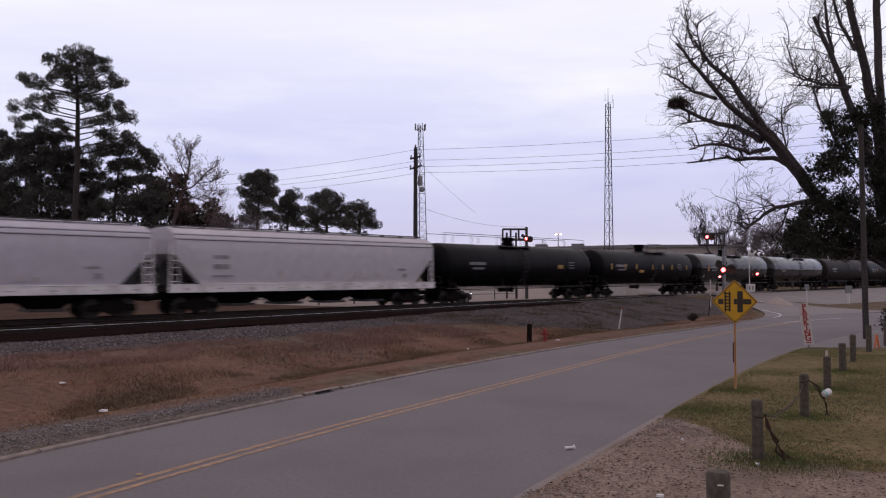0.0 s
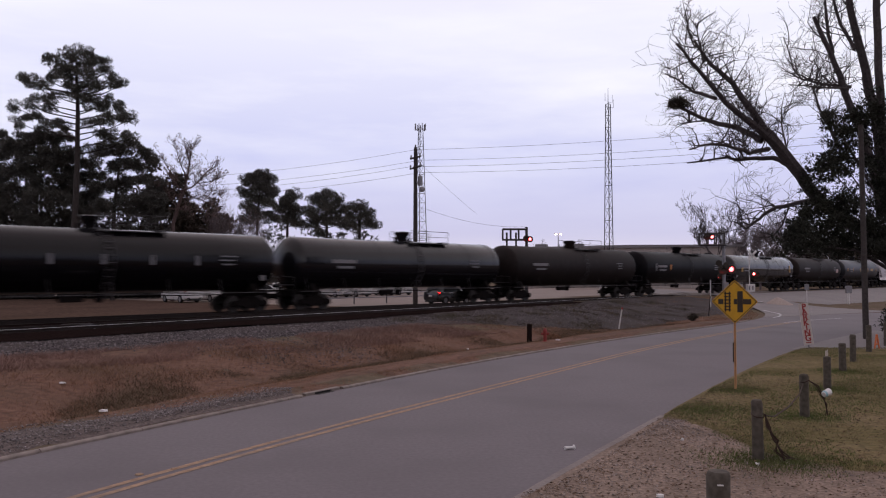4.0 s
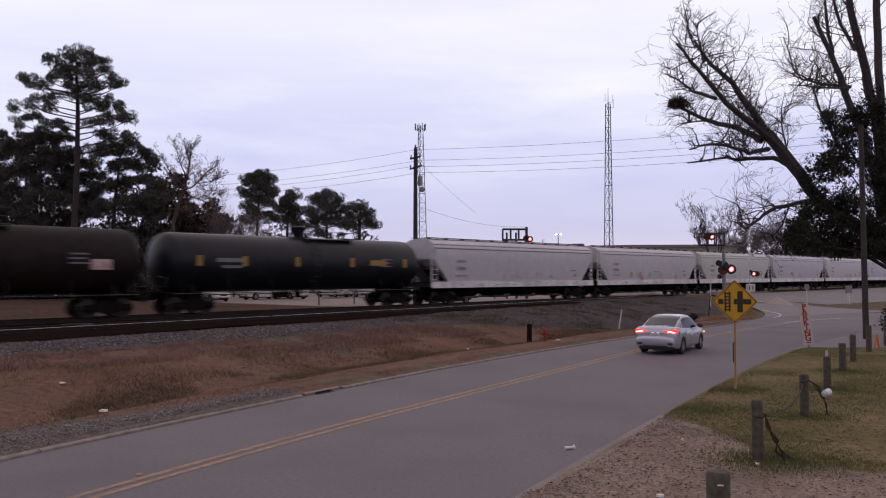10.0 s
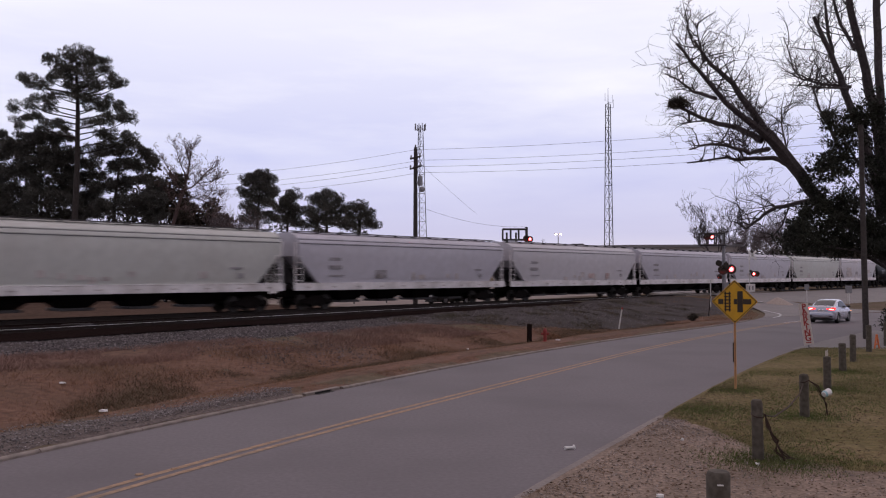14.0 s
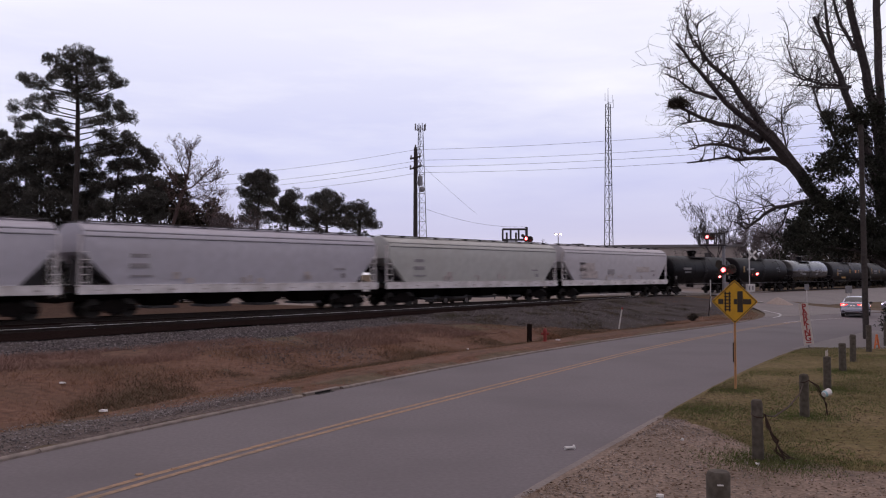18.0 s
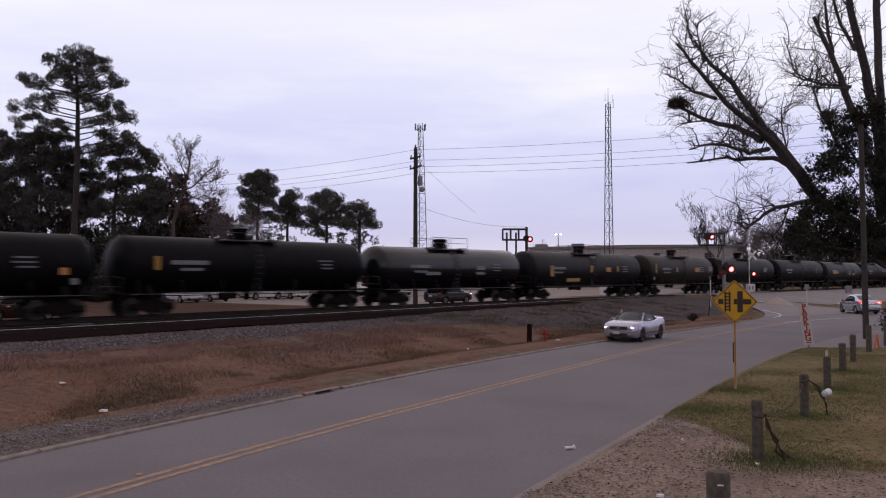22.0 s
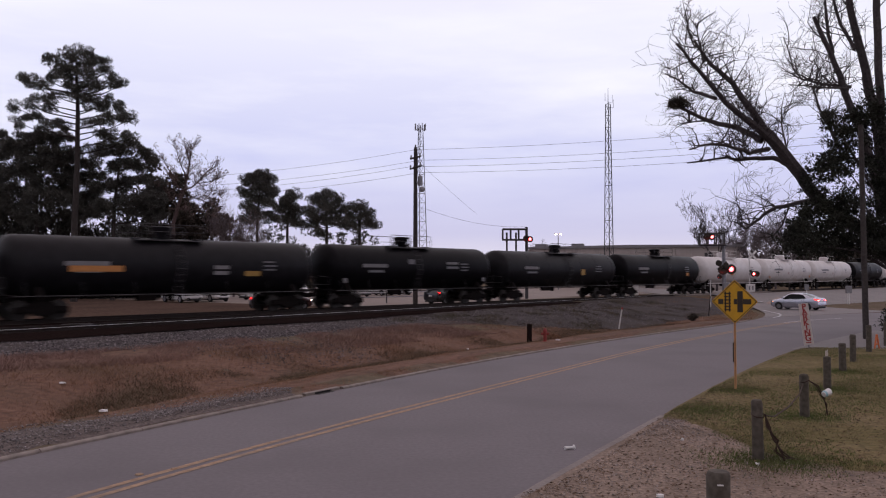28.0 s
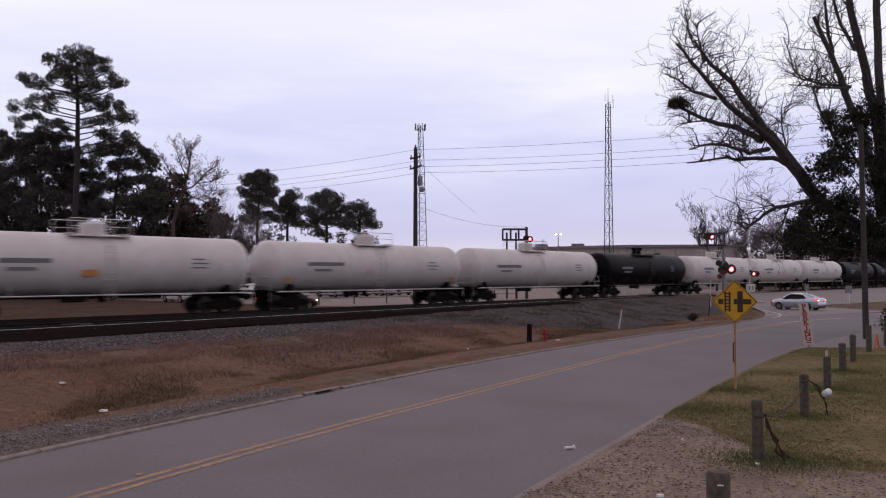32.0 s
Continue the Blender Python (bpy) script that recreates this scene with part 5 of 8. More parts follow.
def pad_pine(px0, depth, spine, pads, seed, label, per=190, needle=0.21, fill=46, girth=0.40):
    """Pine with an open crown: spine and pads of needles by bearing and height angle, each pad on its own limb."""
    rng = random.Random(seed)
    s = depth / 1430
    x, y = place(px0, depth)
    z0 = land(x, y)
    tree = thing("pine_tree", Matrix.Translation((x, y, z0)), label, "tree", "pines")

    def at(px, py, dy=0.0):
        k = (depth + dy) / 1430
        return Vector(((px - 784) * k - x, dy, 3 + (486 - py) * k - z0))
    sh = Shape()
    line = [Vector((at(spine[0][0], 480).x, 0, -0.3))] + [at(px, py, rng.uniform(-0.1, 0.1)) for px, py in spine]
    n = len(line)
    sh.tube(line, [girth * (1 - 0.86 * (i / (n - 1)) ** 1.3) for i in range(n)], 9, False)
    part("trunk", sh, M_PINEBARK, tree, smooth=True)
    limbs, clumps = Shape(), []
    low, high = spine[0][1], spine[-1][1]
    for px, py, rx, ry in pads:
        rx, ry = rx * 1.06 + 1, ry * 0.98 + 1
        dy = rng.uniform(-1, 1) * (0.7 + 0.35 * abs(px - px0) * s)
        b = at(px, py, dy)
        # the limb leaves the trunk a little below its pad and sweeps up to it
        from_y = min(low, max(high + 2, py + 6 + 0.22 * abs(px - px0)))
        a = at(float(np.interp(-from_y, [-q[1] for q in spine], [q[0] for q in spine])), from_y)
        m = a.lerp(b, 0.6) + Vector((0, 0, -0.06 * (b - a).length))
        limbs.tube([a, m, b], [0.07, 0.05, 0.02], 5, False)
        count = max(4, int(rx * ry / fill * (depth / 78) ** 2 * 2))
        for _ in range(count):
            w, q = rng.uniform(0, 6.283), rng.random() ** 0.5
            ex, ez = rx * q * math.cos(w), ry * q * math.sin(w)
            c = at(px + ex, py - ez, dy + rng.gauss(0, 0.45 * rx * s))
            r = rng.uniform(0.36, 0.60) * (depth / 78) ** 0.7
            clumps.append((c.x, c.y, c.z, r))
            if rng.random() < 0.35:
                limbs.tube([m.lerp(b, rng.random()), c], [0.03, 0.012], 3, False)
    part("limb_frame", limbs, M_PINEBARK, tree)
    v, f = tufts(clumps, per, needle, rng, 0.72, 0.14)
    raw("crown", v, f, M_NEEDLE, parent=tree)
    return tree


def place(px, depth):
    """A place in the plan by its bearing and its distance."""
    return (px - 784) / 1430 * depth, depth


def height(py, depth):
    return 3 + (486 - py) / 1430 * depth


TALL_PADS = [(118, 93, 14, 12), (141, 90, 14, 10), (160, 103, 16, 13), (86, 106, 17, 10), (100, 119, 14, 10), (179, 106, 9, 9), (126, 112, 15, 11), (150, 126, 20, 13), (110, 131, 24, 10), (181, 128, 13, 10), (198, 134, 8, 7),
             (136, 148, 24, 10), (165, 149, 14, 8), (210, 150, 11, 7), (191, 149, 9, 5), (35, 138, 13, 9), (52, 141, 13, 8), (64, 150, 9, 5), (80, 140, 11, 7), (136, 168, 17, 12), (160, 172, 17, 10), (190, 179, 17, 12), (165, 189, 18, 8), (205, 190, 9, 7),
             (70, 176, 20, 8), (96, 168, 11, 6), (50, 185, 11, 6), (18, 188, 9, 8), (86, 189, 10, 4), (206, 205, 20, 9), (228, 211, 13, 11), (180, 212, 22, 8), (152, 215, 11, 8), (55, 208, 18, 8), (30, 216, 14, 9), (86, 215, 14, 6), (110, 222, 16, 8), (70, 224, 12, 6), (170, 235, 12, 6), (200, 240, 22, 12), (226, 246, 14, 10)]
# the stand: bearing, distance, spine, pads
STAND = [
    (62, 84, [(64, 400), (60, 320), (58, 245)], [(40, 248, 28, 12), (75, 245, 28, 12), (106, 246, 20, 10), (20, 262, 20, 13), (60, 270, 38, 16), (100, 276, 28, 16), (30, 297, 28, 16), (80, 305, 36, 16), (110, 326, 26, 16), (40, 332, 32, 18), (80, 352, 36, 18), (22, 366, 24, 14), (66, 384, 34, 12)]),
    (206, 82, [(200, 400), (204, 330), (214, 258)], [(165, 262, 18, 9), (190, 265, 22, 11), (225, 262, 17, 10), (250, 268, 13, 9), (262, 285, 13, 10), (235, 290, 18, 11), (200, 295, 18, 11), (250, 311, 18, 12), (272, 330, 18, 12), (220, 330, 24, 14), (182, 330, 18, 13), (270, 352, 18, 13), (230, 362, 28, 16), (184, 370, 24, 14), (272, 378, 22, 12)]),
    (140, 86, [(138, 400), (136, 330), (132, 262)], [(128, 268, 12, 10), (120, 292, 18, 13), (148, 290, 9, 9), (134, 318, 18, 13), (124, 345, 22, 15), (152, 352, 18, 13), (140, 378, 26, 13), (164, 284, 12, 9), (168, 308, 14, 11), (166, 336, 15, 11), (170, 362, 16, 12)]),
    (-8, 88, [(-8, 400), (-10, 320), (-12, 240)], [(-12, 246, 22, 14), (2, 268, 18, 12), (-26, 280, 26, 14), (0, 305, 20, 14), (-20, 330, 30, 16), (2, 352, 20, 14), (-16, 376, 30, 14)]),
    (457, 112, [(455, 400), (458, 350), (458, 306)], [(457, 308, 15, 8), (441, 317, 14, 8), (474, 319, 14, 8), (456, 329, 20, 9), (436, 339, 12, 8), (479, 339, 12, 8), (458, 350, 16, 8), (440, 364, 12, 8), (475, 361, 12, 8), (456, 378, 14, 8), (438, 388, 12, 7), (478, 386, 12, 8)]),
    (510, 118, [(508, 402), (511, 372), (515, 345)], [(505, 351, 11, 7), (520, 346, 11, 8), (512, 362, 14, 8), (498, 372, 10, 7), (525, 372, 11, 8), (510, 388, 16, 8), (530, 394, 9, 6)]),
    (577, 116, [(578, 404), (577, 375), (574, 345)], [(560, 351, 12, 7), (580, 346, 13, 7), (598, 355, 10, 7), (570, 364, 18, 8), (595, 372, 14, 8), (560, 382, 14, 8), (585, 390, 18, 8), (549, 373, 8, 6), (606, 393, 10, 8), (552, 396, 12, 6)]),
    (637, 118, [(636, 406), (637, 385), (636, 362)], [(622, 369, 11, 7), (640, 366, 9, 7), (651, 378, 9, 7), (630, 385, 12, 8), (648, 394, 12, 6), (664, 400, 10, 5), (624, 400, 11, 7)]),
]


def pines():
    pad_pine(133, 78, [(131, 400), (134, 300), (134, 200), (131, 130), (130, 95)], TALL_PADS, 3, "tall dark pine with an open crown of rounded pads", girth=0.34)
    for i, (px, d, spine, pads) in enumerate(STAND):
        label = "dark pine in a dense stand behind the railway" if i < 4 else "small dark rounded pine in a distant clump"
        pad_pine(px, d, spine, pads, 40 + i, label, 190 if i < 4 else 150, 0.23 if i < 4 else 0.26, 34 if i < 4 else 30, 0.24)


pines()


def sprout(sh, p, way, length, radius, depth, rng, up=0.15, wander=0.28, forks=(3, 5), thin=0.012):
    """Adds a bare branch and its twigs."""
    n = 4 if depth > 0 else 3
    pts, rad = [p], [radius]
    d = way.normalized()
    for i in range(n):
        d = (d + Vector((rng.gauss(0, wander), rng.gauss(0, wander), rng.gauss(up * 0.6, wander * 0.8)))).normalized()
        pts.append(pts[-1] + d * length / n)
        rad.append(max(thin * 0.6, radius * (1 - 0.8 * (i + 1) / n)))
    sh.tube(pts, rad, 5 if radius > 0.06 else 3, False)
    if depth <= 0:
        return
    for _ in range(rng.randint(*forks)):
        k = rng.uniform(0.25, 1.0)
        i = min(n - 1, int(k * n))
        q = pts[i].lerp(pts[i + 1], k * n - i)
        side = Vector((rng.gauss(0, 1), rng.gauss(0, 1), rng.gauss(0.35, 0.8))).normalized()
        w = (d * 0.75 + side * 0.85 + Vector((0, 0, up))).normalized()
        sprout(sh, q, w, length * rng.uniform(0.4, 0.72), max(thin, rad[i] * 0.55), depth - 1, rng, up, wander, forks, thin)


def bare_tree(x, y, top, seed, bark, label, trunk_r=0.16, depth=4, thin=0.014, spread=0.5, buds=0, bud_mat=None):
    rng = random.Random(seed)
    tree = thing("bare_tree", Matrix.Translation((x, y, land(x, y))), label, "tree", "bare trees")
    tr, tw = Shape(), Shape()
    h = top * 0.36
    tr.tube([(0, 0, -0.3), (0.1, 0, h * 0.5), (0.05, 0.1, h)], [trunk_r * 1.25, trunk_r, trunk_r * 0.8], 8, False)
    part("trunk", tr, bark, tree, smooth=True)
    for i in range(6):
        w = i * 2.4 + rng.uniform(-0.4, 0.4)
        lift = rng.uniform(0.75, 1.2) / spread * 0.5 if i else 2.5
        d = Vector((math.cos(w), math.sin(w), lift * 1.6))
        sprout(tw, Vector((0.05, 0.1, h * rng.uniform(0.7, 1.0))), d, top * rng.uniform(0.30, 0.44), trunk_r * 0.55, depth - 1, rng, 0.2, 0.2, (3, 5), thin)
    part("crown", tw, bark, tree)
    if buds:
        zs = [v for v in tw.v if v[2] > top * 0.35]
        cs = [(*rng.choice(zs), 0.45) for _ in range(buds)]
        v, f = tufts(cs, 12, 0.13, rng, 0.9, 0.4)
        raw("bud_haze", v, f, bud_mat, parent=tree)
    return tree


def budding_tree():
    """Slender tree with a forked leaning trunk, upright boughs and a haze of buds."""
    rng = random.Random(23)
    d, px0 = 80.0, 306
    x, y = place(px0, d)
    z0 = land(x, y)
    tree = thing("budding_tree", Matrix.Translation((x, y, z0)), "bare reddish tree with swelling buds behind the railway", "tree", "bare trees")

    def at(px, py, dy=0.0):
        return Vector(((px - px0) * d / 1430, dy, 3 + (486 - py) / 1430 * d - z0))
    sh = Shape()
    sh.tube([(0, 0, -0.3), at(306, 395), at(315, 360, 0.1), at(322, 336, 0.1)], [0.22, 0.19, 0.17, 0.14], 8, False)
    part("trunk", sh, M_TWIGRED, tree, smooth=True)
    tw = Shape()
    for line, r, twigs, reach in (([(322, 336), (327, 310), (331, 285), (327, 252)], 0.12, 26, 1.6), ([(327, 310), (316, 290), (309, 252)], 0.07, 18, 1.3), ([(331, 290), (338, 270), (341, 256)], 0.06, 14, 1.2), ([(320, 340), (308, 322), (296, 300), (287, 276)], 0.08, 22, 1.5),
                                  ([(322, 338), (340, 332), (352, 322), (364, 306), (384, 292)], 0.10, 26, 1.6), ([(348, 326), (372, 322), (392, 314)], 0.06, 20, 1.5), ([(352, 324), (366, 340), (390, 346)], 0.05, 20, 1.5), ([(312, 365), (298, 350), (284, 330)], 0.06, 18, 1.4), ([(318, 350), (345, 350), (372, 362)], 0.06, 22, 1.6), ([(300, 370), (340, 372), (385, 385)], 0.05, 22, 1.6)):
        pts = [at(px, py, rng.uniform(-0.6, 0.6)) for px, py in line]
        tw.tube(pts, [r * (1 - 0.75 * i / (len(pts) - 1)) for i in range(len(pts))], 5, False)
        for _ in range(twigs):
            k = rng.uniform(0.2, 1.0) * (len(pts) - 1)
            i = min(len(pts) - 2, int(k))
            q = pts[i].lerp(pts[i + 1], k - i)
            way = (pts[i + 1] - pts[i]).normalized()
            side = Vector((rng.gauss(0, 0.8), rng.gauss(0, 0.8), rng.gauss(0.5, 0.5)))
            sprout(tw, q, way * 0.8 + side * 0.8, reach * rng.uniform(0.4, 1.0), 0.03, 1, rng, 0.15, 0.2, (2, 4), 0.014)
    part("crown", tw, M_TWIGRED, tree)
    cs = [(*rng.choice(tw.v), 0.28) for _ in range(520)]
    v, f = tufts(cs, 9, 0.11, rng, 0.9, 0.4)
    raw("bud_haze", v, f, M_BUD, parent=tree)


budding_tree()
for i_, (px_, py_, d_) in enumerate([(402, 352, 92), (414, 366, 96)]):
    x_, y_ = place(px_, d_)
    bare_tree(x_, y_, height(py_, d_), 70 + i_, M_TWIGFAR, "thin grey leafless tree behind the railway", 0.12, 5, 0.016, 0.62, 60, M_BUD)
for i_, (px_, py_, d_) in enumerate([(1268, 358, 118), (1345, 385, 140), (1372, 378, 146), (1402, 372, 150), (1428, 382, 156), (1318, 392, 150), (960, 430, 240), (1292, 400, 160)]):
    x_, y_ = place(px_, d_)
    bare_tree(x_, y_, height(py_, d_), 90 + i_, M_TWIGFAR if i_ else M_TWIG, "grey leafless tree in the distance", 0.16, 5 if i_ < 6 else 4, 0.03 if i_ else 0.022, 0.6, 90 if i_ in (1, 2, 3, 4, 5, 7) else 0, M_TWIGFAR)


def thicket(name, spots, per, blade, mat, label, seed):
    """A belt of undergrowth: a joined mass of leaf clumps."""
    rng = random.Random(seed)
    cl = []
    for x, y, w, h in spots:
        z = land(x, y)
        for _ in range(int(w * h * 1.6)):
            k = rng.random()
            cl.append((x + rng.uniform(-w, w), y + rng.uniform(-2, 2), z + 0.2 + h * k * rng.uniform(0.5, 1.0), rng.uniform(0.5, 1.0)))
    v, f = tufts(cl, per, blade, rng, 0.9, 0.28)
    return raw(name, v, f, mat, label, "undergrowth", "stuff")


thicket("underbrush", [(*place(px, d), w, h) for px, d, w, h in ((-60, 92, 7, 9), (30, 94, 7, 9), (120, 95, 7, 8), (210, 96, 7, 8), (288, 94, 3.0, 16.5), (315, 94, 2.4, 16.0), (342, 95, 2.4, 15.5), (366, 98, 2.2, 12.0))], 150, 0.42, M_BRUSH, "brown winter undergrowth beneath the pines", 5)
thicket("dark_brush", [(*place(px, d), w, h) for px, d, w, h in ((-50, 90, 7, 13), (20, 88, 6, 12), (75, 90, 6, 12), (130, 88, 6, 11), (190, 90, 6, 10.5), (250, 92, 4.5, 9.5), (455, 126, 3.5, 10.0), (508, 126, 3.5, 10.2), (560, 126, 3.0, 10.5), (595, 126, 3.5, 10.8), (640, 124, 3, 9.2))], 84, 0.36, M_NEEDLE, "dark evergreen undergrowth behind the railway", 6)


def big_tree():
    """Old bare tree leaning over the road, with one great limb, many twigs and a nest-like clump."""
    rng = random.Random(17)
    S = 1.54
    base = Vector((15.4 * S, 27.0 * S, 0))
    tree = thing("leaning_bare_tree", Matrix.Translation(base), "large old leafless tree leaning over the verge", "tree")

    def pt(px, py, dd=0.0):
        d = (27.0 + dd) * S
        return Vector(((px - 784) / 1430 * d, d, height(py, d))) - base

    def limb(name, pts, r0, r1, twigs, reach, depth=3, up=0.3):
        sh = Shape()
        r0, r1, reach = r0 * S, r1 * S, reach * S
        pts = [Vector(p) for p in pts]
        # soften the limb's course
        fine = []
        for a, b in zip(pts, pts[1:]):
            for k in range(3):
                j = 0.012 * reach
                fine.append(a.lerp(b, k / 3) + Vector((rng.gauss(0, j), rng.gauss(0, j), rng.gauss(0, j))))
        fine.append(pts[-1])
        n = len(fine)
        r0, r1 = r0 * 0.70, r1 * 0.75
        sh.tube(fine, [r0 + (r1 - r0) * (i / (n - 1)) ** 0.8 for i in range(n)], 7, False)
        ob = part(name, sh, M_BARK, tree, smooth=True)
        tw = Shape()
        for _ in range(int(twigs * 1.7)):
            k = rng.uniform(0.12, 1.0)
            i = min(n - 2, int(k * (n - 1)))
            q = fine[i]
            d = (fine[i + 1] - fine[i]).normalized()
            side = Vector((rng.gauss(0, 1), rng.gauss(0, 0.9), rng.gauss(0.45, 0.8))).normalized()
            sprout(tw, q, d * 0.5 + side + Vector((0, 0, up)), reach * rng.uniform(0.35, 1.1), 0.045 * rng.uniform(0.5, 1.1), depth - 1, rng, 0.04, 0.40, (2, 4), 0.0105)
        part("twig_spray", tw, M_TWIG, ob)["kind"] = "stuff"

    limb("trunk", [(0.2, 0, -0.3), pt(1596, 560), pt(1585, 480, 0.2), pt(1572, 400, 0.2)], 0.50, 0.34, 0, 1)
    limb("limb", [pt(1578, 440), pt(1500, 392, -0.3), pt(1450, 352, -0.5), pt(1405, 290, -0.8), pt(1362, 236, -1.0)], 0.34, 0.25, 5, 1.3)
    limb("limb", [pt(1362, 236, -1.0), pt(1335, 196, -1.2), pt(1300, 145, -1.4), pt(1262, 112, -1.5), pt(1232, 68, -1.7)], 0.22, 0.05, 26, 1.5)
    limb("limb", [pt(1228, 64, -1.7), pt(1222, 50, -1.7), pt(1222, 28, -1.8)], 0.06, 0.025, 4, 0.9)
    limb("limb", [pt(1250, 110, -1.5), pt(1242, 75, -1.6), pt(1235, 36, -1.7)], 0.06, 0.02, 6, 1.0)
    limb("limb", [pt(1372, 250, -1.0), pt(1330, 215, -1.6), pt(1288, 180, -2.0), pt(1240, 122, -2.4), pt(1200, 74, -2.8)], 0.20, 0.05, 26, 1.25)
    limb("limb", [pt(1350, 248, -1.2), pt(1310, 226, -0.4), pt(1260, 214, 0.2), pt(1215, 194, 0.6), pt(1192, 178, 0.8)], 0.17, 0.05, 20, 1.0)
    limb("limb", [pt(1300, 222, -0.4), pt(1250, 212, 0.6), pt(1208, 218, 1.2)], 0.08, 0.02, 10, 1.3)
    limb("limb", [pt(1270, 172, -2.0), pt(1230, 160, -1.4), pt(1204, 140, -1.0), pt(1180, 128, -0.6)], 0.09, 0.025, 10, 0.9)
    limb("limb", [pt(1400, 292, -0.8), pt(1370, 278, -0.2), pt(1320, 282, 0.3), pt(1290, 278, 0.6), pt(1218, 288, 1.0)], 0.15, 0.035, 14, 1.4)
    limb("limb", [pt(1362, 262, -1.0), pt(1330, 270, -1.6), pt(1290, 258, -2.0), pt(1250, 256, -2.3), pt(1222, 264, -2.5)], 0.12, 0.03, 14, 1.4)
    limb("limb", [pt(1450, 352, -0.5), pt(1405, 362, 0.2), pt(1362, 372, 0.6), pt(1345, 388, 0.8), pt(1322, 404, 1.0), pt(1298, 392, 1.2)], 0.13, 0.04, 18, 1.6, 3, 0.2)
    limb("limb", [pt(1398, 364, 0.3), pt(1385, 400, 0.6), pt(1362, 425, 0.8)], 0.05, 0.015, 6, 1.0, 2, -0.2)
    limb("limb", [pt(1565, 380), pt(1535, 250, 0.6), pt(1500, 160, 1.0), pt(1475, 88, 1.3), pt(1447, 26, 1.6)], 0.26, 0.09, 14, 1.8)
    limb("limb", [pt(1478, 92, 1.3), pt(1470, 40, 1.6), pt(1466, -20, 1.8)], 0.10, 0.05, 7, 1.4)
    limb("limb", [pt(1568, 330), pt(1552, 190, -0.4), pt(1530, 90, -0.8), pt(1512, 10, -1.0), pt(1506, -40, -1.2)], 0.26, 0.12, 12, 1.7)
    limb("limb", [pt(1518, 84, -0.8), pt(1495, 40, -0.4), pt(1478, -20, -0.2)], 0.10, 0.05, 7, 1.3)
    limb("limb", [pt(1584, 420), pt(1566, 250, -1.0), pt(1562, 120, -1.4), pt(1560, -40, -1.8)], 0.24, 0.14, 8, 1.4)
    limb("limb", [pt(1510, 152, 1.0), pt(1460, 148, 1.6), pt(1425, 138, 2.0), pt(1408, 118, 2.2), pt(1392, 62, 2.4)], 0.09, 0.02, 16, 1.5)
    limb("limb", [pt(1505, 156, 1.0), pt(1450, 152, 0.2), pt(1400, 148, -0.4)], 0.08, 0.02, 12, 1.5)
    limb("limb", [pt(1490, 262, 0.4), pt(1462, 208, 0.8), pt(1440, 148, 1.2)], 0.11, 0.04, 12, 1.6)
    limb("limb", [pt(1400, 285, -0.8), pt(1385, 215, 0.6), pt(1398, 178, 1.0)], 0.05, 0.012, 10, 1.5)
    cs = [tuple(pt(1205 + rng.gauss(0, 7), 183 + rng.gauss(0, 4), 0.6)) + (0.25,) for _ in range(16)]
    v, f = tufts(cs, 40, 0.25, rng, 0.8, 0.12)
    raw("leaf_clump", v, f, M_BRUSH, parent=tree)


big_tree()


def evergreen(x, y, crown, seed, label, lumps, name="evergreen_tree", trunk=0.22):
    """Broad evergreen with a ragged crown: crown is a list of (dx, dy, z, rx, rz)."""
    rng = random.Random(seed)
    tree = thing(name, Matrix.Translation((x, y, land(x, y))), label, "tree")
    sh = Shape()
    tops = [Vector((c[0], c[1], c[2])) for c in crown]
    sh.tube([(0, 0, -0.3), (0, 0, 2.0), (0.2, 0.1, 3.6)], [trunk * 1.3, trunk, trunk * 0.8], 9, False)
    part("trunk", sh, M_BARK, tree, smooth=True)
    br = Shape()
    cl = []
    for c, t in zip(crown, tops):
        br.tube([(0.1, 0.1, 2.6), Vector((0.2, 0.1, 3.2)).lerp(t, 0.5) + Vector((0, 0, 0.3)), t], [trunk * 0.35, trunk * 0.2, 0.03], 5, False)
        for _ in range(int(lumps * c[3] * c[3] * 0.9)):
            d = Vector((rng.gauss(0, 1), rng.gauss(0, 1), rng.gauss(0, 1))).normalized() * rng.uniform(0.35, 1.06)
            cl.append((c[0] + d.x * c[3], c[1] + d.y * c[3], c[2] + d.z * c[4], rng.uniform(0.18, 0.42)))
    part("branch_frame", br, M_BARK, tree)
    v, f = tufts(cl, 70, 0.13, rng, 0.75, 0.26)
    raw("crown", v, f, M_LEAF, parent=tree)


EVER_D = 39.6
CROWN = [((px - 1612) * 0.0277, dy, 3 + (486 - py) * 0.0277, rx * 0.0277, rz * 0.0277) for px, py, rx, rz, dy in (
    (1478, 208, 26, 24, 0), (1500, 240, 38, 34, 0.3), (1466, 292, 34, 26, 0), (1505, 285, 36, 30, 0.6), (1548, 230, 34, 44, 0), (1452, 322, 24, 18, 0.2), (1552, 300, 36, 40, 0.4),
    (1446, 374, 30, 22, 0.3), (1422, 400, 26, 20, 0), (1474, 358, 34, 26, 0.5), (1512, 350, 38, 30, 0),
    (1404, 422, 32, 24, 0), (1440, 402, 36, 30, 0.4), (1428, 432, 34, 18, -0.5), (1482, 396, 42, 34, 0), (1492, 434, 42, 20, 0.5), (1530, 404, 42, 36, 0), (1545, 436, 40, 20, -0.4), (1530, 196, 28, 24, 0.2), (1562, 184, 24, 38, 0), (1575, 380, 46, 46, 0), (1610, 320, 70, 90, 0.3), (1600, 440, 50, 24, 0))]
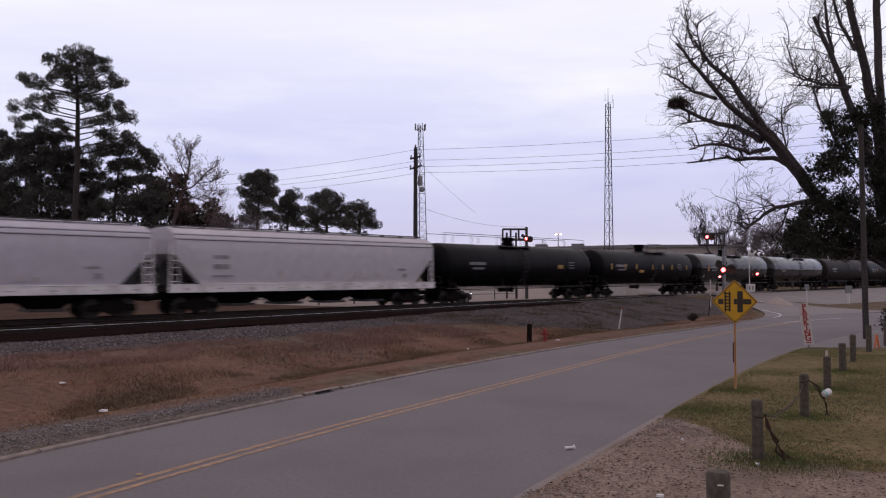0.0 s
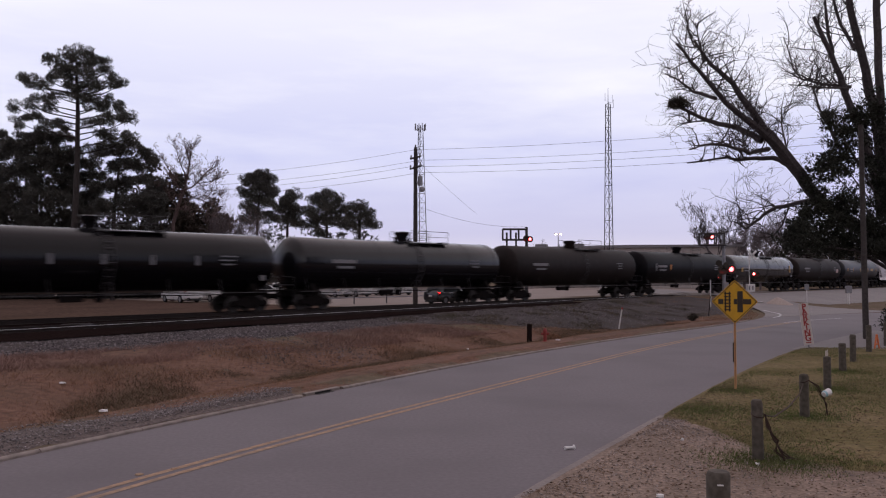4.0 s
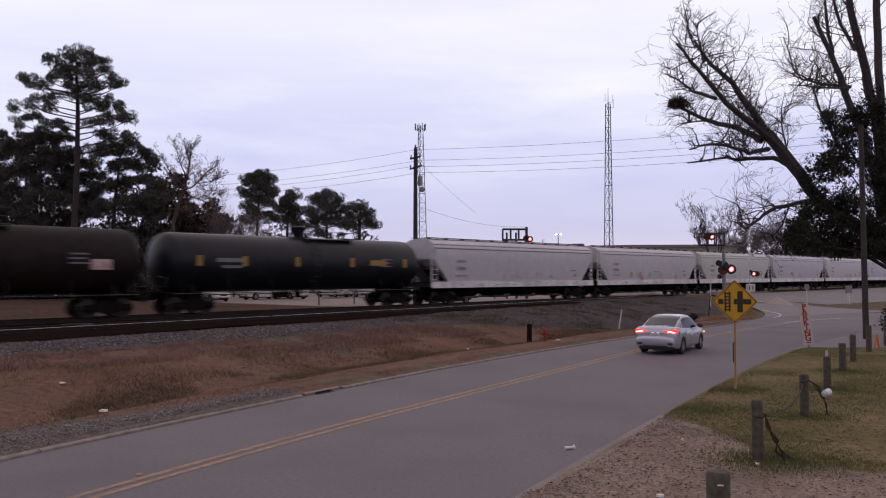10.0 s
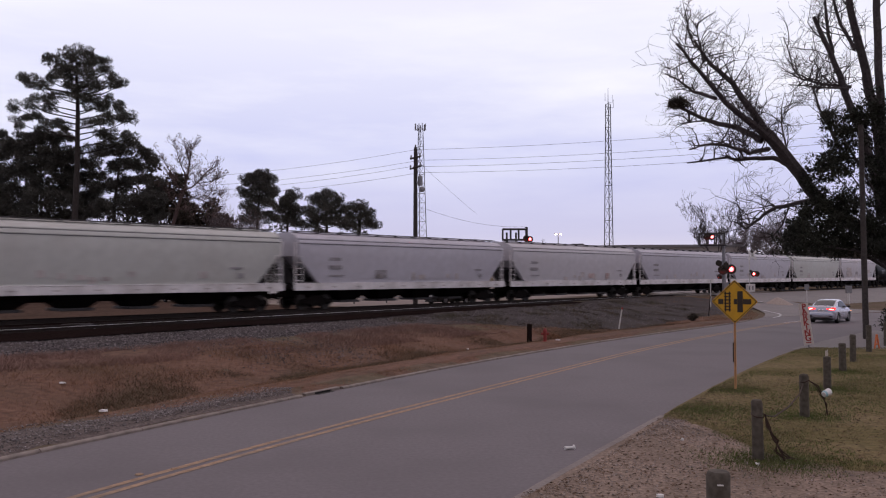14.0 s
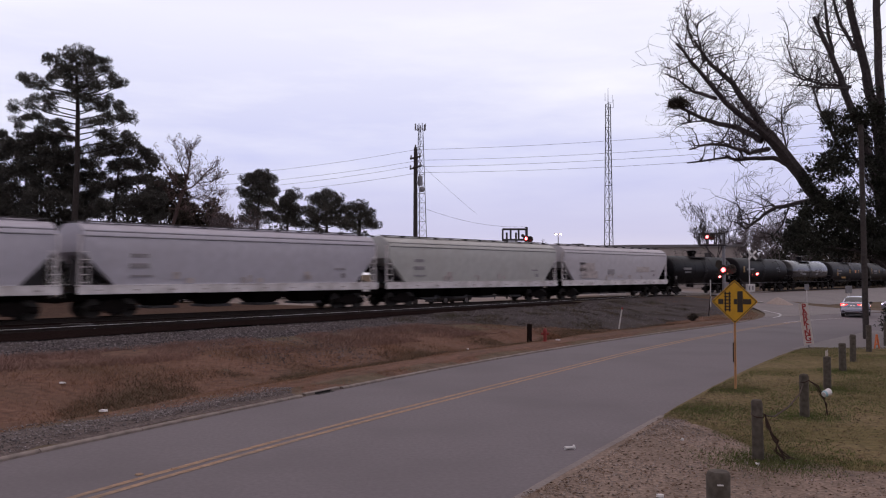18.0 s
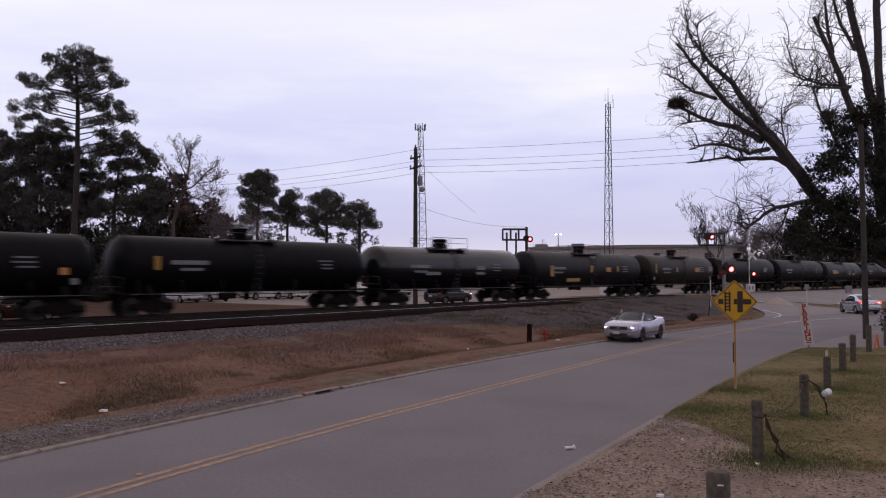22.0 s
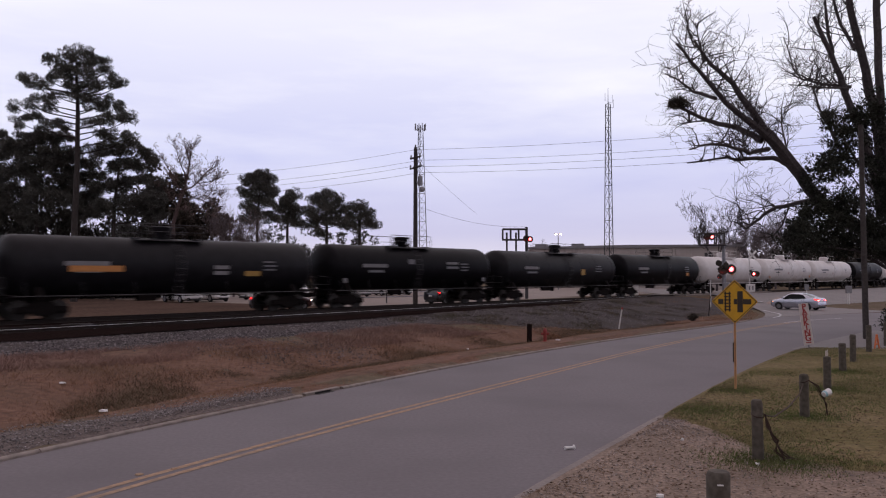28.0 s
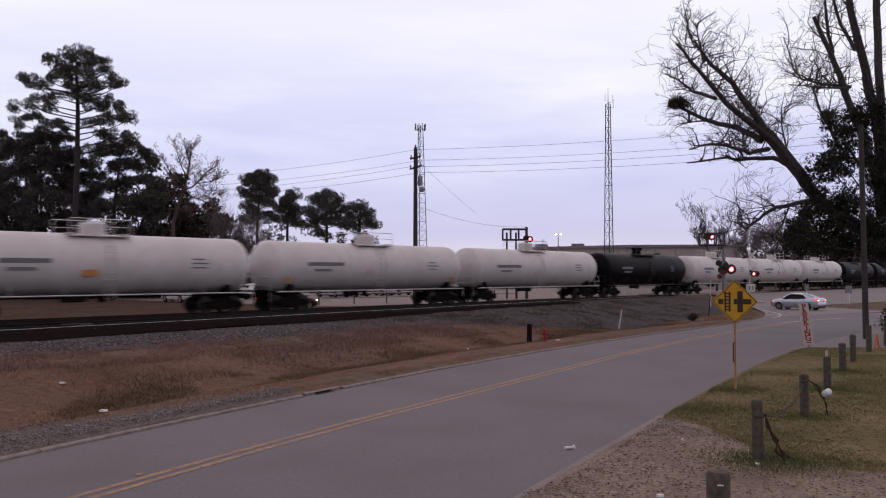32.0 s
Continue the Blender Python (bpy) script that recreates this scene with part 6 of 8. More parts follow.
evergreen(22.93, EVER_D, CROWN, 61, "dark broad evergreen tree beside the road", 34)


def shrub(x, y, h, r, seed, mat, label):
    rng = random.Random(seed)
    cl = [(rng.gauss(0, r * 0.45), rng.gauss(0, r * 0.45), h * rng.uniform(0.15, 0.95), rng.uniform(0.16, 0.32) * h) for _ in range(26)]
    v, f = tufts(cl, 60, 0.11, rng, 0.9, 0.25)
    ob = raw("shrub", v, f, mat, label, "shrub")
    ob.matrix_basis = Matrix.Translation((x, y, land(x, y)))


shrub(*place(1578, 37.4), 1.4, 0.42, 3, M_LEAF, "dark leafy shrub at the edge of the parking strip")
shrub(*place(1225, 56), 0.42, 0.2, 4, M_BRUSH, "low dark weed clump on the ballast slope")
shrub(5.0, 37.0, 0.14, 0.3, 5, M_DRYGRASS, "low brown weed tuft by the ditch")

# distant wood that closes the view along the horizon
thicket("far_wood", [(*place(px, d), 16, h) for px, d, h in ((-300, 210, 10), (100, 260, 9), (420, 300, 8), (1150, 320, 9), (1330, 210, 8.5), (1420, 190, 9), (1520, 180, 10), (1640, 190, 12), (1760, 200, 12))], 20, 1.1, M_BRUSH, "brown leafless wood on the horizon", 9)
thicket("far_evergreens", [(*place(px, d), 9, h) for px, d, h in ((1400, 175, 8.5), (1470, 190, 10.5), (1540, 205, 12.5), (1620, 220, 14))], 26, 0.8, M_LEAF, "dark evergreen wood beyond the railway", 10)

# added unseen trees behind the viewpoint, which close the place and darken reflections
thicket("roadside_wood", [(x, y, 14, h) for x, y, h in ((-60, -62, 13), (-30, -75, 15), (5, -55, 14), (35, -50, 15), (60, -30, 14), (75, 0, 13), (-85, -40, 13), (-110, -10, 13), (80, 30, 12))], 14, 1.3, M_BRUSH, "added dark winter wood, out of view", 19)

# ---- street furniture, signals, poles, buildings ----
def utility_pole():
    x, y = -2.45, 71.65
    p = thing("utility_pole", Matrix.Translation((x, y, 0.3)), "dark wooden utility pole with crossarms", "utility pole", "power line poles")
    sh = Shape()
    sh.tube([(0, 0, -0.3), (0, 0, 14.0)], [0.23, 0.16], 10)
    part("pole", sh, M_POLE, p, smooth=True)
    turn = Matrix.Rotation(radians(28), 3, "Z")
    for z, w in ((13.1, 2.0), (12.2, 2.2)):
        sh = Shape()
        sh.box((0, 0, z), (0.12, w, 0.14), 0.01, turn)
        part("crossarm", sh, M_POLE, p)
    for z, o in ((14.1, 0.0), (13.27, 0.9), (13.27, -0.9), (12.4, 1.0), (12.4, -1.0), (10.8, -0.3)):
        sh = Shape()
        c = turn @ Vector((0, o, 0))
        sh.lathe([(0, 0.05), (0.08, 0.09), (0.14, 0.05), (0.2, 0.08), (0.26, 0.03)], (c.x, c.y, z - 0.1), "z", 8)
        part("insulator", sh, M_STEEL, p)
    sh = Shape()
    sh.lathe([(0, 0.22), (0.8, 0.22), (0.9, 0.12)], (0.42, 0, 10.6), "z", 12)
    part("transformer", sh, M_STEEL, p, "grey transformer can", True)
    return p


POLE = utility_pole()
for at_ in ((-42.3, 92.2), (37.4, 50.7)):
    far = copy_thing(POLE, Matrix.Translation((*at_, 0.3)))


def wire(a, b, sag, r=0.014, name="overhead_wire"):
    sh = Shape()
    a, b = Vector(a), Vector(b)
    pts = []
    for i in range(13):
        k = i / 12
        p = a.lerp(b, k)
        p.z -= sag * 4 * k * (1 - k)
        pts.append(p)
    sh.tube(pts, r, 4, False)
    tagged(part(name, sh, M_WIRE), "thin overhead power line wire", "wire", "power lines")


for o_, z_ in ((0.0, 14.1), (0.9, 13.27), (-0.9, 12.47), (1.0, 12.17)):
    side_ = Vector((0.466, 0.885, 0)) * o_
    m_ = Vector((-2.45, 71.65, z_)) + side_
    wire(m_, Vector((37.4, 50.7, z_)) + side_, 0.6, 0.012)
    wire(m_, Vector((-42.3, 92.2, z_)) + side_, 1.0, 0.012)
wire((-2.45, 71.65, 9.16), (8.92, 88.0, 8.2), 0.6, 0.012)
wire((-2.45, 71.65, 13.3), (3.2, 75.5, 8.6), 0.1, 0.010, "guy_wire")


def lattice_tower(x, y, top, w0, w1, label, dishes=(), head=False, mast=0.0):
    t = thing("lattice_tower", Matrix.Translation((x, y, land(x, y))), label, "tower")
    n = int(top / 1.9)
    legs = [Shape() for _ in range(3)]
    br = Shape()
    def corner(i, k):
        w = (w0 + (w1 - w0) * k) / math.sqrt(3)
        a = 2 * math.pi * i / 3 + 0.4
        return Vector((w * math.cos(a), w * math.sin(a), k * top))
    for i in range(3):
        legs[i].tube([corner(i, 0) + Vector((0, 0, -0.2)), corner(i, 1)], 0.075, 5)
        part("leg", legs[i], M_STEELDARK, t)
        for j in range(n):
            a, b = corner(i, j / n), corner((i + 1) % 3, (j + 1) / n)
            br.tube([a, b], 0.035, 3, False)
            br.tube([corner(i, (j + 1) / n), b], 0.035, 3, False)
    part("bracing", br, M_STEELDARK, t)
    if mast:
        sh = Shape()
        sh.tube([(0, 0, top), (0, 0, top + mast)], [0.07, 0.02], 5)
        part("mast", sh, M_STEELDARK, t)
        sh = Shape()
        for dx, z in ((0.7, 0.2), (-0.5, 0.5), (0.9, -0.6)):
            sh.tube([(0, 0, top + z), (dx, 0, top + z), (dx, 0, top + z + 1.3)], 0.03, 4)
        part("antenna", sh, M_STEELDARK, t)
    if head:
        sh = Shape()
        for i in range(3):
            a = 2 * math.pi * i / 3 + 0.2
            c, s = math.cos(a), math.sin(a)
            sh.tube([(c * 0.8 - s * 0.8, s * 0.8 + c * 0.8, top - 0.4), (c * 0.8 + s * 0.8, s * 0.8 - c * 0.8, top - 0.4)], 0.05, 4)
            for k in (-1, 0, 1):
                sh.box((c * 0.9 - s * k * 0.7, s * 0.9 + c * k * 0.7, top + 0.1), (0.18, 0.18, 1.35), 0.03)
        part("antenna_panels", sh, M_STEEL, t)
    for z, dx in dishes:
        sh = Shape()
        sh.lathe([(-0.15, 0.15), (0.0, 0.55), (0.08, 0.6)], (dx, -0.5, z), "y", 14)
        part("dish", sh, M_STEEL, t)


x_, y_ = place(1078, 132)
lattice_tower(x_, y_, height(186, 132), 1.6, 0.75, "slim grey lattice radio tower", mast=2.6)
x_, y_ = place(744, 165)
lattice_tower(x_, y_, height(228, 165), 3.0, 0.9, "grey lattice mobile phone mast", ((height(338, 165), 0.3),), head=True)


def lamp_unit(parent, x, z, y, face, lit=True, r=0.15):
    """Round black target with a hooded red lens."""
    sh = Shape()
    sh.lathe([(0.0, 0.02), (0.0, 2.0 * r), (0.03, 2.05 * r), (0.05, 2.0 * r), (0.06, 0.02)], (x, y, z), "y", 22)
    t = part("target", sh, M_SIGNBLACK, parent, "round black lamp target")
    sh = Shape()
    yy = y - 0.05 * face
    sh.lathe([(-0.03, 0.02), (-0.02, r * 0.8), (0.0, r)] if face > 0 else [(0.0, r), (0.02, r * 0.8), (0.03, 0.02)], (x, yy, z), "y", 18)
    lens = part("lens", sh, M_REDSIG if lit else M_REDIRON, t, "lit red lens" if lit else "unlit dark red lens")
    if lit:
        # pale disc added before the lens for the lamp's glaring core
        sh = Shape()
        sh.lathe([(-0.02, 0.01), (-0.012, r * 0.45), (0.0, r * 0.5)], (x, yy - 0.025, z), "y", 12)
        part("bulb", sh, M_REDCORE, t, "pale glowing disc for the lamp's glaring core")
    sh = Shape()
    for k in range(9):
        a = math.pi * k / 8
        b = math.pi * (k + 0.98) / 8
        if k < 8:
            ro, ri = r * 1.12, r * 1.06
            sh.loft([[(x + ri * math.cos(q), y, z + ri * math.sin(q)), (x + ro * math.cos(q), y, z + ro * math.sin(q)), (x + ro * math.cos(q), y - face * 0.30, z + ro * math.sin(q)), (x + ri * math.cos(q), y - face * 0.30, z + ri * math.sin(q))] for q in (a, b)])
    part("hood", sh, M_SIGNBLACK, t)
    return t


SHUTTERS = []


def flasher(parent, x, z, y, phase, r=0.15):
    """A lamp with an added disc that swings before the lens to flash it."""
    t = lamp_unit(parent, x, z, y, 1, True, r)
    sh = Shape()
    sh.lathe([(0.0, 0.02), (0.0, r * 1.05), (0.012, r * 1.05), (0.012, 0.02)], (0, 0, -2.2 * r), "y", 18)
    ob = part("flash_shutter", sh, M_SIGNBLACK, t)
    ob.matrix_basis = Matrix.Translation((x, y - 0.11, z + 2.2 * r))
    SHUTTERS.append((ob, (x, y - 0.11, z + 2.2 * r), phase))
    return t


def cantilever(x, y, z0, top, arm, heading, label, lights, legs=1):
    """Mast with a truss arm that carries lamps over the road."""
    c = thing("cantilever_signal", Matrix.Translation((x, y, z0)) @ pose(0, 0, 0, 0, 0, heading), label, "railway signal", "crossing signals")
    sh = Shape()
    sh.tube([(0, 0, -0.3), (0, 0, top)], [0.19, 0.15], 10)
    part("mast", sh, M_STEEL if legs == 1 else M_STEELDARK, c, smooth=True)
    for dy in (-0.35, 0.35):
        sh = Shape()
        for dz in (0.0, -1.15):
            sh.tube([(0.1, dy, top - 0.25 + dz), (-arm, dy, top - 0.25 + dz)], 0.10, 6)
        k = max(3, int(arm / 0.8))
        for i in range(k + 1):
            xx = -arm * i / k
            sh.tube([(xx, dy, top - 0.25), (xx, dy, top - 1.40)], 0.075, 5)
        part("truss_arm", sh, M_STEELDARK if legs == 1 else M_STEELDARK, c)
    sh = Shape()
    for i in range(4):
        sh.box((-arm * i / 3, 0, top - 1.46), (0.10, 0.8, 0.06), 0.01)
    sh.box((-arm / 2, 0, top - 1.44), (arm, 0.7, 0.12), 0.008)
    part("catwalk", sh, M_STEELDARK, c)
    return c


# near mast at the crossing
mast_x, mast_y = place(1281, 80)
near_mast = cantilever(mast_x, mast_y, ramp_z(33.5) - 0.1, height(409, 80) - ramp_z(33.5) + 0.1, 2.35, -6, "grey crossing signal mast with a cantilever arm", ())
flasher(near_mast, -1.72, height(420, 80) - ramp_z(33.5) + 0.1, -0.50, 0, 0.16)
flasher(near_mast, -1.22, height(420, 80) - ramp_z(33.5) + 0.1, -0.50, 1, 0.16)
z_ = ramp_z(33.5) - 0.1
for dx_, py_ in ((-0.40, 466), (0.10, 466)):
    lamp_unit(near_mast, dx_, height(py_, 80) - z_, 0.38, -1, False, 0.15)
# wider lenses: the lamps' bloom is put into their size
flasher(near_mast, -0.16, height(478, 80) - z_, -0.36, 0, 0.24)
flasher(near_mast, 0.62, height(477, 80) - z_, -0.36, 1, 0.24)
flasher(near_mast, -0.50, height(490, 80) - z_, -0.36, 0, 0.12)
sh_ = Shape()
sh_.tube([(-0.6, -0.2, height(478, 80) - z_), (0.7, -0.2, height(478, 80) - z_)], 0.04, 6)
part("lamp_bar", sh_, M_STEELDARK, near_mast)
sh_ = Shape()
sh_.box((0.15, -0.05, 0.9), (0.5, 0.45, 1.5), 0.03)
part("gate_motor_box", sh_, M_STEEL, near_mast)

# far mast behind the train
fx_, fy_ = place(932, 88)
far_mast = cantilever(fx_, fy_, 0.38, height(402, 88) - 0.38, 2.6, 0, "dark steel crossing signal gantry behind the railway", (), 2)
for dx_ in (-1.15, -2.15):
    sh_ = Shape()
    sh_.tube([(dx_, 0, -0.3), (dx_, 0, height(412, 88) - 0.38)], 0.10, 8)
    part("support_leg", sh_, M_POLE, far_mast)
flasher(far_mast, -0.10, height(423, 88) - 0.38, -0.50, 0, 0.17)
flasher(far_mast, 0.32, height(424, 88) - 0.38, -0.50, 1, 0.17)


def crossbuck():
    x, y = place(1326, 86)
    z0 = 0.80
    c = thing("crossbuck_signal", Matrix.Translation((x, y, z0)), "white crossbuck post with a red flashing lamp", "railway signal", "crossing signals")
    sh = Shape()
    sh.tube([(0, 0, -0.3), (0, 0, height(441, 86) - z0)], 0.06, 8)
    part("post", sh, M_WHITEPAINT, c)
    for a in (-48, 48):
        sh = Shape()
        sh.box((0.30, -0.08, height(452, 86) - z0), (1.25, 0.03, 0.22), 0.01, Matrix.Rotation(radians(a), 3, "Y"))
        part("cross_board", sh, M_LITTER, c)
    flasher(c, 0.72, height(485, 86) - z0, -0.2, 0, 0.15)
    flasher(c, 0.36, height(485, 86) - z0, -0.2, 1, 0.15)
    sh = Shape()
    sh.tube([(-0.1, -0.1, height(485, 86) - z0), (0.9, -0.1, height(485, 86) - z0)], 0.035, 6)
    part("lamp_bar", sh, M_STEELDARK, c)
    sh = Shape()
    sh.box((0.1, 0, height(510, 86) - z0), (0.85, 0.5, 0.85), 0.04)
    part("relay_box", sh, M_WHITEPAINT, c, "white relay box with dark marks")
    sh = Shape()
    for dx in (-0.2, 0.15):
        sh.box((dx + 0.1, -0.26, height(510, 86) - z0), (0.14, 0.02, 0.4), 0.004)
    part("label_bar", sh, M_MARK_G, c)


crossbuck()


def street_light():
    x, y = place(988, 140)
    s = thing("street_light", Matrix.Translation((x, y, 0.35)), "tall lit street light with two heads", "street light")
    sh = Shape()
    h = height(414, 140) - 0.35
    sh.tube([(0, 0, -0.2), (0, 0, h)], [0.12, 0.07], 8)
    part("pole", sh, M_STEEL, s)
    for e in (-1, 1):
        sh = Shape()
        sh.box((e * 0.40, 0, h + 0.02), (0.5, 0.3, 0.12), 0.04)
        part("lamp_head", sh, M_STEELDARK, s)
        sh = Shape()
        sh.box((e * 0.42, -0.10, h - 0.08), (0.36, 0.34, 0.18), 0.05)
        part("lamp_glass", sh, M_STREETLIT, s, "glowing lamp glass")


street_light()


def warehouse():
    x0, y0 = place(935, 165)
    x1, y1 = place(1310, 150)
    top = height(437, 165) - 0.3
    w = Vector((x1 - x0, y1 - y0, 0))
    ln = w.length
    b = thing("warehouse", Matrix.Translation((x0, y0, 0.3)) @ pose(0, 0, 0, 0, 0, math.degrees(math.atan2(w.y, w.x))), "long low beige metal warehouse", "building")
    n = 14
    for i in range(n):
        sh = Shape()
        sh.box((ln * (i + 0.5) / n, 10, (top - 0.5) / 2), (ln / n - 0.04, 20, top - 0.5), 0.02)
        part("wall_panel", sh, M_WALLBEIGE, b)
    sh = Shape()
    sh.prism([(-0.4, top - 0.5), (ln + 0.4, top - 0.5), (ln + 0.4, top - 0.1), (ln * 0.5, top + 0.1), (-0.4, top - 0.1)], -0.5, 20.5)
    part("roof", sh, M_ROOFGREY, b)
    for i, k in enumerate((0.63, 0.86)):
        sh = Shape()
        sh.box((ln * k, -0.06, top - 2.2), (1.2, 0.1, 1.3), 0.02)
        part("vent", sh, M_STEELDARK, b)
    sh = Shape()
    for k in (0.03, 0.22):
        sh.box((ln * k, 6, top + 0.35), (2.4, 1.6, 0.7), 0.05)
    part("roof_unit", sh, M_ROOFGREY, b)


warehouse()


def white_cabin():
    x, y = place(1095, 100)
    c = thing("signal_cabin", Matrix.Translation((x, y, 0.4)) @ pose(0, 0, 0, 0, 0, 10), "small white equipment cabin behind the track", "cabin")
    sh = Shape()
    sh.box((0, 0, 1.0), (4.2, 2.2, 2.0), 0.03)
    part("body", sh, M_WHITEPAINT, c)
    sh = Shape()
    sh.box((0, 0, 2.06), (4.5, 2.5, 0.12), 0.02)
    part("roof", sh, M_STEEL, c)
    sh = Shape()
    sh.box((0.9, -1.12, 0.95), (0.8, 0.06, 1.7), 0.02)
    part("door", sh, M_SIGNWHITE, c)


white_cabin()


def warning_sign():
    x, y = 7.51, 20.84
    s = thing("warning_sign", Matrix.Translation((x, y, 0)) @ pose(0, 0, 0, 0, 0, -17), "yellow diamond warning sign with crossroads and track symbols", "road sign")
    sh = Shape()
    for e in (-1, 1):
        sh.box((e * 0.022, 0, 1.1), (0.012, 0.035, 2.3), 0.003)
    sh.box((0, 0.018, 1.1), (0.055, 0.006, 2.3), 0.002)
    part("post", sh, M_SIGNPOST, s, "orange painted channel post")
    sh = Shape()
    sh.box((-0.045, -0.01, 1.0), (0.028, 0.03, 0.5), 0.004)
    part("post_splice", sh, M_SIGNBLACK, s)
    zc = 2.30
    def diamond(half, r, y0, y1):
        pts = []
        for i in range(4):
            a = math.pi / 2 * i
            cx, cz = (half - r * 1.414) * math.cos(a), (half - r * 1.414) * math.sin(a)
            for k in range(5):
                b = a - math.pi / 4 + math.pi / 2 * k / 4
                pts.append((cx + r * math.cos(b), zc + cz + r * math.sin(b)))
        sh = Shape()
        sh.prism(pts, y0, y1)
        return sh
    part("panel", diamond(0.565, 0.04, -0.030, -0.026), M_SIGNYELLOW, s)
    rim = Shape()
    for i in range(4):
        a = math.pi / 2 * i
        c0, c1 = 0.525 * Vector((math.cos(a), 0, math.sin(a))), 0.525 * Vector((math.cos(a + math.pi / 2), 0, math.sin(a + math.pi / 2)))
        mid = (c0 + c1) / 2
        rim.box((mid.x, -0.033, zc + mid.z), ((c1 - c0).length, 0.004, 0.018), 0.001, Matrix.Rotation(-(a + 3 * math.pi / 4), 3, "Y"))
    part("border", rim, M_SIGNBLACK, s)
    sy = Shape()
    sy.box((0.13, -0.034, zc), (0.135, 0.006, 0.54), 0.002)
    part("road_symbol", sy, M_SIGNBLACK, s)
    for x0, x1 in ((-0.02, 0.06), (0.20, 0.40), (-0.40, -0.275)):
        sy = Shape()
        sy.box(((x0 + x1) / 2, -0.034, zc), (x1 - x0, 0.006, 0.135), 0.002)
        part("road_symbol", sy, M_SIGNBLACK, s)
    sy = Shape()
    for xx in (-0.225, -0.125):
        sy.box((xx, -0.034, zc), (0.035, 0.006, 0.52), 0.002)
    for i in range(6):
        sy.box((-0.175, -0.034, zc - 0.21 + 0.084 * i), (0.165, 0.006, 0.035), 0.002)
    part("track_symbol", sy, M_SIGNBLACK, s)


warning_sign()


def parking_sign():
    x, y = 14.82, 33.0
    s = thing("parking_sign", Matrix.Translation((x + 0.10, y, 0)) @ pose(0, 0, 0, 0, -7.5, 0) , "leaning white board with red letters PARKING", "sign")
    sh = Shape()
    sh.box((0, 0, 0.98), (0.40, 0.02, 1.70), 0.004)
    part("board", sh, M_SIGNWHITE, s)
    sh = Shape()
    sh.tube([(0, 0.03, -0.3), (0, 0.03, 1.2)], 0.02, 6)
    part("stake", sh, M_STEELDARK, s)
    for i, ch in enumerate("PARKING"):
        cu = bpy.data.curves.new("letter", "FONT")
        cu.body, cu.size, cu.align_x, cu.extrude = ch, 0.34, "CENTER", 0.002
        cu.offset = 0.010
        tmp = bpy.data.objects.new("letter", cu)
        me = bpy.data.meshes.new_from_object(tmp)
        bpy.data.objects.remove(tmp)
        me.materials.clear()
        ob = part("letter", me, M_SIGNRED, s)
        ob.matrix_basis = pose(0, -0.016, 1.58 - 0.213 * i, 90, 0, 0)
    sh = Shape()
    sh.box((-0.03, -0.016, 0.235), (0.16, 0.004, 0.035), 0.001)
    sh.face((0.05, -0.018, 0.275), (0.05, -0.018, 0.195), (0.12, -0.018, 0.235))
    part("arrow", sh, M_SIGNRED, s)


parking_sign()


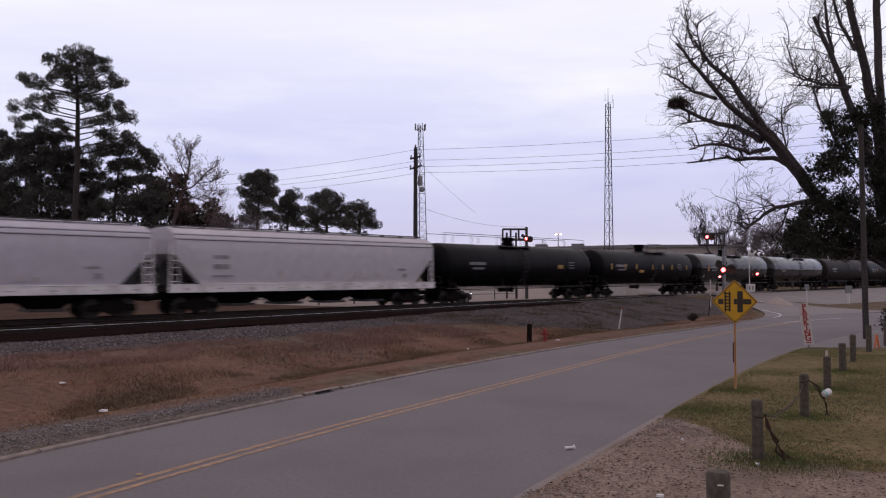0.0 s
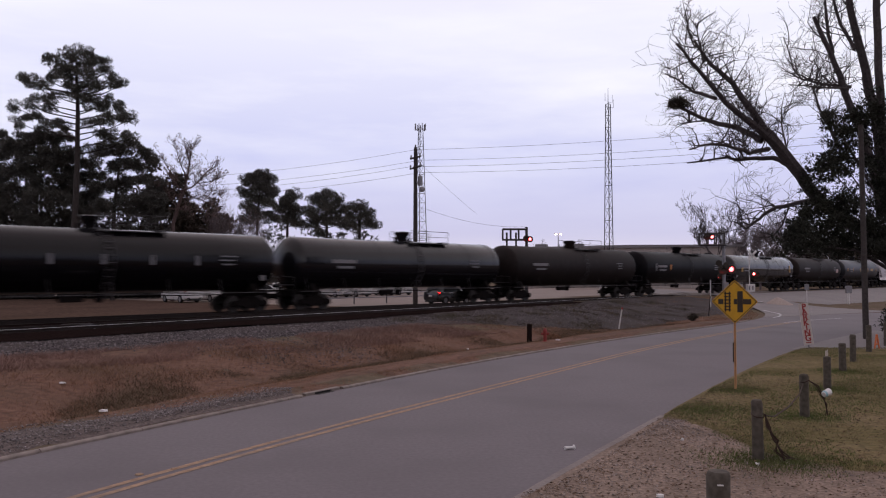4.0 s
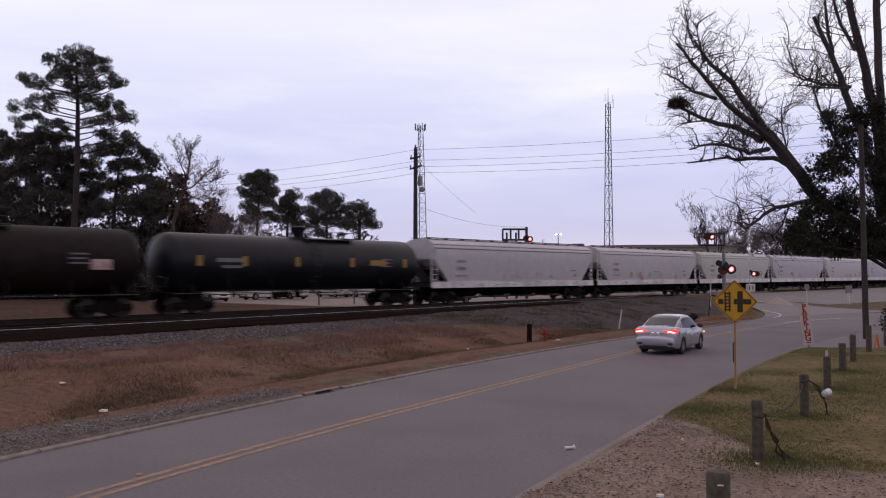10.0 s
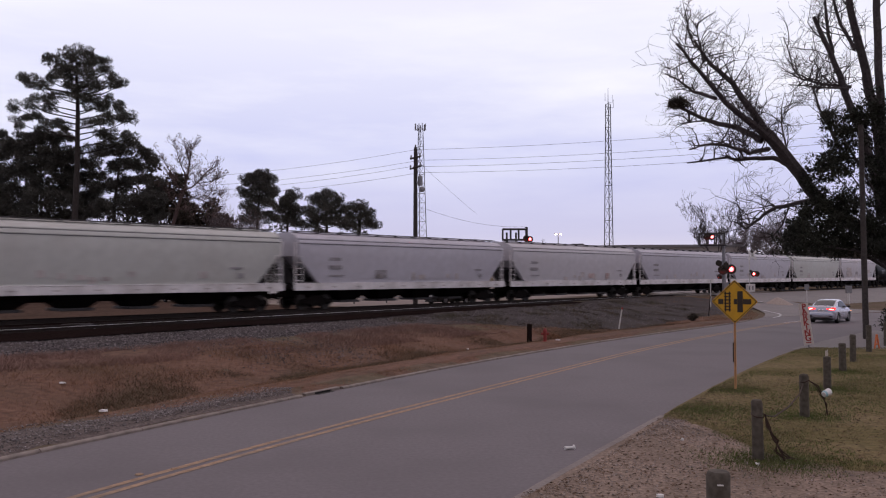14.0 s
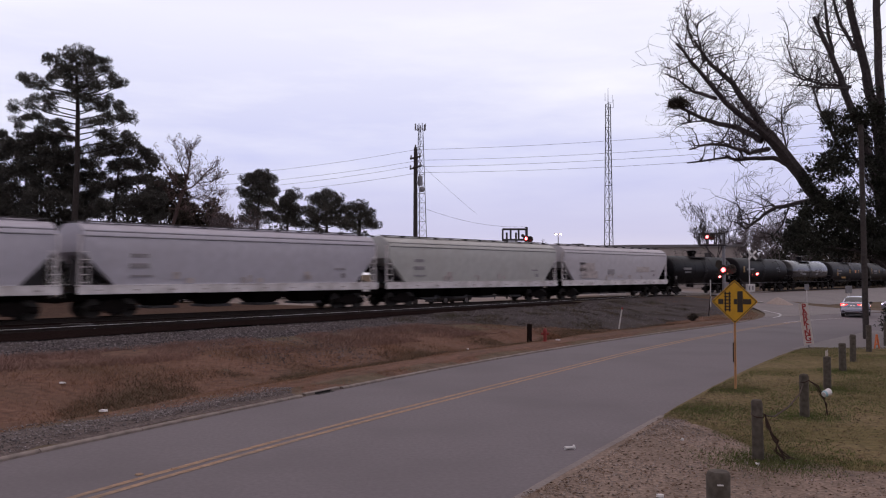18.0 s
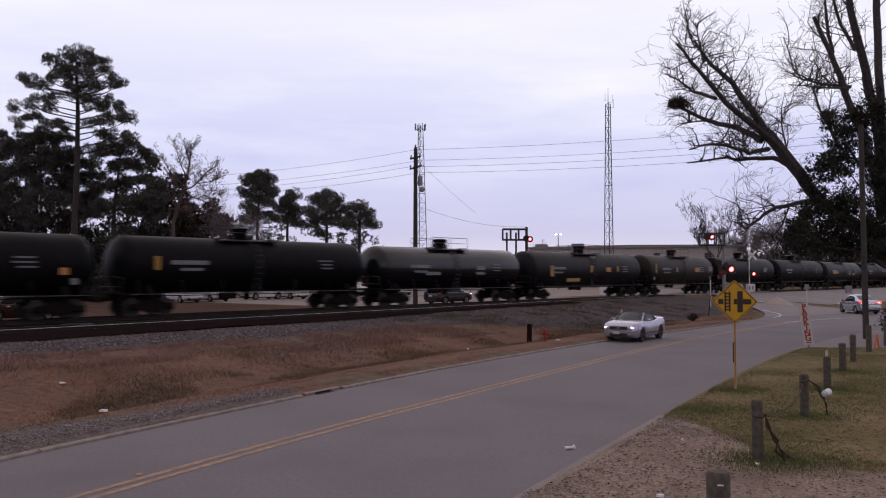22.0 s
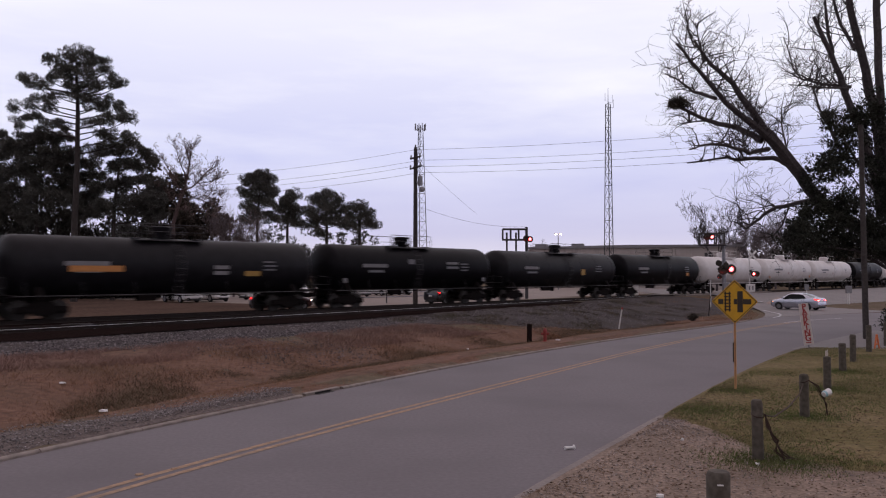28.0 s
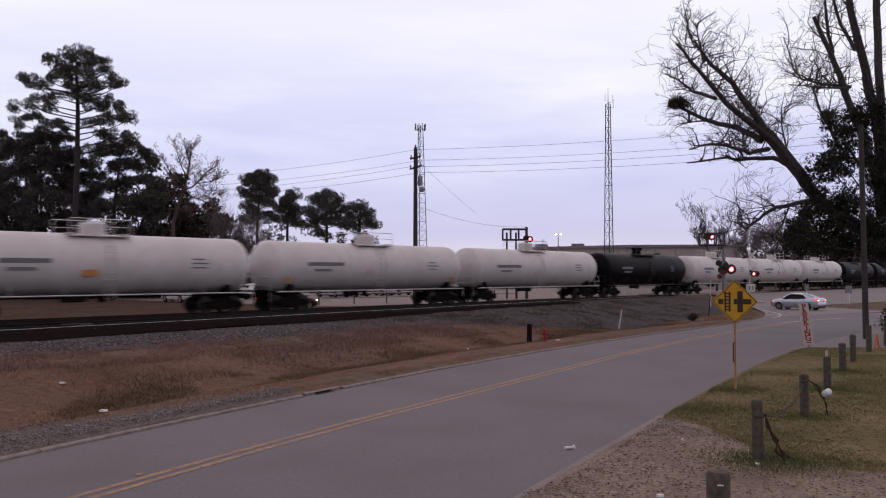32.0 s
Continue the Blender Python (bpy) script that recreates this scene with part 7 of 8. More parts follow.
def fence_posts():
    spots = [(3.20, 9.45, 0.72, 0.135, 0), (5.08, 13.11, 0.98, 0.088, -1.5), (7.53, 16.93, 0.92, 0.092, 1.0), (9.91, 20.94, 0.88, 0.095, 0), (12.2, 24.77, 0.90, 0.105, 0.5), (13.97, 27.62, 0.95, 0.10, 0), (16.4, 31.2, 1.05, 0.10, 0.6), (18.6, 34.0, 1.0, 0.10, 0)]
    tops = []
    for i, (x, y, h, r, tilt) in enumerate(spots):
        rng = random.Random(i)
        p = thing("fence_post", Matrix.Translation((x, y, 0)) @ pose(0, 0, 0, 0, tilt, 40 * i), "weathered grey round timber fence post", "fence post", "fence posts")
        sh = Shape()
        prof = []
        for z, k in ((-0.25, 1.02), (0.0, 1.04), (h * 0.5, 0.98), (h - 0.05, 1.0), (h - 0.02, 0.93), (h, 0.80), (h + 0.012, 0.02)):
            prof.append([(r * k * (1 + 0.06 * math.sin(3 * a + i) + 0.03 * math.sin(7 * a)) * math.cos(a), r * k * (1 + 0.06 * math.sin(3 * a + i)) * math.sin(a), z) for a in np.linspace(0, 2 * math.pi, 17)[:-1]])
        sh.loft(prof)
        part("post", sh, M_POST, p, smooth=True)
        tops.append((x, y, h))
        if i == 0:
            sh = Shape()
            turn = Matrix.Rotation(-p.rotation_euler.z, 3, "Z")
            sh.box(turn @ Vector((-0.03, -0.137, h - 0.13)), (0.07, 0.02, 0.016), 0.003, turn)
            part("nail_plate", sh, M_LITTER, p, "small white strip")
    def cable(pts, r, label):
        sh = Shape()
        sh.tube(pts, r, 6, False)
        tagged(part("cable", sh, M_RUSTWIRE, smooth=True), label, "cable", "cables on the fence")
    (x1, y1, h1), (x2, y2, h2), (x3, y3, h3) = tops[1], tops[2], tops[3]
    cable([(x1 + 0.1 * math.cos(a), y1 + 0.1 * math.sin(a), 0.74 + 0.03 * math.sin(a)) for a in np.linspace(0, 6.28, 13)], 0.013, "rusty cable wound round a post")
    cable([(x1 + 0.09, y1 - 0.05, 0.74), (x1 + 0.5, y1 + 0.6, 0.60), (x1 + 1.3, y1 + 1.9, 0.55), (x2 - 0.4, y2 - 0.7, 0.62), (x2 - 0.06, y2 - 0.08, 0.72)], 0.012, "rusty cable sagging between posts")
    cable([(x1 + 0.09, y1 - 0.06, 0.76), (x1 + 0.14, y1 - 0.10, 0.55), (x1 + 0.24, y1 - 0.16, 0.30), (x1 + 0.36, y1 - 0.1, 0.12), (x1 + 0.52, y1, 0.03), (x1 + 0.66, y1 + 0.1, 0.015)], 0.013, "loose cable end hanging to the grass")
    cable([(x1 + 0.09, y1 - 0.08, 0.72), (x1 + 0.15, y1 - 0.14, 0.45), (x1 + 0.26, y1 - 0.2, 0.22), (x1 + 0.34, y1 - 0.2, 0.04)], 0.011, "loose cable end hanging to the grass")
    cable([(x2 + 0.05, y2 - 0.1, 0.80), (x2 + 0.24, y2 - 0.1, 0.70), (x2 + 0.40, y2, 0.48), (x2 + 0.50, y2 + 0.1, 0.22), (x2 + 0.54, y2 + 0.1, 0.02)], 0.012, "loose cable hanging from a post")
    rng = random.Random(77)
    # loose strands of the frayed cables
    for i in range(5):
        e = rng.uniform(-0.05, 0.05)
        cable([(x1 + 0.09, y1 - 0.07, 0.74), (x1 + 0.12 + e, y1 - 0.12, 0.56), (x1 + 0.22 - e, y1 - 0.15 + e, 0.36), (x1 + 0.27 + 2 * e, y1 - 0.14, 0.18), (x1 + 0.42 + 2 * e, y1 - 0.1 + e, 0.07), (x1 + 0.5 + 5 * abs(e), y1 - 0.05 - e, 0.03)], 0.007, "frayed rusty cable strand hanging from a post")
    for i in range(4):
        e = rng.uniform(-0.05, 0.05)
        cable([(x2 + 0.04, y2 - 0.1, 0.82), (x2 + 0.20 + e, y2 - 0.1, 0.70), (x2 + 0.34 + e, y2, 0.52), (x2 + 0.46, y2 + e, 0.30), (x2 + 0.52 + e, y2 + 0.1, 0.04)], 0.007, "frayed rusty cable strand hanging from a post")
    cable([(x2 + 0.08 * math.cos(a), y2 + 0.1 * math.sin(a), 0.78 + 0.03 * math.cos(a)) for a in np.linspace(0, 6.28, 13)], 0.012, "rusty cable wound round a post")
    cup = thing("cup", Matrix.Translation((x2 + 0.39, y2 - 0.16, 0.55)) @ pose(0, 0, 0, -20, 70, 0), "white plastic cup with a pale blue band hung on a cable", "cup")
    sh = Shape()
    sh.lathe([(-0.09, 0.048), (-0.08, 0.06), (0.075, 0.078), (0.085, 0.074), (0.075, 0.02)], (0, 0, 0), "z", 16)
    part("body", sh, M_LITTER, cup, smooth=True)
    sh = Shape()
    sh.lathe([(-0.075, 0.064), (-0.03, 0.069), (-0.03, 0.066), (-0.07, 0.06)], (0, 0, 0), "z", 16)
    part("band", sh, M_CUPBLUE, cup, smooth=True)
    m = thing("white_marker", Matrix.Translation((11.6, 24.6, 0)), "thin white plastic marker beside a post", "marker", "markers")
    sh = Shape()
    sh.box((0.02, 0, 0.55), (0.05, 0.015, 0.28), 0.004)
    sh.tube([(0.07, 0, -0.2), (0.07, 0, 0.72)], 0.012, 5)
    part("board", sh, M_SIGNWHITE, m)


fence_posts()


def near_pole():
    p = thing("roadside_pole", Matrix.Translation((19.72, 37.76, 0)), "weathered grey wooden pole beside the parking strip", "utility pole")
    sh = Shape()
    sh.tube([(0, 0, -0.3), (-0.05, 0, 5.0), (-0.1, 0, 10.0)], [0.14, 0.125, 0.11], 10)
    part("pole", sh, M_POLEGREY, p, smooth=True)
    c = thing("traffic_barrier", Matrix.Translation((17.45, 32.6, 0)) @ pose(0, 0, 0, 0, 0, 20), "bright orange folding barrier beside the posts", "traffic barrier")
    for e in (-1, 1):
        sh = Shape()
        sh.box((e * 0.07, 0, 0.28), (0.06, 0.05, 0.60), 0.01, Matrix.Rotation(e * -0.20, 3, "Y"))
        part("leg", sh, M_ORANGE, c)
    sh = Shape()
    sh.box((0, 0, 0.20), (0.20, 0.04, 0.07), 0.01)
    sh.box((0, 0, 0.48), (0.12, 0.05, 0.22), 0.02)
    part("crosspiece", sh, M_ORANGE, c)


near_pole()


def small_posts():
    def post(name, x, y, h, r, mat, label, tilt=0, cap=None, cat="post"):
        p = thing(name, Matrix.Translation((x, y, land(x, y))) @ pose(0, 0, 0, 0, tilt, 0), label, cat)
        sh = Shape()
        sh.tube([(0, 0, -0.2), (0, 0, h)], r, 8)
        part("post", sh, mat, p)
        if cap:
            sh = Shape()
            sh.box((0, -0.02, h + cap[1] / 2 - 0.05), (cap[0], 0.16, cap[1]), 0.02)
            part("box", sh, cap[2], p)
        return p
    post("marker_post", 9.65, 44.6, 1.35, 0.038, M_WHITEPAINT, "thin white marker post leaning on the bank", 9, (0.09, 0.12, M_REDIRON), "marker")
    post("timber_post", 3.82, 35.9, 0.85, 0.11, M_SLEEPER, "dark charred timber post beside the ditch", 1)
    post("marker_post", *place(1257, 68), 2.4, 0.05, M_WHITEPAINT, "white marker post at the crossing", 0, None, "marker")
    post("marker_post", *place(1253, 60), 1.5, 0.035, M_SLEEPER, "thin dark rusty stake at the road corner", 6, None, "stake")
    post("trackside_box", *place(1427, 84), 1.3, 0.05, M_WHITEPAINT, "grey trackside box on a post", 0, (0.42, 0.6, M_STEEL), "junction box")
    post("trackside_box", *place(1501, 84), 1.2, 0.12, M_WHITEPAINT, "grey trackside box on a white post", 0, (0.62, 0.75, M_STEEL), "junction box")
    h = thing("hydrant", Matrix.Translation((4.43, 35.2, land(4.43, 35.2))), "small red fire hydrant in the grass", "hydrant")
    sh = Shape()
    sh.lathe([(-0.1, 0.11), (0.0, 0.11), (0.04, 0.075), (0.40, 0.075), (0.42, 0.10), (0.46, 0.10), (0.54, 0.06), (0.58, 0.02)], (0, 0, 0), "z", 14)
    part("body", sh, M_REDIRON, h, smooth=True)
    sh = Shape()
    sh.lathe([(-0.17, 0.05), (0.17, 0.05)], (0, 0, 0.34), "x", 10)
    part("nozzle", sh, M_REDIRON, h)
    s = Shape()
    rng = random.Random(4)
    rings = []
    for z, r in ((-0.1, 1.35), (0.05, 1.15), (0.35, 0.62), (0.60, 0.26), (0.70, 0.05)):
        rings.append([((r * (1 + 0.12 * math.sin(2 * a + z * 5) + rng.uniform(-0.05, 0.05))) * 1.15 * math.cos(a), r * math.sin(a), z) for a in np.linspace(0, 2 * math.pi, 19)[:-1]])
    s.loft(rings)
    x, y = place(1376, 77)
    ob = tagged(part("sand_mound", s, M_SAND, smooth=True), "small pale heap of sand at the roadside", "sand mound")
    ob.matrix_basis = Matrix.Translation((x, y, ramp_z(28.5) - 0.05))
    # switch gear between the tracks
    for (a, o, w) in ((15.0, 35.2, 1.25), (18.0, 35.6, 1.0)):
        g = thing("switch_machine", Matrix.Translation(ao(a, o, 0.72)) @ pose(0, 0, 0, 0, 0, HEADING), "pale grey switch machine between the tracks", "switch gear", "switch gear")
        sh = Shape()
        sh.box((0, 0, 0.08), (w, 0.4, 0.16 if a < 16 else 0.09), 0.03)
        part("case", sh, M_STEELDARK if a < 16 else M_WHITEPAINT, g)
        sh = Shape()
        sh.box((0, -0.9, 0.02), (0.08, 1.6, 0.04), 0.008)
        part("throw_rod", sh, M_STEEL, g)


small_posts()


def litter():
    rng = random.Random(12)
    for x, y, z, s in ((-7.27, 17.41, None, 0.10), (-5.07, 23.18, None, 0.07), (-10.43, 22.23, None, 0.09), (0.94, 30.55, None, 0.06), (5.02, 35.29, None, 0.11), (4.9, 12.7, 0.02, 0.035), (2.9, 10.9, 0.02, 0.05), (4.3, 14.6, 0.02, 0.03)):
        sh = Shape()
        pts = [(s * rng.uniform(0.6, 1.3) * math.cos(a), s * rng.uniform(0.4, 0.9) * math.sin(a)) for a in np.linspace(0, 6.28, 9)[:-1]]
        sh.loft([[(px, py, 0.0) for px, py in pts], [(px * 0.9, py * 0.9, 0.02 + 0.03 * rng.random()) for px, py in pts]])
        ob = tagged(part("paper_scrap", sh, M_LITTER), "crumpled scrap of white paper on the ground", "litter", "litter")
        ob.matrix_basis = Matrix.Translation((x, y, (land(x, y) + 0.05) if z is None else z + 0.005))
    c = thing("crushed_cup", Matrix.Translation((2.16, 13.95, 0.03)) @ pose(0, 0, 0, 0, 0, 20), "crushed white paper cup lying on the road", "litter", "litter")
    sh = Shape()
    sh.lathe([(-0.08, 0.02), (-0.08, 0.03), (0.06, 0.022), (0.10, 0.05), (0.11, 0.02)], (0, 0, 0), "x", 10)
    part("body", sh, M_LITTER, c)
    for x, y, s in ((-4.55, 12.2, 0.07), (-4.15, 12.55, 0.05)):
        sh = Shape()
        sh.lathe([(0.0, s), (0.012, s * 0.8), (0.014, 0.02)], (0, 0, 0), "z", 9)
        ob = tagged(part("asphalt_crumb", sh, M_YELLOW), "loose flake of yellow road paint", "debris", "litter")
        ob.matrix_basis = Matrix.Translation((x, y, 0.006))


litter()


def far_fence():
    f = thing("guard_rail", Matrix.Translation(ao(0, 55.0, 0.36)) @ pose(0, 0, 0, 0, 0, HEADING), "grey pipe guard rail along the far road", "guard rail")
    for z in (0.55, 0.95):
        sh = Shape()
        sh.tube([(44, 0, z), (72, 0, z)], 0.05, 6)
        part("rail", sh, M_STEEL, f)
    sh = Shape()
    sh.tube([(0, 0, -0.2), (0, 0, 1.0)], 0.06, 6)
    me = sh.mesh("post")
    me.materials.append(M_STEELDARK)
    for i in range(8):
        part("post", me, None, f).matrix_basis = Matrix.Translation((44 + 4 * i, 0, 0))


far_fence()

# ---- vehicles ----
def wheel_parts(car, x, y, r, width, rim_mat, spokes):
    w = part("wheel", None_mesh(), None, car)
    w.matrix_basis = Matrix.Translation((x, y, r))
    sh = Shape()
    hw = width / 2
    sh.lathe([(-hw, r * 0.62), (-hw, r * 0.93), (-hw * 0.8, r), (hw * 0.8, r), (hw, r * 0.93), (hw, r * 0.62)], (0, 0, 0), "y", 28, False)
    part("tyre", sh, M_RUBBER, w, smooth=True)
    s = 1 if y > 0 else -1
    sh = Shape()
    sh.lathe([(s * hw * 0.3, 0.02), (s * hw * 0.3, r * 0.62), (s * hw * 0.9, r * 0.66), (s * hw * 0.9, r * 0.60), (s * hw * 0.5, r * 0.56)], (0, 0, 0), "y", 24)
    for i in range(spokes):
        a = 2 * math.pi * i / spokes
        sh.box((r * 0.32 * math.cos(a), s * hw * 0.62, r * 0.32 * math.sin(a)), (r * 0.56, 0.03, r * 0.13), 0.008, Matrix.Rotation(-a, 3, "Y"))
    part("rim", sh, rim_mat, w, "silver spoked rim")
    return w


def None_mesh():
    """A small hub that carries tyre and rim."""
    sh = Shape()
    sh.lathe([(-0.06, 0.02), (-0.06, 0.07), (0.06, 0.07), (0.06, 0.02)], (0, 0, 0), "y", 10)
    me = sh.mesh("wheel")
    me.materials.append(M_STEELDARK)
    return me


def body_half(zb, zs, wl, wm, crown=0.03):
    """Half section from the floor over the flank to the middle of the top."""
    h = zs - zb
    return [(wl * 0.55, zb), (wl, zb + 0.02), (wm * 0.985, zb + 0.16 * h), (wm, zb + 0.34 * h), (wm * 0.997, zb + 0.58 * h), (wm * 0.975, zb + 0.80 * h), (wm * 0.94, zs - 0.045), (wm * 0.885, zs - 0.012), (wm * 0.78, zs + 0.006), (wm * 0.40, zs + crown)]


def car_body(stations, wheel_x, arch_r, axle_z, crown=0.03):
    """Lofted body shell with round wheel openings; also gives the flank's half width at (x, z)."""
    rows = dense(stations, 4)
    xs = [r[0] for r in rows]
    extra = [e * wheel_x + arch_r * math.cos(a) for e in (-1, 1) for a in np.linspace(0, math.pi, 15)]
    extra += [e * wheel_x + k * (arch_r + 0.004) for e in (-1, 1) for k in (-1, 1)]
    cols = list(zip(*rows))
    every = sorted(set([round(x, 4) for x in xs + extra]))
    lo, hi = xs[0], xs[-1]

    def half_at(x):
        x = min(hi, max(lo, x))
        return body_half(*[float(np.interp(x, xs, c)) for c in cols[1:]], crown)

    def flank(x, z):
        pts = half_at(x)[1:8]
        return float(np.interp(z, [p[1] for p in pts], [p[0] for p in pts]))
    rings = []
    for x in every:
        half = half_at(x)
        gap = min(abs(x - wheel_x), abs(x + wheel_x))
        if gap < arch_r:
            za = axle_z + math.sqrt(arch_r ** 2 - gap ** 2)
            wide = flank(x, za)
            half = [(half[0][0], max(za, half[0][1])) if k == 0 else ((wide, za) if z < za else (y, z)) for k, (y, z) in enumerate(half)]
        rings.append([(x, y, z) for y, z in half] + [(x, -y, z) for y, z in reversed(half)])
    sh = Shape()
    sh.loft(rings)
    return sh, flank


def gap_line(sh, flank, s, x0, x1, z0, z1, w=0.007):
    """A dark shut line that follows the flank from (x0, z0) to (x1, z1)."""
    rings = []
    for k in np.linspace(0, 1, 9):
        x, z = x0 + (x1 - x0) * k, z0 + (z1 - z0) * k
        y = flank(x, z)
        dx, dz = (w, 0) if abs(z1 - z0) > abs(x1 - x0) else (0, w)
        rings.append([(x - dx, s * (y - 0.01), z - dz), (x + dx, s * (y - 0.01), z + dz), (x + dx, s * (y + 0.003), z + dz), (x - dx, s * (y + 0.003), z - dz)])
    sh.loft(rings)


def wrap_lamp(path, zs, s, depth=0.05):
    """A lamp that wraps round a corner: path of (x, y) outwards, zs its lower and upper edge at each point."""
    sh, rings = Shape(), []
    for i, ((x, y), (z0, z1)) in enumerate(zip(path, zs)):
        a, b = path[max(0, i - 1)], path[min(len(path) - 1, i + 1)]
        w = Vector((b[0] - a[0], b[1] - a[1], 0)).normalized()
        nx, ny = -w.y, w.x
        if nx * x + ny * y < 0:
            nx, ny = -nx, -ny
        rings.append([(x + nx * q, s * (y + ny * q), z) for q, z in ((-depth, z0 - 0.005), (0.006, z0), (0.020, z0 * 0.7 + z1 * 0.3), (0.016, z0 * 0.2 + z1 * 0.8), (0.0, z1), (-depth, z1 + 0.005))])
    sh.loft(rings)
    return sh


def dense(rows, n=5):
    """Eases the stations of a body into a finer run."""
    xs = [r[0] for r in rows]
    out = []
    fine = []
    for a, b in zip(xs, xs[1:]):
        fine += list(np.linspace(a, b, n + 1)[:-1])
    fine.append(xs[-1])
    cols = list(zip(*rows))
    for x in fine:
        out.append((x, *[float(np.interp(x, xs, c)) for c in cols[1:]]))
    return out


SEDAN = [(-2.352, 0.33, 0.58, 0.70, 0.785), (-2.345, 0.32, 0.625, 0.71, 0.797), (-2.322, 0.31, 0.655, 0.715, 0.80), (-2.308, 0.30, 0.86, 0.715, 0.80), (-2.275, 0.28, 0.99, 0.74, 0.825), (-2.18, 0.25, 1.055, 0.78, 0.855), (-1.75, 0.20, 1.075, 0.80, 0.875), (-0.9, 0.18, 1.02, 0.80, 0.885), (0.2, 0.18, 0.97, 0.80, 0.885), (1.05, 0.18, 0.97, 0.80, 0.885), (1.6, 0.20, 0.91, 0.79, 0.875), (2.0, 0.22, 0.81, 0.74, 0.84), (2.2, 0.28, 0.70, 0.62, 0.74), (2.31, 0.40, 0.60, 0.42, 0.52)]
SEDAN_CABIN = [(-1.85, 1.08, 0.70), (-1.45, 1.22, 0.69), (-1.05, 1.37, 0.665), (-0.6, 1.45, 0.64), (-0.1, 1.475, 0.63), (0.25, 1.455, 0.63), (0.6, 1.35, 0.645), (0.95, 1.18, 0.675), (1.22, 0.99, 0.71)]
SUV = [(-2.40, 0.45, 0.95, 0.66, 0.76), (-2.34, 0.36, 1.08, 0.78, 0.88), (-1.9, 0.28, 1.12, 0.84, 0.93), (-0.5, 0.26, 1.08, 0.85, 0.95), (0.9, 0.26, 1.08, 0.85, 0.95), (1.7, 0.28, 1.02, 0.84, 0.94), (2.15, 0.32, 0.92, 0.76, 0.88), (2.38, 0.44, 0.78, 0.6, 0.72)]
SUV_CABIN = [(-2.25, 1.12, 0.72), (-2.0, 1.50, 0.68), (-1.5, 1.66, 0.66), (-0.3, 1.70, 0.65), (0.2, 1.64, 0.65), (0.7, 1.40, 0.68), (1.2, 1.09, 0.74)]


def cabin_ring(x, z, w, low, base):
    half = [(base, low), (base * 0.55 + w * 0.45, low + (z - low) * 0.55), (w + 0.02, z - 0.05), (w - 0.08, z), (w * 0.4, z + 0.02)]
    return [(x, y, zz) for y, zz in half] + [(x, -y, zz) for y, zz in reversed(half)]


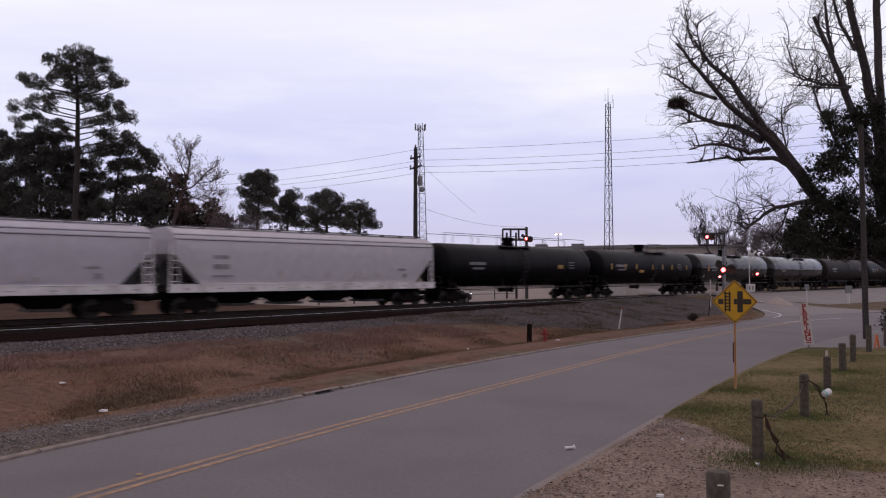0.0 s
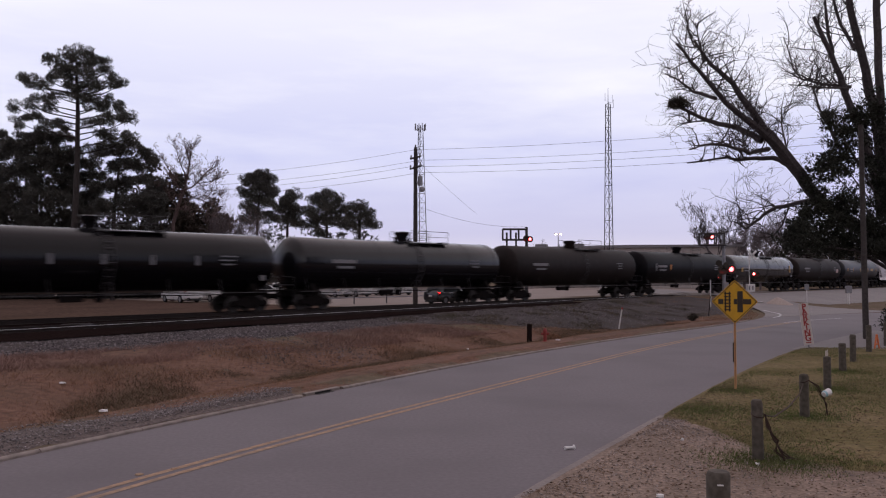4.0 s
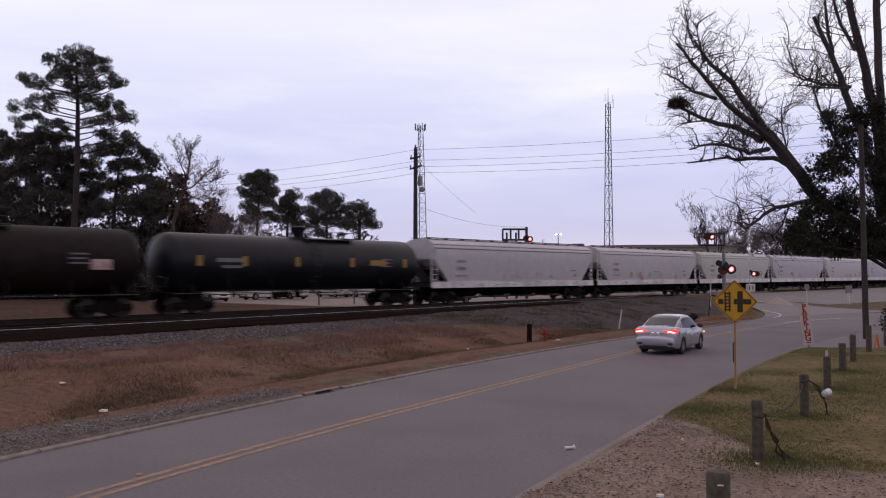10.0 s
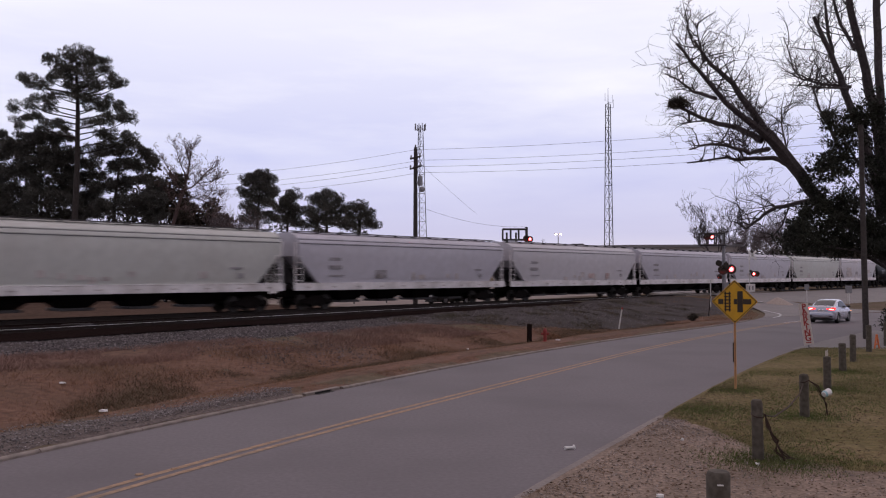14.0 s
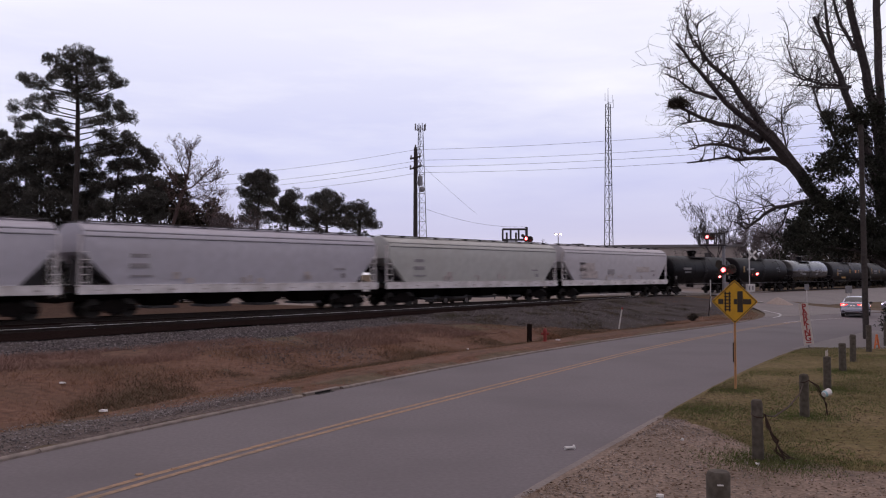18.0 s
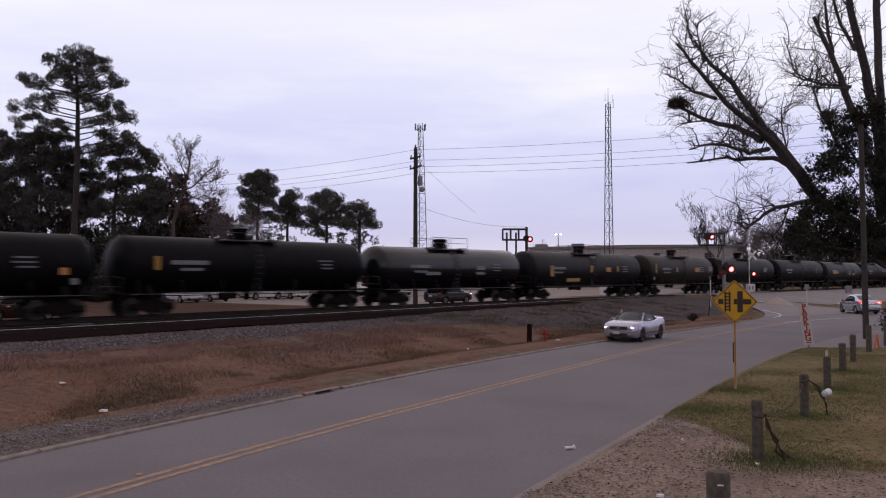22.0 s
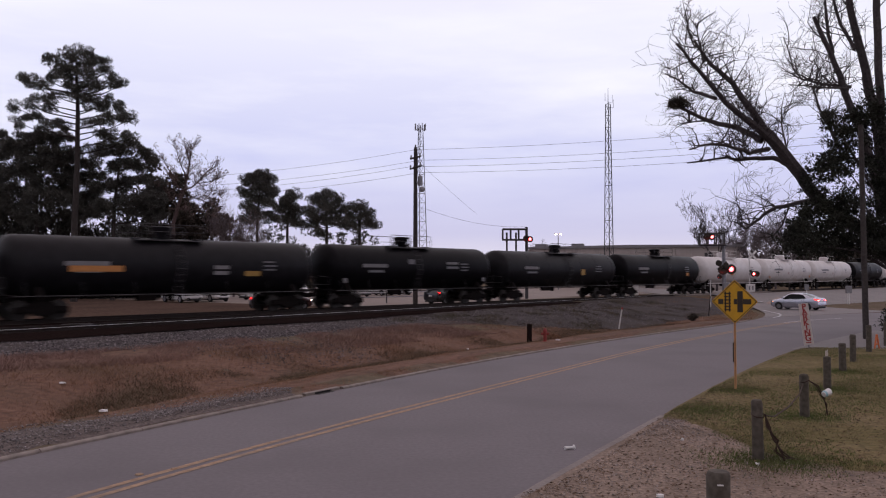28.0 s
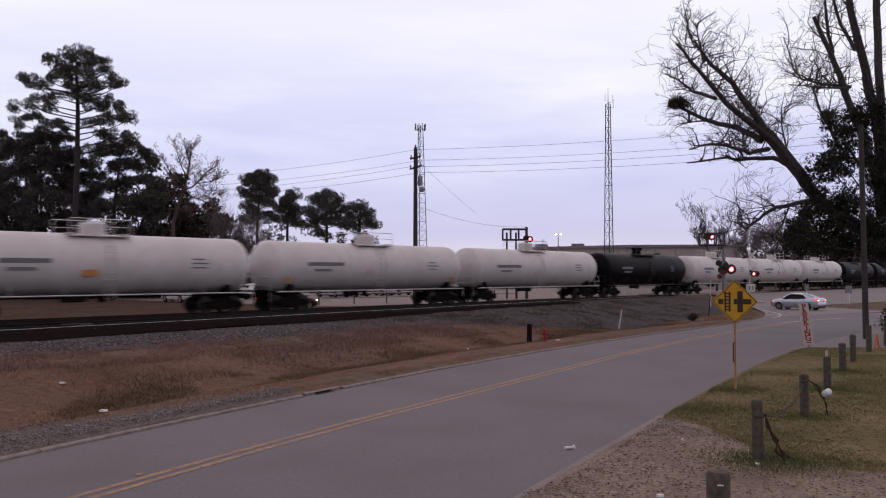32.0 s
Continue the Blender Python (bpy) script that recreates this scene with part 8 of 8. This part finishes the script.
def closed_car(name, label, paint, stations, cabin, wheels, r, category="car", group="", lamps="rear"):
    """Saloon or estate: body, glass cabin, roof shell, pillars, lamps, trims, four wheels."""
    car = thing(name, Matrix(), label, category, group)
    sh, flank = car_body(stations, wheels, r * 1.13, r * 1.02)
    part("body", sh, paint, car, smooth=True)
    sh = Shape()
    sh.box((0, 0, 0.46), (2 * wheels + 2.2 * r, 1.36, 0.52), 0.03)
    part("underbody", sh, M_TRIM, car, "dark wheel wells and floor")
    low = 0.90 if stations is SEDAN else 1.0
    base = max(q[4] for q in stations) * 0.93
    cb = dense(cabin, 4)
    top = max(z for _, z, _ in cabin)
    xs = [c[0] for c in cabin]

    def skin(x, k):
        """Half section of the cabin at x: k from 0 at the sill over the shoulder to 2 at the middle of the roof."""
        z, w = float(np.interp(x, xs, [c[1] for c in cabin])), float(np.interp(x, xs, [c[2] for c in cabin]))
        lo = min(low, z - 0.03)
        b0 = w + 0.05 + (base - w - 0.05) * step(z - low, 0.05, 0.30)
        pts = [(b0, lo), (b0 * 0.5 + w * 0.5 + 0.025, lo + (z - lo) * 0.52), (w + 0.03, z - 0.075), (w - 0.05, z - 0.015), (w * 0.45, z + 0.015), (0.0, z + 0.02)]
        return along([(0, pts[0][0]), (0.5, pts[1][0]), (1.0, pts[2][0]), (1.25, pts[3][0]), (1.6, pts[4][0]), (2, 0.0)], k), along([(0, pts[0][1]), (0.5, pts[1][1]), (1.0, pts[2][1]), (1.25, pts[3][1]), (1.6, pts[4][1]), (2, pts[5][1])], k)
    ks = [0, 0.5, 1.0, 1.25, 1.6]
    sh = Shape()
    sh.loft([[(x, *skin(x, k)) for k in ks] + [(x, -skin(x, k)[0], skin(x, k)[1]) for k in reversed(ks)] for x, _, _ in cb])
    part("roof", sh, paint, car, smooth=True)

    def pane(name, grid, label=""):
        """A glass panel laid on the cabin's skin: rows of points."""
        ps = Shape()
        ps.loft(grid, False, False)
        me = ps.mesh(name, True)
        me.materials.append(M_GLASS_SIDE if name == "side_window" else M_GLASS_DARK)
        part(name, me, None, car, label)
    for s in (-1, 1):
        x0, x1 = cabin[0][0] + 0.62, cabin[-1][0] - 0.30
        for xa, xb in ((x0, -0.262), (-0.258, x1)):
            grid = []
            for x in np.linspace(xa, xb, 9):
                z = float(np.interp(x, xs, [c[1] for c in cabin]))
                # the pane runs out to a point at its ends
                end = min(1, (x - x0) / 0.35 + 0.15, (x1 - x) / 0.30 + 0.06)
                row = []
                for k in np.linspace(0.10, 0.10 + 0.84 * max(0.05, end), 5):
                    y, zz = skin(x, k)
                    row.append((x, s * (y + 0.008), zz + 0.002))
                grid.append(row)
            pane("side_window", grid, "tinted side window, dark reflection put into its colour")
    for name, xa, xb in (("rear_window", cabin[0][0] + 0.08, -0.72 if stations is SEDAN else -1.85), ("windscreen", 0.36 if stations is SEDAN else 0.30, cabin[-1][0] - 0.06)):
        grid = []
        for x in np.linspace(xa, xb, 8):
            row = []
            for q in np.linspace(-1, 1, 9):
                y, zz = skin(x, 2 - 0.74 * abs(q))
                row.append((x + (-0.006 if xa < 0 else 0.006), y * (1 if q > 0 else -1), zz + 0.010))
            grid.append(row)
        pane(name, grid, "tinted rear window" if xa < 0 else "tinted windscreen")
    w_mid = max(q[4] for q in stations)
    ws = []
    for i, (x, y) in enumerate(((-wheels, -1), (-wheels, 1), (wheels, -1), (wheels, 1))):
        ws.append(wheel_parts(car, x, y * (w_mid - 0.115), r, 0.20, M_RIM, 10))
    for s in (-1, 1):
        sh = Shape()
        sh.box((cabin[-1][0] - 0.42, s * (w_mid + 0.09), low + 0.10), (0.12, 0.22, 0.15), 0.05)
        part("mirror", sh, M_TRIM, car)
        for x in (-0.80, 0.22):
            sh = Shape()
            sh.box((x, s * (flank(x, low - 0.06) + 0.012), low - 0.06), (0.19, 0.028, 0.030), 0.010)
            part("door_handle", sh, M_CHROME, car)
        sh = Shape()
        for xa, xb in ((-0.98, -1.02), (-0.26, -0.26), (0.90, 0.86)):
            gap_line(sh, flank, s, xa, xb, 0.30, low + 0.02)
        gap_line(sh, flank, s, -0.98, 0.90, 0.295, 0.295)
        part("door_gap", sh, M_TRIM, car)
        sh = Shape()
        gap_line(sh, flank, s, cabin[0][0] + 0.70, cabin[-1][0] - 0.28, low + 0.02, low + 0.02, 0.006)
        part("window_trim", sh, M_CHROME, car, "thin bright strip under the side windows")
    xr = stations[0][0] + (0.035 if stations is SEDAN else 0.0)
    zt = 0.93 if stations is SEDAN else 1.0
    for s in (-1, 1):
        if stations is SEDAN:
            lamp_path = [(-2.314, 0.34), (-2.312, 0.50), (-2.308, 0.62), (-2.296, 0.72)] + [(x, flank(x, 0.90) + 0.006) for x in (-2.262, -2.19, -2.08, -1.96)]
            lamp_z = [(0.900, 0.935), (0.855, 0.950), (0.835, 0.965), (0.825, 0.975), (0.830, 0.980), (0.855, 0.985), (0.905, 0.985), (0.955, 0.972)]
        else:
            lamp_path = [(xr + 0.05, 0.52), (xr + 0.06, 0.68), (xr + 0.10, 0.82), (xr + 0.22, 0.87), (xr + 0.36, 0.89)]
            lamp_z = [(0.90, 1.02), (0.88, 1.06), (0.88, 1.08), (0.92, 1.08), (1.0, 1.06)]
        t = part("tail_lamp", wrap_lamp(lamp_path, lamp_z, s), M_TAIL if lamps != "off" else M_REDIRON, car, "lit red tail lamp wrapping round the corner" if lamps != "off" else "", True)
        if lamps == "rear":
            path = [(px - 0.016, py + 0.006) for px, py in lamp_path[1:5]]
            sh = wrap_lamp(path, [(0.885, 0.915), (0.875, 0.930), (0.86, 0.895), (0.865, 0.89)], s, 0.02)
            part("brake_bulb", sh, M_TAILHOT, t, "glowing brake bulb")
        sh = Shape()
        xf = stations[-1][0]
        sh.box((xf - 0.22, s * 0.62, 0.70 if stations is SEDAN else 0.86), (0.22, 0.32, 0.13), 0.05, Matrix.Rotation(-s * 0.55, 3, "Z"))
        part("head_lamp", sh, M_HEADFAR if lamps == "both" else M_GLASS_DARK, car)
        sh = Shape()
        sh.box((xf - 0.36, s * 0.83, 0.70 if stations is SEDAN else 0.86), (0.09, 0.07, 0.06), 0.02)
        part("side_lamp", sh, M_BLINK, car, "amber side lamp")
    sh = Shape()
    for s in (-1, 1):
        sh.box((xr + 0.01, s * 0.60, 0.44), (0.14, 0.28, 0.10), 0.03, Matrix.Rotation(s * 0.28, 3, "Z"))
    part("rear_bumper_trim", sh, M_TRIM, car, "dark recesses at the bumper's corners")
    sh = Shape()
    gap = [(xr + 0.012, -0.52, 0.64), (xr + 0.012, 0.52, 0.64)]
    sh.tube(gap, 0.008, 5)
    for s in (-1, 1):
        sh.tube([(xr + 0.012, s * 0.52, 0.64), (xr + 0.022, s * 0.60, 0.74), (xr + 0.034, s * 0.58, 0.86)], 0.007, 5)
    part("boot_gap", sh, M_TRIM, car)
    sh = Shape()
    sh.box((xr + 0.035, 0, 0.335), (0.18, 1.08, 0.13), 0.04)
    sh.box((xr + 0.12, 0, 0.26), (0.26, 1.36, 0.12), 0.03)
    part("diffuser", sh, M_TRIM, car)
    sh = Shape()
    sh.box((xr + 0.014, 0, 0.75), (0.03, 0.42, 0.15), 0.006)
    part("number_plate", sh, M_PLATE, car)
    sh = Shape()
    sh.box((xr + 0.040, 0, 0.905), (0.05, 0.78, 0.035), 0.012)
    part("chrome_strip", sh, M_CHROME, car)
    if lamps == "rear":
        for s in (-1, 1):
            sh = Shape()
            sh.box((xr + 0.014, s * 0.10, 0.852), (0.03, 0.10, 0.02), 0.005)
            part("plate_lamp", sh, M_PLATELAMP, car)
    sh = Shape()
    sh.box((stations[-1][0] - 0.03, 0, 0.62), (0.08, 0.8, 0.14), 0.03)
    sh.box((stations[-1][0] - 0.05, 0, 0.36), (0.1, 1.0, 0.12), 0.03)
    part("grille", sh, M_TRIM, car)
    return car, ws


PONY = [(-2.39, 0.46, 0.84, 0.62, 0.72), (-2.34, 0.36, 0.98, 0.74, 0.82), (-2.15, 0.28, 1.06, 0.80, 0.88), (-1.6, 0.20, 1.04, 0.84, 0.94), (-0.7, 0.18, 0.97, 0.85, 0.93), (0.4, 0.18, 0.96, 0.85, 0.93), (1.0, 0.18, 0.99, 0.85, 0.93), (1.6, 0.18, 0.96, 0.85, 0.935), (2.05, 0.20, 0.89, 0.82, 0.91), (2.28, 0.24, 0.80, 0.76, 0.84), (2.39, 0.34, 0.70, 0.68, 0.74)]


def soft_top_car():
    """Low two-door convertible with its black top up."""
    car = thing("convertible", Matrix(), "silver two-door convertible with a closed black soft top", "car")
    sh, flank = car_body(PONY, 1.36, 0.385, 0.345, 0.025)
    part("body", sh, M_SILVER_COOL, car, smooth=True)
    sh = Shape()
    sh.box((0, 0, 0.45), (3.6, 1.40, 0.50), 0.03)
    part("underbody", sh, M_TRIM, car, "dark wheel wells and floor")
    cab = dense([(-1.62, 1.02, 0.62), (-1.2, 1.16, 0.62), (-0.75, 1.30, 0.60), (-0.25, 1.375, 0.585), (0.15, 1.385, 0.58), (0.30, 1.37, 0.58)], 4)
    sh = Shape()
    sh.loft([cabin_ring(x, z, w, 0.92, 0.82 if z > 1.08 else w + 0.1) for x, z, w in cab])
    part("soft_top", sh, M_CLOTHTOP, car, "closed black fabric top", True)
    sh = Shape()
    sh.loft([cabin_ring(x, z, w, 0.92, 0.80) for x, z, w in dense([(0.30, 1.36, 0.575), (0.70, 1.18, 0.64), (1.08, 0.98, 0.70)], 4)])
    part("windscreen", sh, M_GLASS_DARK, car, "tinted windscreen", True)
    for s in (-1, 1):
        sh = Shape()
        sh.loft([[(1.06, s * 0.80, 0.96), (1.14, s * 0.80, 0.96), (1.14, s * 0.76, 0.98), (1.06, s * 0.76, 0.98)], [(0.28, s * 0.625, 1.34), (0.36, s * 0.625, 1.34), (0.36, s * 0.58, 1.36), (0.28, s * 0.58, 1.36)]])
        part("front_pillar", sh, M_SILVER_COOL, car)
        sh = Shape()
        sh.loft([[(-0.62, s * 0.835, 0.95), (0.86, s * 0.835, 0.95), (0.86, s * 0.82, 0.95), (-0.62, s * 0.82, 0.95)], [(-0.45, s * 0.70, 1.28), (0.30, s * 0.68, 1.30), (0.30, s * 0.66, 1.30), (-0.45, s * 0.68, 1.28)]])
        part("side_window", sh, M_GLASS_SIDE, car)
        sh = Shape()
        sh.box((0.62, s * 1.0, 1.02), (0.13, 0.22, 0.13), 0.05)
        part("mirror", sh, M_SILVER_COOL, car)
        sh = Shape()
        for k in range(3):
            z0, z1 = ((0.25, 0.39), (0.40, 0.425), (0.435, 0.45))[k]
            sh.loft([[(x, s * (flank(x, z0) - 0.02), z0), (x, s * (flank(x, z0) + 0.004), z0), (x, s * (flank(x, z1) + 0.004), z1), (x, s * (flank(x, z1) - 0.02), z1)] for x in np.linspace(-0.94, 0.94, 13)])
        part("side_stripe", sh, M_STRIPE, car, "dark grey lower side stripes")
        sh = Shape()
        gap_line(sh, flank, s, -0.60, -0.64, 0.30, 0.95)
        gap_line(sh, flank, s, 0.88, 0.86, 0.30, 0.95)
        part("door_gap", sh, M_TRIM, car)
        sh = Shape()
        sh.box((-0.42, s * (flank(-0.42, 0.84) + 0.01), 0.84), (0.18, 0.026, 0.03), 0.01)
        part("door_handle", sh, M_SILVER_COOL, car)
        sh = Shape()
        sh.box((2.315, s * 0.665, 0.70), (0.10, 0.22, 0.10), 0.035, Matrix.Rotation(-s * 0.25, 3, "Z"))
        part("head_lamp", sh, M_HEAD, car, "lit white head lamp")
        sh = Shape()
        sh.box((-2.36, s * 0.55, 0.88), (0.06, 0.34, 0.14), 0.02)
        part("tail_lamp", sh, M_TAIL, car)
    sh = Shape()
    sh.box((2.37, 0, 0.68), (0.06, 0.98, 0.17), 0.04)
    g = part("grille", sh, M_TRIM, car, "black trapezoid grille")
    sh = Shape()
    sh.box((2.405, 0, 0.68), (0.02, 0.14, 0.05), 0.008)
    part("badge", sh, M_CHROME, g)
    sh = Shape()
    sh.box((2.36, 0, 0.37), (0.10, 0.98, 0.17), 0.03)
    for s in (-1, 1):
        sh.box((2.31, s * 0.66, 0.38), (0.12, 0.20, 0.09), 0.03, Matrix.Rotation(-s * 0.3, 3, "Z"))
    part("lower_intake", sh, M_TRIM, car)
    sh = Shape()
    sh.box((2.41, -0.12, 0.47), (0.02, 0.32, 0.15), 0.005)
    part("number_plate", sh, M_PLATE, car)
    sh = Shape()
    sh.box((2.34, 0, 0.25), (0.14, 1.3, 0.06), 0.02)
    part("chin_spoiler", sh, M_TRIM, car)
    sh = Shape()
    sh.box((-2.24, 0, 1.085), (0.16, 1.2, 0.04), 0.015)
    part("spoiler", sh, M_SILVER_COOL, car)
    ws = []
    for x, y in ((-1.36, -1), (-1.36, 1), (1.36, -1), (1.36, 1)):
        ws.append(wheel_parts(car, x, y * 0.815, 0.335, 0.23, M_STEELDARK, 5))
    return car, ws


sedan, sedan_wheels = closed_car("sedan", "silver four-door sedan with lit tail lamps", M_SILVER, SEDAN, SEDAN_CABIN, 1.35, 0.325, group="")
pony, pony_wheels = soft_top_car()
waiting, waiting_wheels = closed_car("estate_car", "dark estate car waiting with lights on", M_DARKCAR, SUV, SUV_CABIN, 1.40, 0.35, group="cars behind the railway", lamps="both")
waiting.matrix_basis = Matrix.Translation(ao(54.0, 49.0, 0.37)) @ pose(0, 0, 0, 0, 0, HEADING)
queued, queued_wheels = closed_car("hatchback", "dark red car queuing behind the railway", M_REDCAR, SEDAN, SEDAN_CABIN, 1.35, 0.325, group="cars behind the railway", lamps="both")
parked, parked_wheels = closed_car("parked_car", "white car parked in the far yard", M_WHITECAR, SUV, SUV_CABIN, 1.40, 0.35, group="parked cars", lamps="off")
spots_ = [(46, 76, 0), (57.5, 78, 180), (66, 80, 0), (39.5, 70, 0), (42.8, 70.3, 180), (53.2, 71.6, 0), (60.5, 73, 180), (63.8, 73.2, 0), (69.6, 75, 0), (73, 75.4, 180)]
parked.matrix_basis = Matrix.Translation(ao(50, 72, 0.36)) @ pose(0, 0, 0, 0, 0, HEADING)
for a_, o_, r_ in spots_:
    copy_thing(parked, Matrix.Translation(ao(a_, o_, 0.36)) @ pose(0, 0, 0, 0, 0, HEADING + 90 + r_))


def trim_size(car, wheels, kx, kz):
    """Brings a car to its true length, width and height; wheels stay round."""
    done = set()
    wheel_parts_all = set()
    for w in wheels:
        wheel_parts_all.add(w)
        wheel_parts_all.update(w.children_recursive)
    for ob in car.children_recursive:
        if ob in wheel_parts_all:
            k = Matrix.Diagonal((kx * 1.03, kx * 1.03, kx * 1.03, 1))
        else:
            k = Matrix.Diagonal((kx, kx, kz, 1))
        if ob.data is not None and ob.data.name not in done:
            done.add(ob.data.name)
            ob.data.transform(k)
        loc = ob.matrix_basis.to_translation()
        if loc.length > 0:
            ob.matrix_basis = Matrix.Translation((loc.x * kx, loc.y * kx, loc.z * kx * 1.03)) @ ob.matrix_basis.to_3x3().to_4x4()


trim_size(sedan, sedan_wheels, 0.915, 0.97)
trim_size(pony, pony_wheels, 0.865, 0.925)


# ---- what moves ----
SEDAN_WAY = [(0, -19.6, -21.5, 62), (3, -11.0, -4.8, 62.5), (5.5, -4.4, 7.6, 62.5), (6, -3.06, 10.25, 62.5), (6.5, -1.66, 12.95, 62.5), (7, -0.27, 15.6, 62.5), (8, 2.54, 20.95, 61.5), (9, 5.6, 26.2, 60.5), (10, 9.05, 32.0, 57.5), (11, 12.55, 37.4, 56), (12, 16.2, 42.2, 52), (13, 20.0, 46.6, 50), (14, 24.6, 51.4, 50), (14.5, 25.9, 53.0, 52), (16.5, 28.9, 57.0, 57), (17, 29.3, 57.6, 58), (18, 29.7, 58.2, 57), (18.5, 30.1, 58.6, 53), (19, 30.7, 59.0, 47), (20, 31.3, 59.9, 51), (21, 31.95, 61.1, 66), (21.5, 32.15, 61.8, 75), (22, 32.25, 62.8, 86), (22.5, 32.2, 64.0, 95), (23, 32.05, 65.2, 104), (23.5, 31.65, 66.4, 114), (24, 31.15, 67.4, 121), (25, 30.35, 68.4, 126), (25.5, 30.15, 68.7, 128), (27.5, 30.1, 68.75, 129), (32, 30.1, 68.75, 129)]
PONY_WAY = [(0, 215.0, 88.5, 187), (10, 115.0, 75.5, 188), (15, 65.5, 69.3, 190), (17, 46.2, 66.9, 193), (18, 37.0, 64.6, 205), (18.5, 32.8, 62.6, 214), (19, 29.0, 59.6, 225), (19.5, 25.3, 56.3, 229), (20, 21.8, 52.75, 232), (20.5, 18.5, 49.05, 233), (21, 15.2, 45.4, 234), (21.5, 12.0, 41.6, 235), (22, 8.9, 37.5, 236), (22.5, 5.97, 33.15, 236), (23, 3.24, 28.8, 238), (23.5, 0.62, 24.4, 239.5), (24, -1.87, 19.95, 240.5), (24.5, -4.27, 15.7, 240.5), (25, -6.72, 11.55, 240.5), (26, -11.7, 2.9, 240.5), (32, -41.0, -49.0, 240.5)]
QUEUE_WAY = [(0, -60.0), (12, -18.0), (20, 8.5), (22, 17.5), (24, 25.0), (25, 28.3), (25.5, 29.9), (26.5, 32.6), (28, 35.8), (30, 36.3), (32, 36.3)]


def roll_wheels(wheels, way, r, travel):
    """Turns each wheel by the distance that its car has gone."""
    rows, gone = [], 0.0
    ts = np.arange(0, 32.001, 0.05)
    xy = np.array([travel(t) for t in ts])
    d = np.concatenate([[0], np.cumsum(np.hypot(*np.diff(xy, axis=0).T))])
    last = None
    keep = []
    for t, s in zip(ts, d):
        if last is None or s - last > 1.1 * r:
            keep.append((t, s))
            last = s
    if keep[-1][0] < 32:
        keep.append((32.0, d[-1]))
    for w in wheels:
        at = w.matrix_basis.translation.copy()
        rr = [(t, Matrix.Translation(at) @ Matrix.Rotation(s / r, 4, "Y")) for t, s in keep]
        walk(w, rr)


def path_of(way):
    ts = [w[0] for w in way]
    return lambda t: (np.interp(t, ts, [w[1] for w in way]), np.interp(t, ts, [w[2] for w in way]))


def motions():
    turn = pose(0, 0, 0, 0, 0, HEADING)
    for car, u in CARS:
        walk(car, [(t, Matrix.Translation(ao(u - SPEED * t, TRACK_O, RAIL_Z)) @ turn) for t in (0, 16, 32)])
    walk(sedan, [(t, pose(x, y, 0.0 + max(0, ramp_z(Vector((x, y, 0)).dot(N)) if t > 22 else 0), 0, 0, a)) for t, x, y, a in SEDAN_WAY])
    walk(pony, [(t, pose(x, y, 0.0, 0, 0, a)) for t, x, y, a in PONY_WAY])
    walk(queued, [(t, Matrix.Translation(ao(a, 49.0, 0.37)) @ turn) for t, a in QUEUE_WAY])
    roll_wheels(sedan_wheels, SEDAN_WAY, 0.325, path_of(SEDAN_WAY))
    roll_wheels(pony_wheels, PONY_WAY, 0.335, path_of(PONY_WAY))
    for ob, at, phase in SHUTTERS:
        # left lamps show for the quarter beats round each 1.5 s, right lamps between
        keyed = []
        for k in range(23):
            c = 1.5 * k
            for t0, lit_left in ((c - 0.33, False), (c - 0.25, True), (c + 0.30, True), (c + 0.38, False)):
                if 0 <= t0 <= 32:
                    keyed.append((t0, lit_left))
        keyed = [(0.0, True)] + [q for q in keyed if 0.05 < q[0] < 31.95] + [(32.0, False)]
        walk(ob, [(t0, Matrix.Translation(at) @ Matrix.Rotation(radians(0 if (left != (phase == 0)) else 80), 4, "Y")) for t0, left in keyed])


motions()
